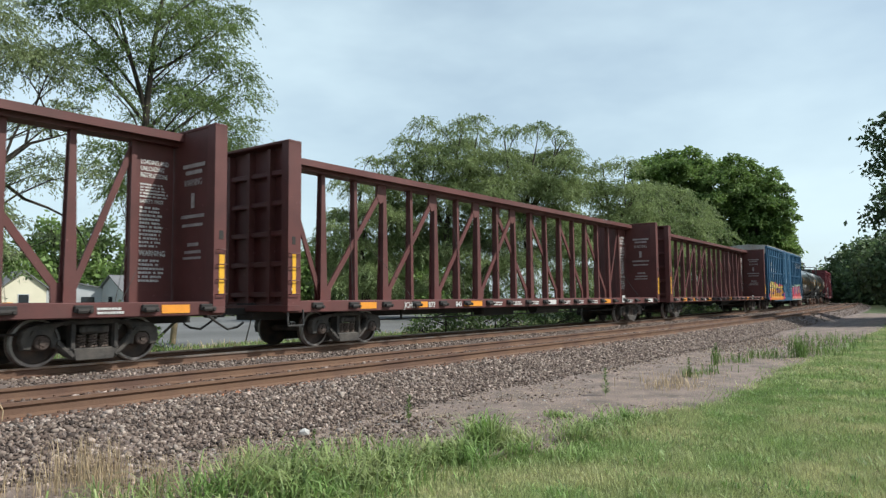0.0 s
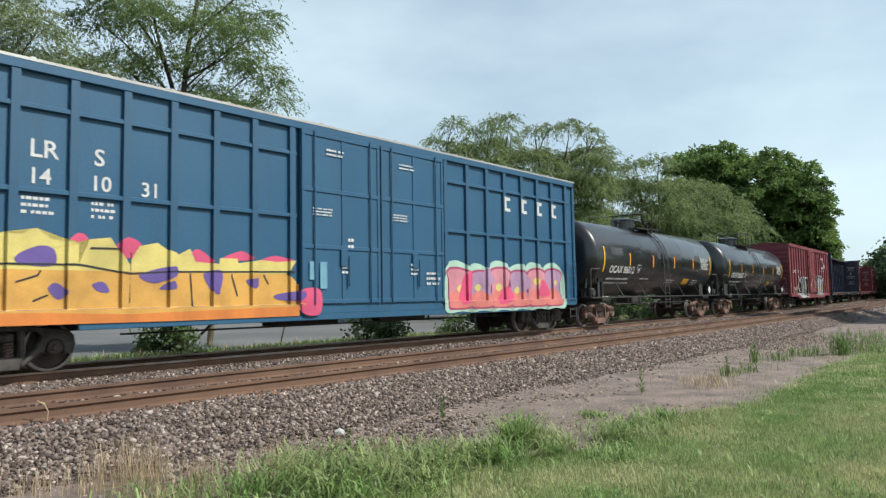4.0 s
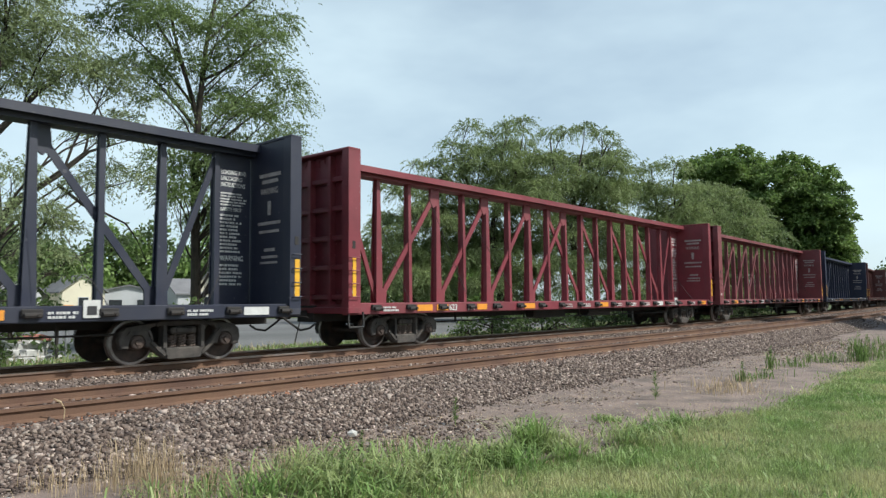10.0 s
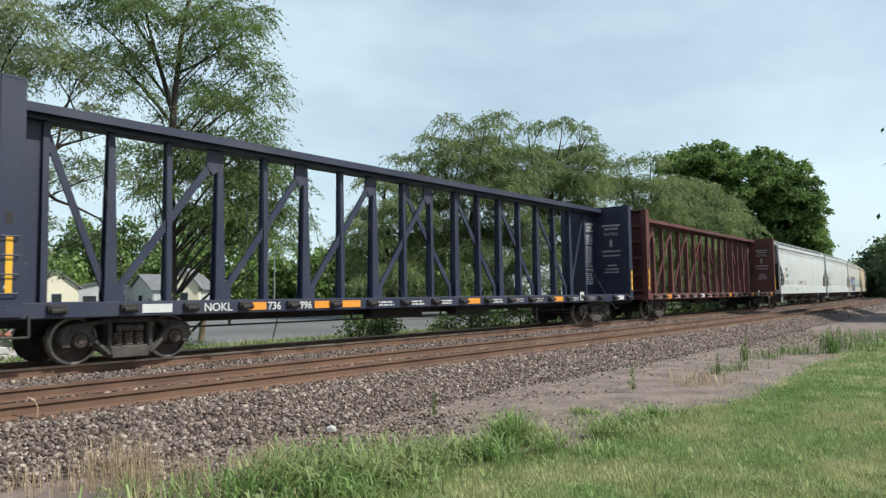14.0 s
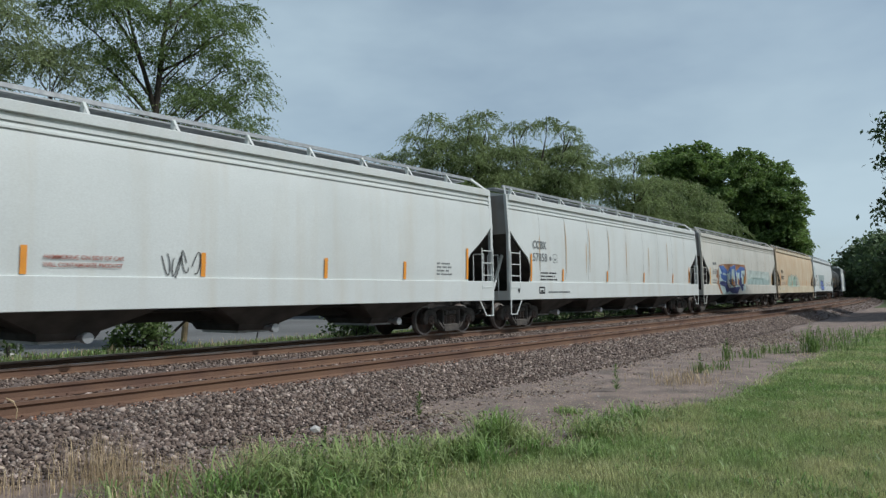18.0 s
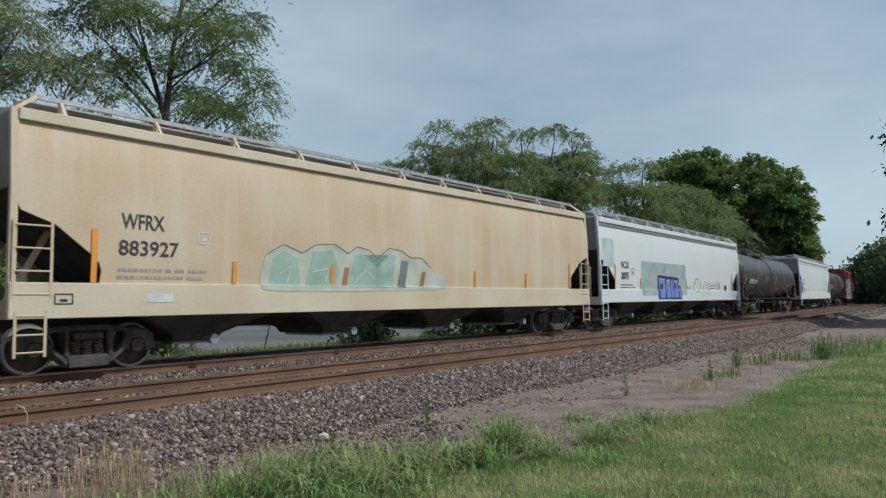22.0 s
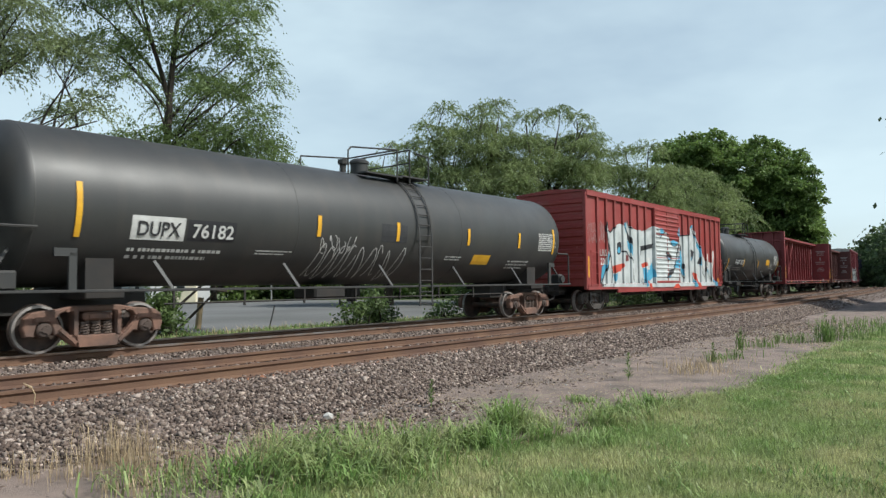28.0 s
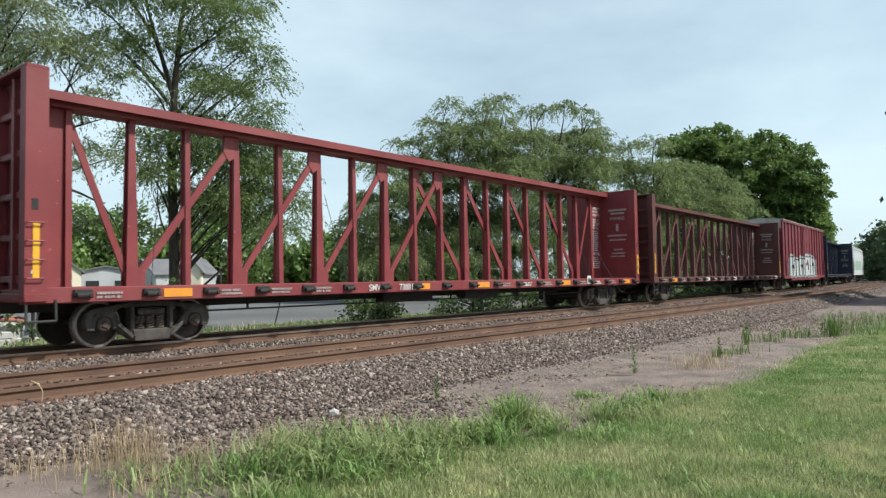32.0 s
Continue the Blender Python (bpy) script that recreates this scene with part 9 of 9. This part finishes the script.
stencil(car, skin, 3, G, -7.8, -6.6, 1.6, 1.95, 192)
decal(car, skin, [[(-9.3, 1.5), (-8.9, 1.6), (-8.7, 2.6), (-9.1, 2.9)]], periwinkle, 1)

# charcoal tank car
car, h, skin = tank_car(390.0, 407.85, M["dark_tank"], "charcoal tank car with white graffiti and lettering", 20, gauge=7.2, truck_mat=M["truck_rust"], hatch_x=1.25, wide_dome=False)
decal(car, skin, [rect(-6.78, -5.72, 2.0, 2.44)], W, 1, "placard", "white lettering panel", sharp=True)
on_side(car, skin, "DUPX", -6.68, 2.08, 0.28, K, width=0.85)
decal(car, skin, [rect(-5.66, -4.58, 2.02, 2.42)], black, 1, "placard", "black number panel", sharp=True)
on_side(car, skin, "76182", -5.57, 2.08, 0.28, W, width=0.92)
stencil(car, skin, 2, W, -6.78, -4.8, 1.66, 1.92, 200)
marks(car, skin, [(-7.72, 2.0, 2.95), (8.1, 2.1, 2.95)])
marks(car, skin, [(x, 2.24, 2.72) for x in (-2.39, 0.26, 3.28, 5.96)], 0.11)
stencil(car, skin, 2, W, -4.0, -3.0, 1.80, 1.92, 201)
scribble(car, skin, -2.4, 0.7, 1.30, 2.05, 9, 0.035, W, 202, label="white line graffiti")
scribble(car, skin, -2.3, -1.2, 1.9, 2.25, 4, 0.03, W, 203)
decal(car, skin, [rect(-0.34, 0.62, 2.2, 2.66)], K, 1, "repaint", "black repainted patch", sharp=True)
decal(car, skin, [rect(3.7, 4.55, 1.70, 1.98)], M["yellow_mark"], 1, "placard", "yellow notice", sharp=True)
stencil(car, skin, 9, W, 7.15, 8.3, 2.2, 2.8, 204, 0.6)
stencil(car, skin, 2, W, 2.4, 3.2, 1.8, 1.95, 205)
stencil(car, skin, 3, W, 5.6, 6.8, 1.6, 1.9, 206)

# bright red boxcar covered in graffiti
bright = M["bright_red_paint"]
car, h, skin = box_car(409.45, 425.60, 4.68, bright, bright, "bright red boxcar covered in white and blue graffiti", 21,
                       [-7.15, -6.36, -5.58, -4.79, -4.0, -3.21, -2.43, 2.24, 3.09, 3.94, 4.79, 5.64, 6.49, 7.3], (-1.62, 1.49), post_w=0.075)
door = plug_door(car, -1.58, 1.46, 1.05, 4.42, bright, rods=False)
for z in np.linspace(1.35, 4.1, 15):
    part("door_rib", Shape().rings([[(x, -1.565, z - 0.06), (x, -1.60, z - 0.02), (x, -1.60, z + 0.02), (x, -1.565, z + 0.06)] for x in (-1.5, 1.4)]), bright, door)
side, louvres = skin, [float(z) for z in np.linspace(1.35, 4.1, 15)]


def louvred(x, z):
    """The side, with the pressed ribs of the door standing out."""
    if not -1.5 < x < 1.4:
        return side[0](x, z)
    near = min(abs(z - q) for q in louvres)
    return -1.568 - 0.035 * min(1.0, max(0.0, (0.06 - near) / 0.04))


skin = (louvred, side[1] + [-1.50, -1.49, 1.39, 1.40], side[2] + [q + d for q in louvres for d in (-0.06, -0.02, 0.02, 0.06)])
decal(car, skin, [[(-6.97, 0.95), (-6.71, 1.39), (-6.34, 1.78), (-6.00, 2.09), (-6.04, 2.54), (-6.35, 2.91), (-6.42, 3.25), (-6.38, 3.48), (-6.26, 3.22), (-5.96, 3.08), (-5.81, 3.17), (-5.55, 3.37), (-5.06, 3.50), (-4.60, 3.42), (-4.42, 3.33), (-4.36, 3.64), (-4.21, 3.46), (-3.92, 3.36), (-3.25, 3.32), (-2.97, 3.37), (-2.76, 3.30), (-1.85, 3.39), (-1.61, 3.58), (-0.90, 3.50), (-0.52, 3.34), (-0.16, 3.38), (0.03, 3.24), (0.32, 2.93), (0.67, 2.78), (1.03, 2.84), (1.36, 3.08), (1.58, 3.54), (1.87, 3.30), (3.06, 3.43), (3.23, 3.81), (3.55, 3.91), (3.83, 3.70), (4.20, 3.19), (4.83, 2.87), (4.90, 2.36), (5.06, 1.86), (5.65, 1.87), (5.83, 2.14), (6.47, 2.10), (6.94, 1.20), (6.93, 0.88), (2.80, 0.88), (-1.24, 0.88)]], chalk, 1, label="large white and blue graffiti", sharp=True)
decal(car, skin, [[(-6.89, 1.16), (-6.76, 1.72), (-6.53, 1.83), (-6.29, 1.78), (-6.57, 1.34)], [(-6.35, 2.22), (-6.10, 2.29), (-6.00, 2.14), (-6.15, 1.79), (-6.34, 1.54), (-6.39, 1.93)], [(-4.33, 2.84), (-3.92, 2.64), (-3.85, 1.91), (-3.98, 2.24), (-4.29, 2.56)], [(-4.83, 3.44), (-4.42, 3.60), (-4.35, 3.11), (-4.59, 3.31)], [(-2.76, 1.71), (-2.47, 1.71), (-2.32, 0.98), (-2.55, 0.86)], [(-2.47, 1.47), (-1.70, 1.98), (-1.54, 1.35), (-2.02, 1.16), (-2.32, 1.22)], [(-5.75, 1.40), (-5.48, 1.50), (-5.32, 1.40), (-5.64, 1.14)]], sky_blue, 2, sharp=True)
decal(car, skin, [[(1.58, 2.95), (1.99, 2.77), (2.11, 1.90), (2.23, 1.35), (1.70, 1.78)], [(0.78, 1.75), (1.14, 2.23), (1.47, 2.41), (1.53, 1.77)], [(-0.90, 3.54), (-0.52, 3.46), (-0.56, 3.27), (-0.94, 3.13), (-1.02, 3.25)], [(0.27, 2.97), (0.72, 3.07), (1.25, 2.97), (1.03, 2.79), (0.52, 2.75)], [(1.19, 3.23), (1.41, 3.73), (1.58, 3.64), (1.58, 3.27)], [(3.13, 3.56), (3.27, 3.83), (3.76, 3.97), (3.76, 3.81), (3.41, 3.77)], [(3.76, 3.51), (4.20, 3.19), (4.83, 2.87), (4.90, 1.85), (4.66, 1.97), (4.66, 2.66), (4.05, 2.99)], [(3.54, 1.11), (3.61, 1.29), (4.04, 1.04), (4.11, 0.84), (3.58, 0.85)], [(5.74, 1.74), (6.01, 2.15), (6.04, 1.48)], [(6.55, 1.34), (7.33, 1.06), (7.33, 0.85), (6.93, 0.86)]], sky_blue, 2, sharp=True)
decal(car, skin, [[(-5.82, 1.75), (-5.59, 1.80), (-4.82, 1.88), (-4.77, 1.77), (-5.05, 1.56), (-5.75, 1.47)], [(-2.91, 1.88), (-2.47, 1.98), (-2.32, 1.84), (-2.76, 1.71)], [(-2.32, 1.22), (-2.09, 1.16), (-1.86, 0.78), (-2.17, 0.79)], [(3.54, 1.52), (3.75, 1.59), (4.19, 1.35), (4.65, 0.87), (4.42, 0.75), (4.12, 0.98), (3.68, 1.35)]], tomato, 3, sharp=True)
decal(car, skin, [[(0.58, 0.80), (0.83, 0.99), (1.25, 1.04), (1.47, 0.86), (1.53, 0.80)]], tomato, 3, sharp=True)
strokes(car, skin, [[(-6.38, 3.48), (-6.42, 3.20), (-6.35, 2.86), (-6.04, 2.49), (-5.95, 2.15), (-5.90, 1.85), (-5.85, 1.45), (-5.94, 0.90)], [(-6.38, 3.48), (-6.26, 3.22), (-5.96, 3.08), (-5.55, 3.35)], [(-4.83, 3.47), (-4.48, 3.32), (-4.17, 3.02), (-3.92, 2.64), (-3.85, 2.02), (-3.72, 1.12)], [(-4.33, 3.65), (-4.17, 3.41), (-3.92, 3.35)], [(-4.94, 2.36), (-4.47, 2.38), (-3.92, 2.02), (-3.72, 1.23)], [(-2.98, 2.24), (-2.91, 2.60)], [(-6.00, 2.19), (-6.34, 1.73), (-6.93, 0.95)]], 0.07, black, 4)
decal(car, skin, [[(-5.44, 2.53), (-5.28, 2.70), (-5.00, 2.73), (-4.94, 2.46), (-5.11, 2.24), (-5.38, 2.28)]], black, 4)
decal(car, skin, [[(-6.40, 2.86), (-6.01, 2.59), (-6.10, 2.29), (-6.30, 2.52)], [(-2.98, 2.65), (-1.61, 2.81), (-1.69, 2.61), (-2.98, 2.44)], [(-4.41, 3.27), (-3.92, 2.87), (-3.92, 2.64), (-4.29, 2.84)]], black, 4, sharp=True)
decal(car, skin, [[(-5.33, 2.41), (-5.13, 2.56), (-5.05, 2.37), (-5.22, 2.28)]], sky_blue, 5)
decal(car, skin, [[(-0.31, 2.44), (0.04, 2.46), (0.32, 2.29), (0.42, 2.19), (0.04, 2.10), (-0.19, 2.11)]], black, 4)
decal(car, skin, [[(1.41, 3.04), (1.30, 2.61), (0.98, 2.17), (0.78, 1.75), (0.52, 1.70), (0.88, 2.16), (1.03, 2.48)], [(-0.37, 1.26), (0.04, 1.64), (0.78, 1.75), (0.52, 1.50), (0.04, 1.30)], [(1.58, 3.05), (1.99, 2.82), (2.05, 2.55), (1.81, 2.64), (1.64, 2.84)], [(2.05, 2.00), (2.29, 1.96), (2.29, 1.68), (1.99, 1.78)], [(3.27, 2.75), (3.83, 2.61), (3.68, 2.30), (3.33, 2.05)], [(4.27, 2.02), (4.82, 2.42), (4.74, 1.98)]], black, 4, sharp=True)
decal(car, skin, [[(-0.17, 2.25), (0.04, 2.27), (0.16, 2.16), (-0.06, 2.11)], [(-0.21, 1.29), (0.18, 1.41), (0.12, 1.29)], [(3.36, 2.23), (3.61, 2.39), (3.42, 2.14)]], sky_blue, 5, sharp=True)
strokes(car, skin, [[(-1.27, 3.49), (-1.02, 3.07), (-0.77, 3.24), (-0.43, 3.38), (-0.06, 3.28), (0.32, 2.88), (0.72, 2.75), (1.09, 2.82), (1.41, 3.12)], [(1.58, 3.48), (1.75, 3.31), (3.06, 3.41), (3.23, 3.75), (3.48, 3.90), (3.79, 3.52), (4.20, 3.13), (4.82, 2.80)], [(1.58, 2.84), (1.70, 1.78), (2.23, 1.24), (2.29, 1.90)], [(3.47, 1.58), (3.61, 1.11), (3.61, 0.85)], [(4.82, 1.85), (5.47, 1.28), (5.66, 2.13), (6.01, 2.42)], [(5.83, 2.14), (5.91, 1.21)], [(6.56, 2.03), (6.55, 1.34), (7.03, 0.92)]], 0.06, black, 4)
on_side(car, skin, "LRS", -7.10, 2.14, 0.26, M["faint_mark"], width=0.62)
on_side(car, skin, "22", -6.88, 1.80, 0.26, W, width=0.36)
on_side(car, skin, "68", -6.24, 1.82, 0.26, W, width=0.36)
decal(car, skin, [[(5.75, 1.7), (5.7, 2.2), (5.85, 2.55), (6.05, 2.5), (6.05, 2.0), (6.1, 1.7), (5.9, 1.8)], [(6.4, 1.75), (6.6, 2.3), (6.85, 2.75), (7.05, 2.6), (6.95, 2.2), (6.75, 1.7), (6.6, 1.85)], [(5.2, 1.75), (5.15, 2.1), (5.3, 2.35), (5.45, 2.25), (5.5, 1.7), (5.35, 1.8)]], W, 5, label="small pale rounded shapes")
decal(car, skin, [rect(7.35, 7.83, 1.06, 1.28)], M["orange_mark"], 5, "placard", "orange notice", sharp=True)
for k, (x0, x1, z0, z1) in enumerate(((-8.0, -7.25, 3.0, 3.35), (-8.0, -7.25, 2.6, 2.95), (-7.0, -6.5, 2.7, 3.4), (-3.1, -2.5, 1.0, 1.25), (-7.1, -6.7, 1.0, 1.25), (7.5, 7.9, 1.3, 1.9))):
    scribble(car, skin, x0, x1, z0, z1, 4, 0.03, F if k < 3 else black, 210 + k, 7)
decal(car, skin, [rect(-4.51, -4.27, 1.98, 2.23)], paint("maroon", (0.22, 0.05, 0.05)), 7, "placard", "dark red notice", sharp=True)
decal(car, skin, [rect(-2.35, -2.01, 1.65, 2.16)], W, 7, "placard", "white notice", sharp=True)
marks(car, skin, [(-7.9, 1.3, 2.1)])

# matt black tank car
car, h, skin = tank_car(426.6, 440.55, M["dark_tank"], "matt black tank car with white lettering", 22, hatch_x=-0.45, wide_dome=False, head=0.42)
decal(car, skin, [rect(-4.85, -2.75, 2.05, 2.46)], black, 1, "repaint", "black repainted patch", sharp=True)
on_side(car, skin, "KASX 9527", -4.68, 2.11, 0.29, W, width=1.85)
stencil(car, skin, 2, F, -4.8, -2.8, 1.76, 1.98, 220)
marks(car, skin, [(-6.2, 1.5, 2.42), (6.35, 1.8, 2.5)])
marks(car, skin, [(-2.75, 1.93, 2.42), (0.82, 1.9, 2.42), (3.75, 2.0, 2.4)], 0.11)
decal(car, skin, [rect(2.9, 3.72, 2.14, 2.50)], M["yellow_mark"], 2, "placard", "yellow notice", sharp=True)
stencil(car, skin, 9, W, 5.1, 6.3, 2.2, 2.82, 221, 0.6)
scribble(car, skin, 3.9, 4.8, 1.95, 2.25, 5, 0.035, W, 222)
scribble(car, skin, -6.0, -5.4, 1.6, 2.0, 5, 0.035, W, 223)
stencil(car, skin, 1, W, 2.2, 3.1, 1.72, 1.80, 224)
label_box(car, skin, 4.9, 5.4, 1.6, 1.9, W)

centre_beam(441.6, 464.8, M["crimson_paint"], "bright red centre-beam flat car, empty", 23, number=((-3.92, "SMW", 0.16), (-2.84, "738810", 0.16)), depth=0.30)
centre_beam(466.35, 489.4, M["brown_paint"], "brown-red centre-beam flat car, empty", 24)
car, h, skin = box_car(491.0, 508.5, 5.2, red, M["silver_roof"], "red boxcar with silver roof and white graffiti", 25, np.linspace(-7.9, 8.0, 14), (-1.65, 1.5))
plug_door(car, -1.60, 1.45, 1.05, 4.85, red)
throw_up(car, skin, -6.5, 4.0, 1.0, 2.6, 6, [chalk], black, 250, halo=ash, low=chalk, label="white graffiti")
centre_beam(510.0, 533.0, M["navy_paint"], "navy blue centre-beam flat car, empty", 26)
car, h, skin = covered_hopper(534.2, 553.5, M["pale_hopper"], "pale covered hopper car with green graffiti", 27)
throw_up(car, skin, -7.0, 4.0, 1.6, 2.8, 6, [mint], sage, 270, label="green graffiti")


# ---- what moves ----
def motions():
    steps = [0.5 * k for k in range(65)]
    for car, middle in CARS:
        walk(car, [(t, line_pose(middle - travelled(t))) for t in steps])
    for wheel, wx, middle in WHEELS:
        car_x = wheel.parent.matrix_basis.translation.x
        rows = []
        for k in range(int(SECONDS * FPS) + 1):
            t = k / FPS
            s = middle + car_x - travelled(t)
            if k in (0, int(SECONDS * FPS)) or -12 < s < 62:
                near = min(max(s, -12), 62)
                rows.append((t, pose(wx, 0, WHEEL_R) @ Matrix.Rotation(near / WHEEL_R, 4, "Y")))
        walk(wheel, rows)


motions()
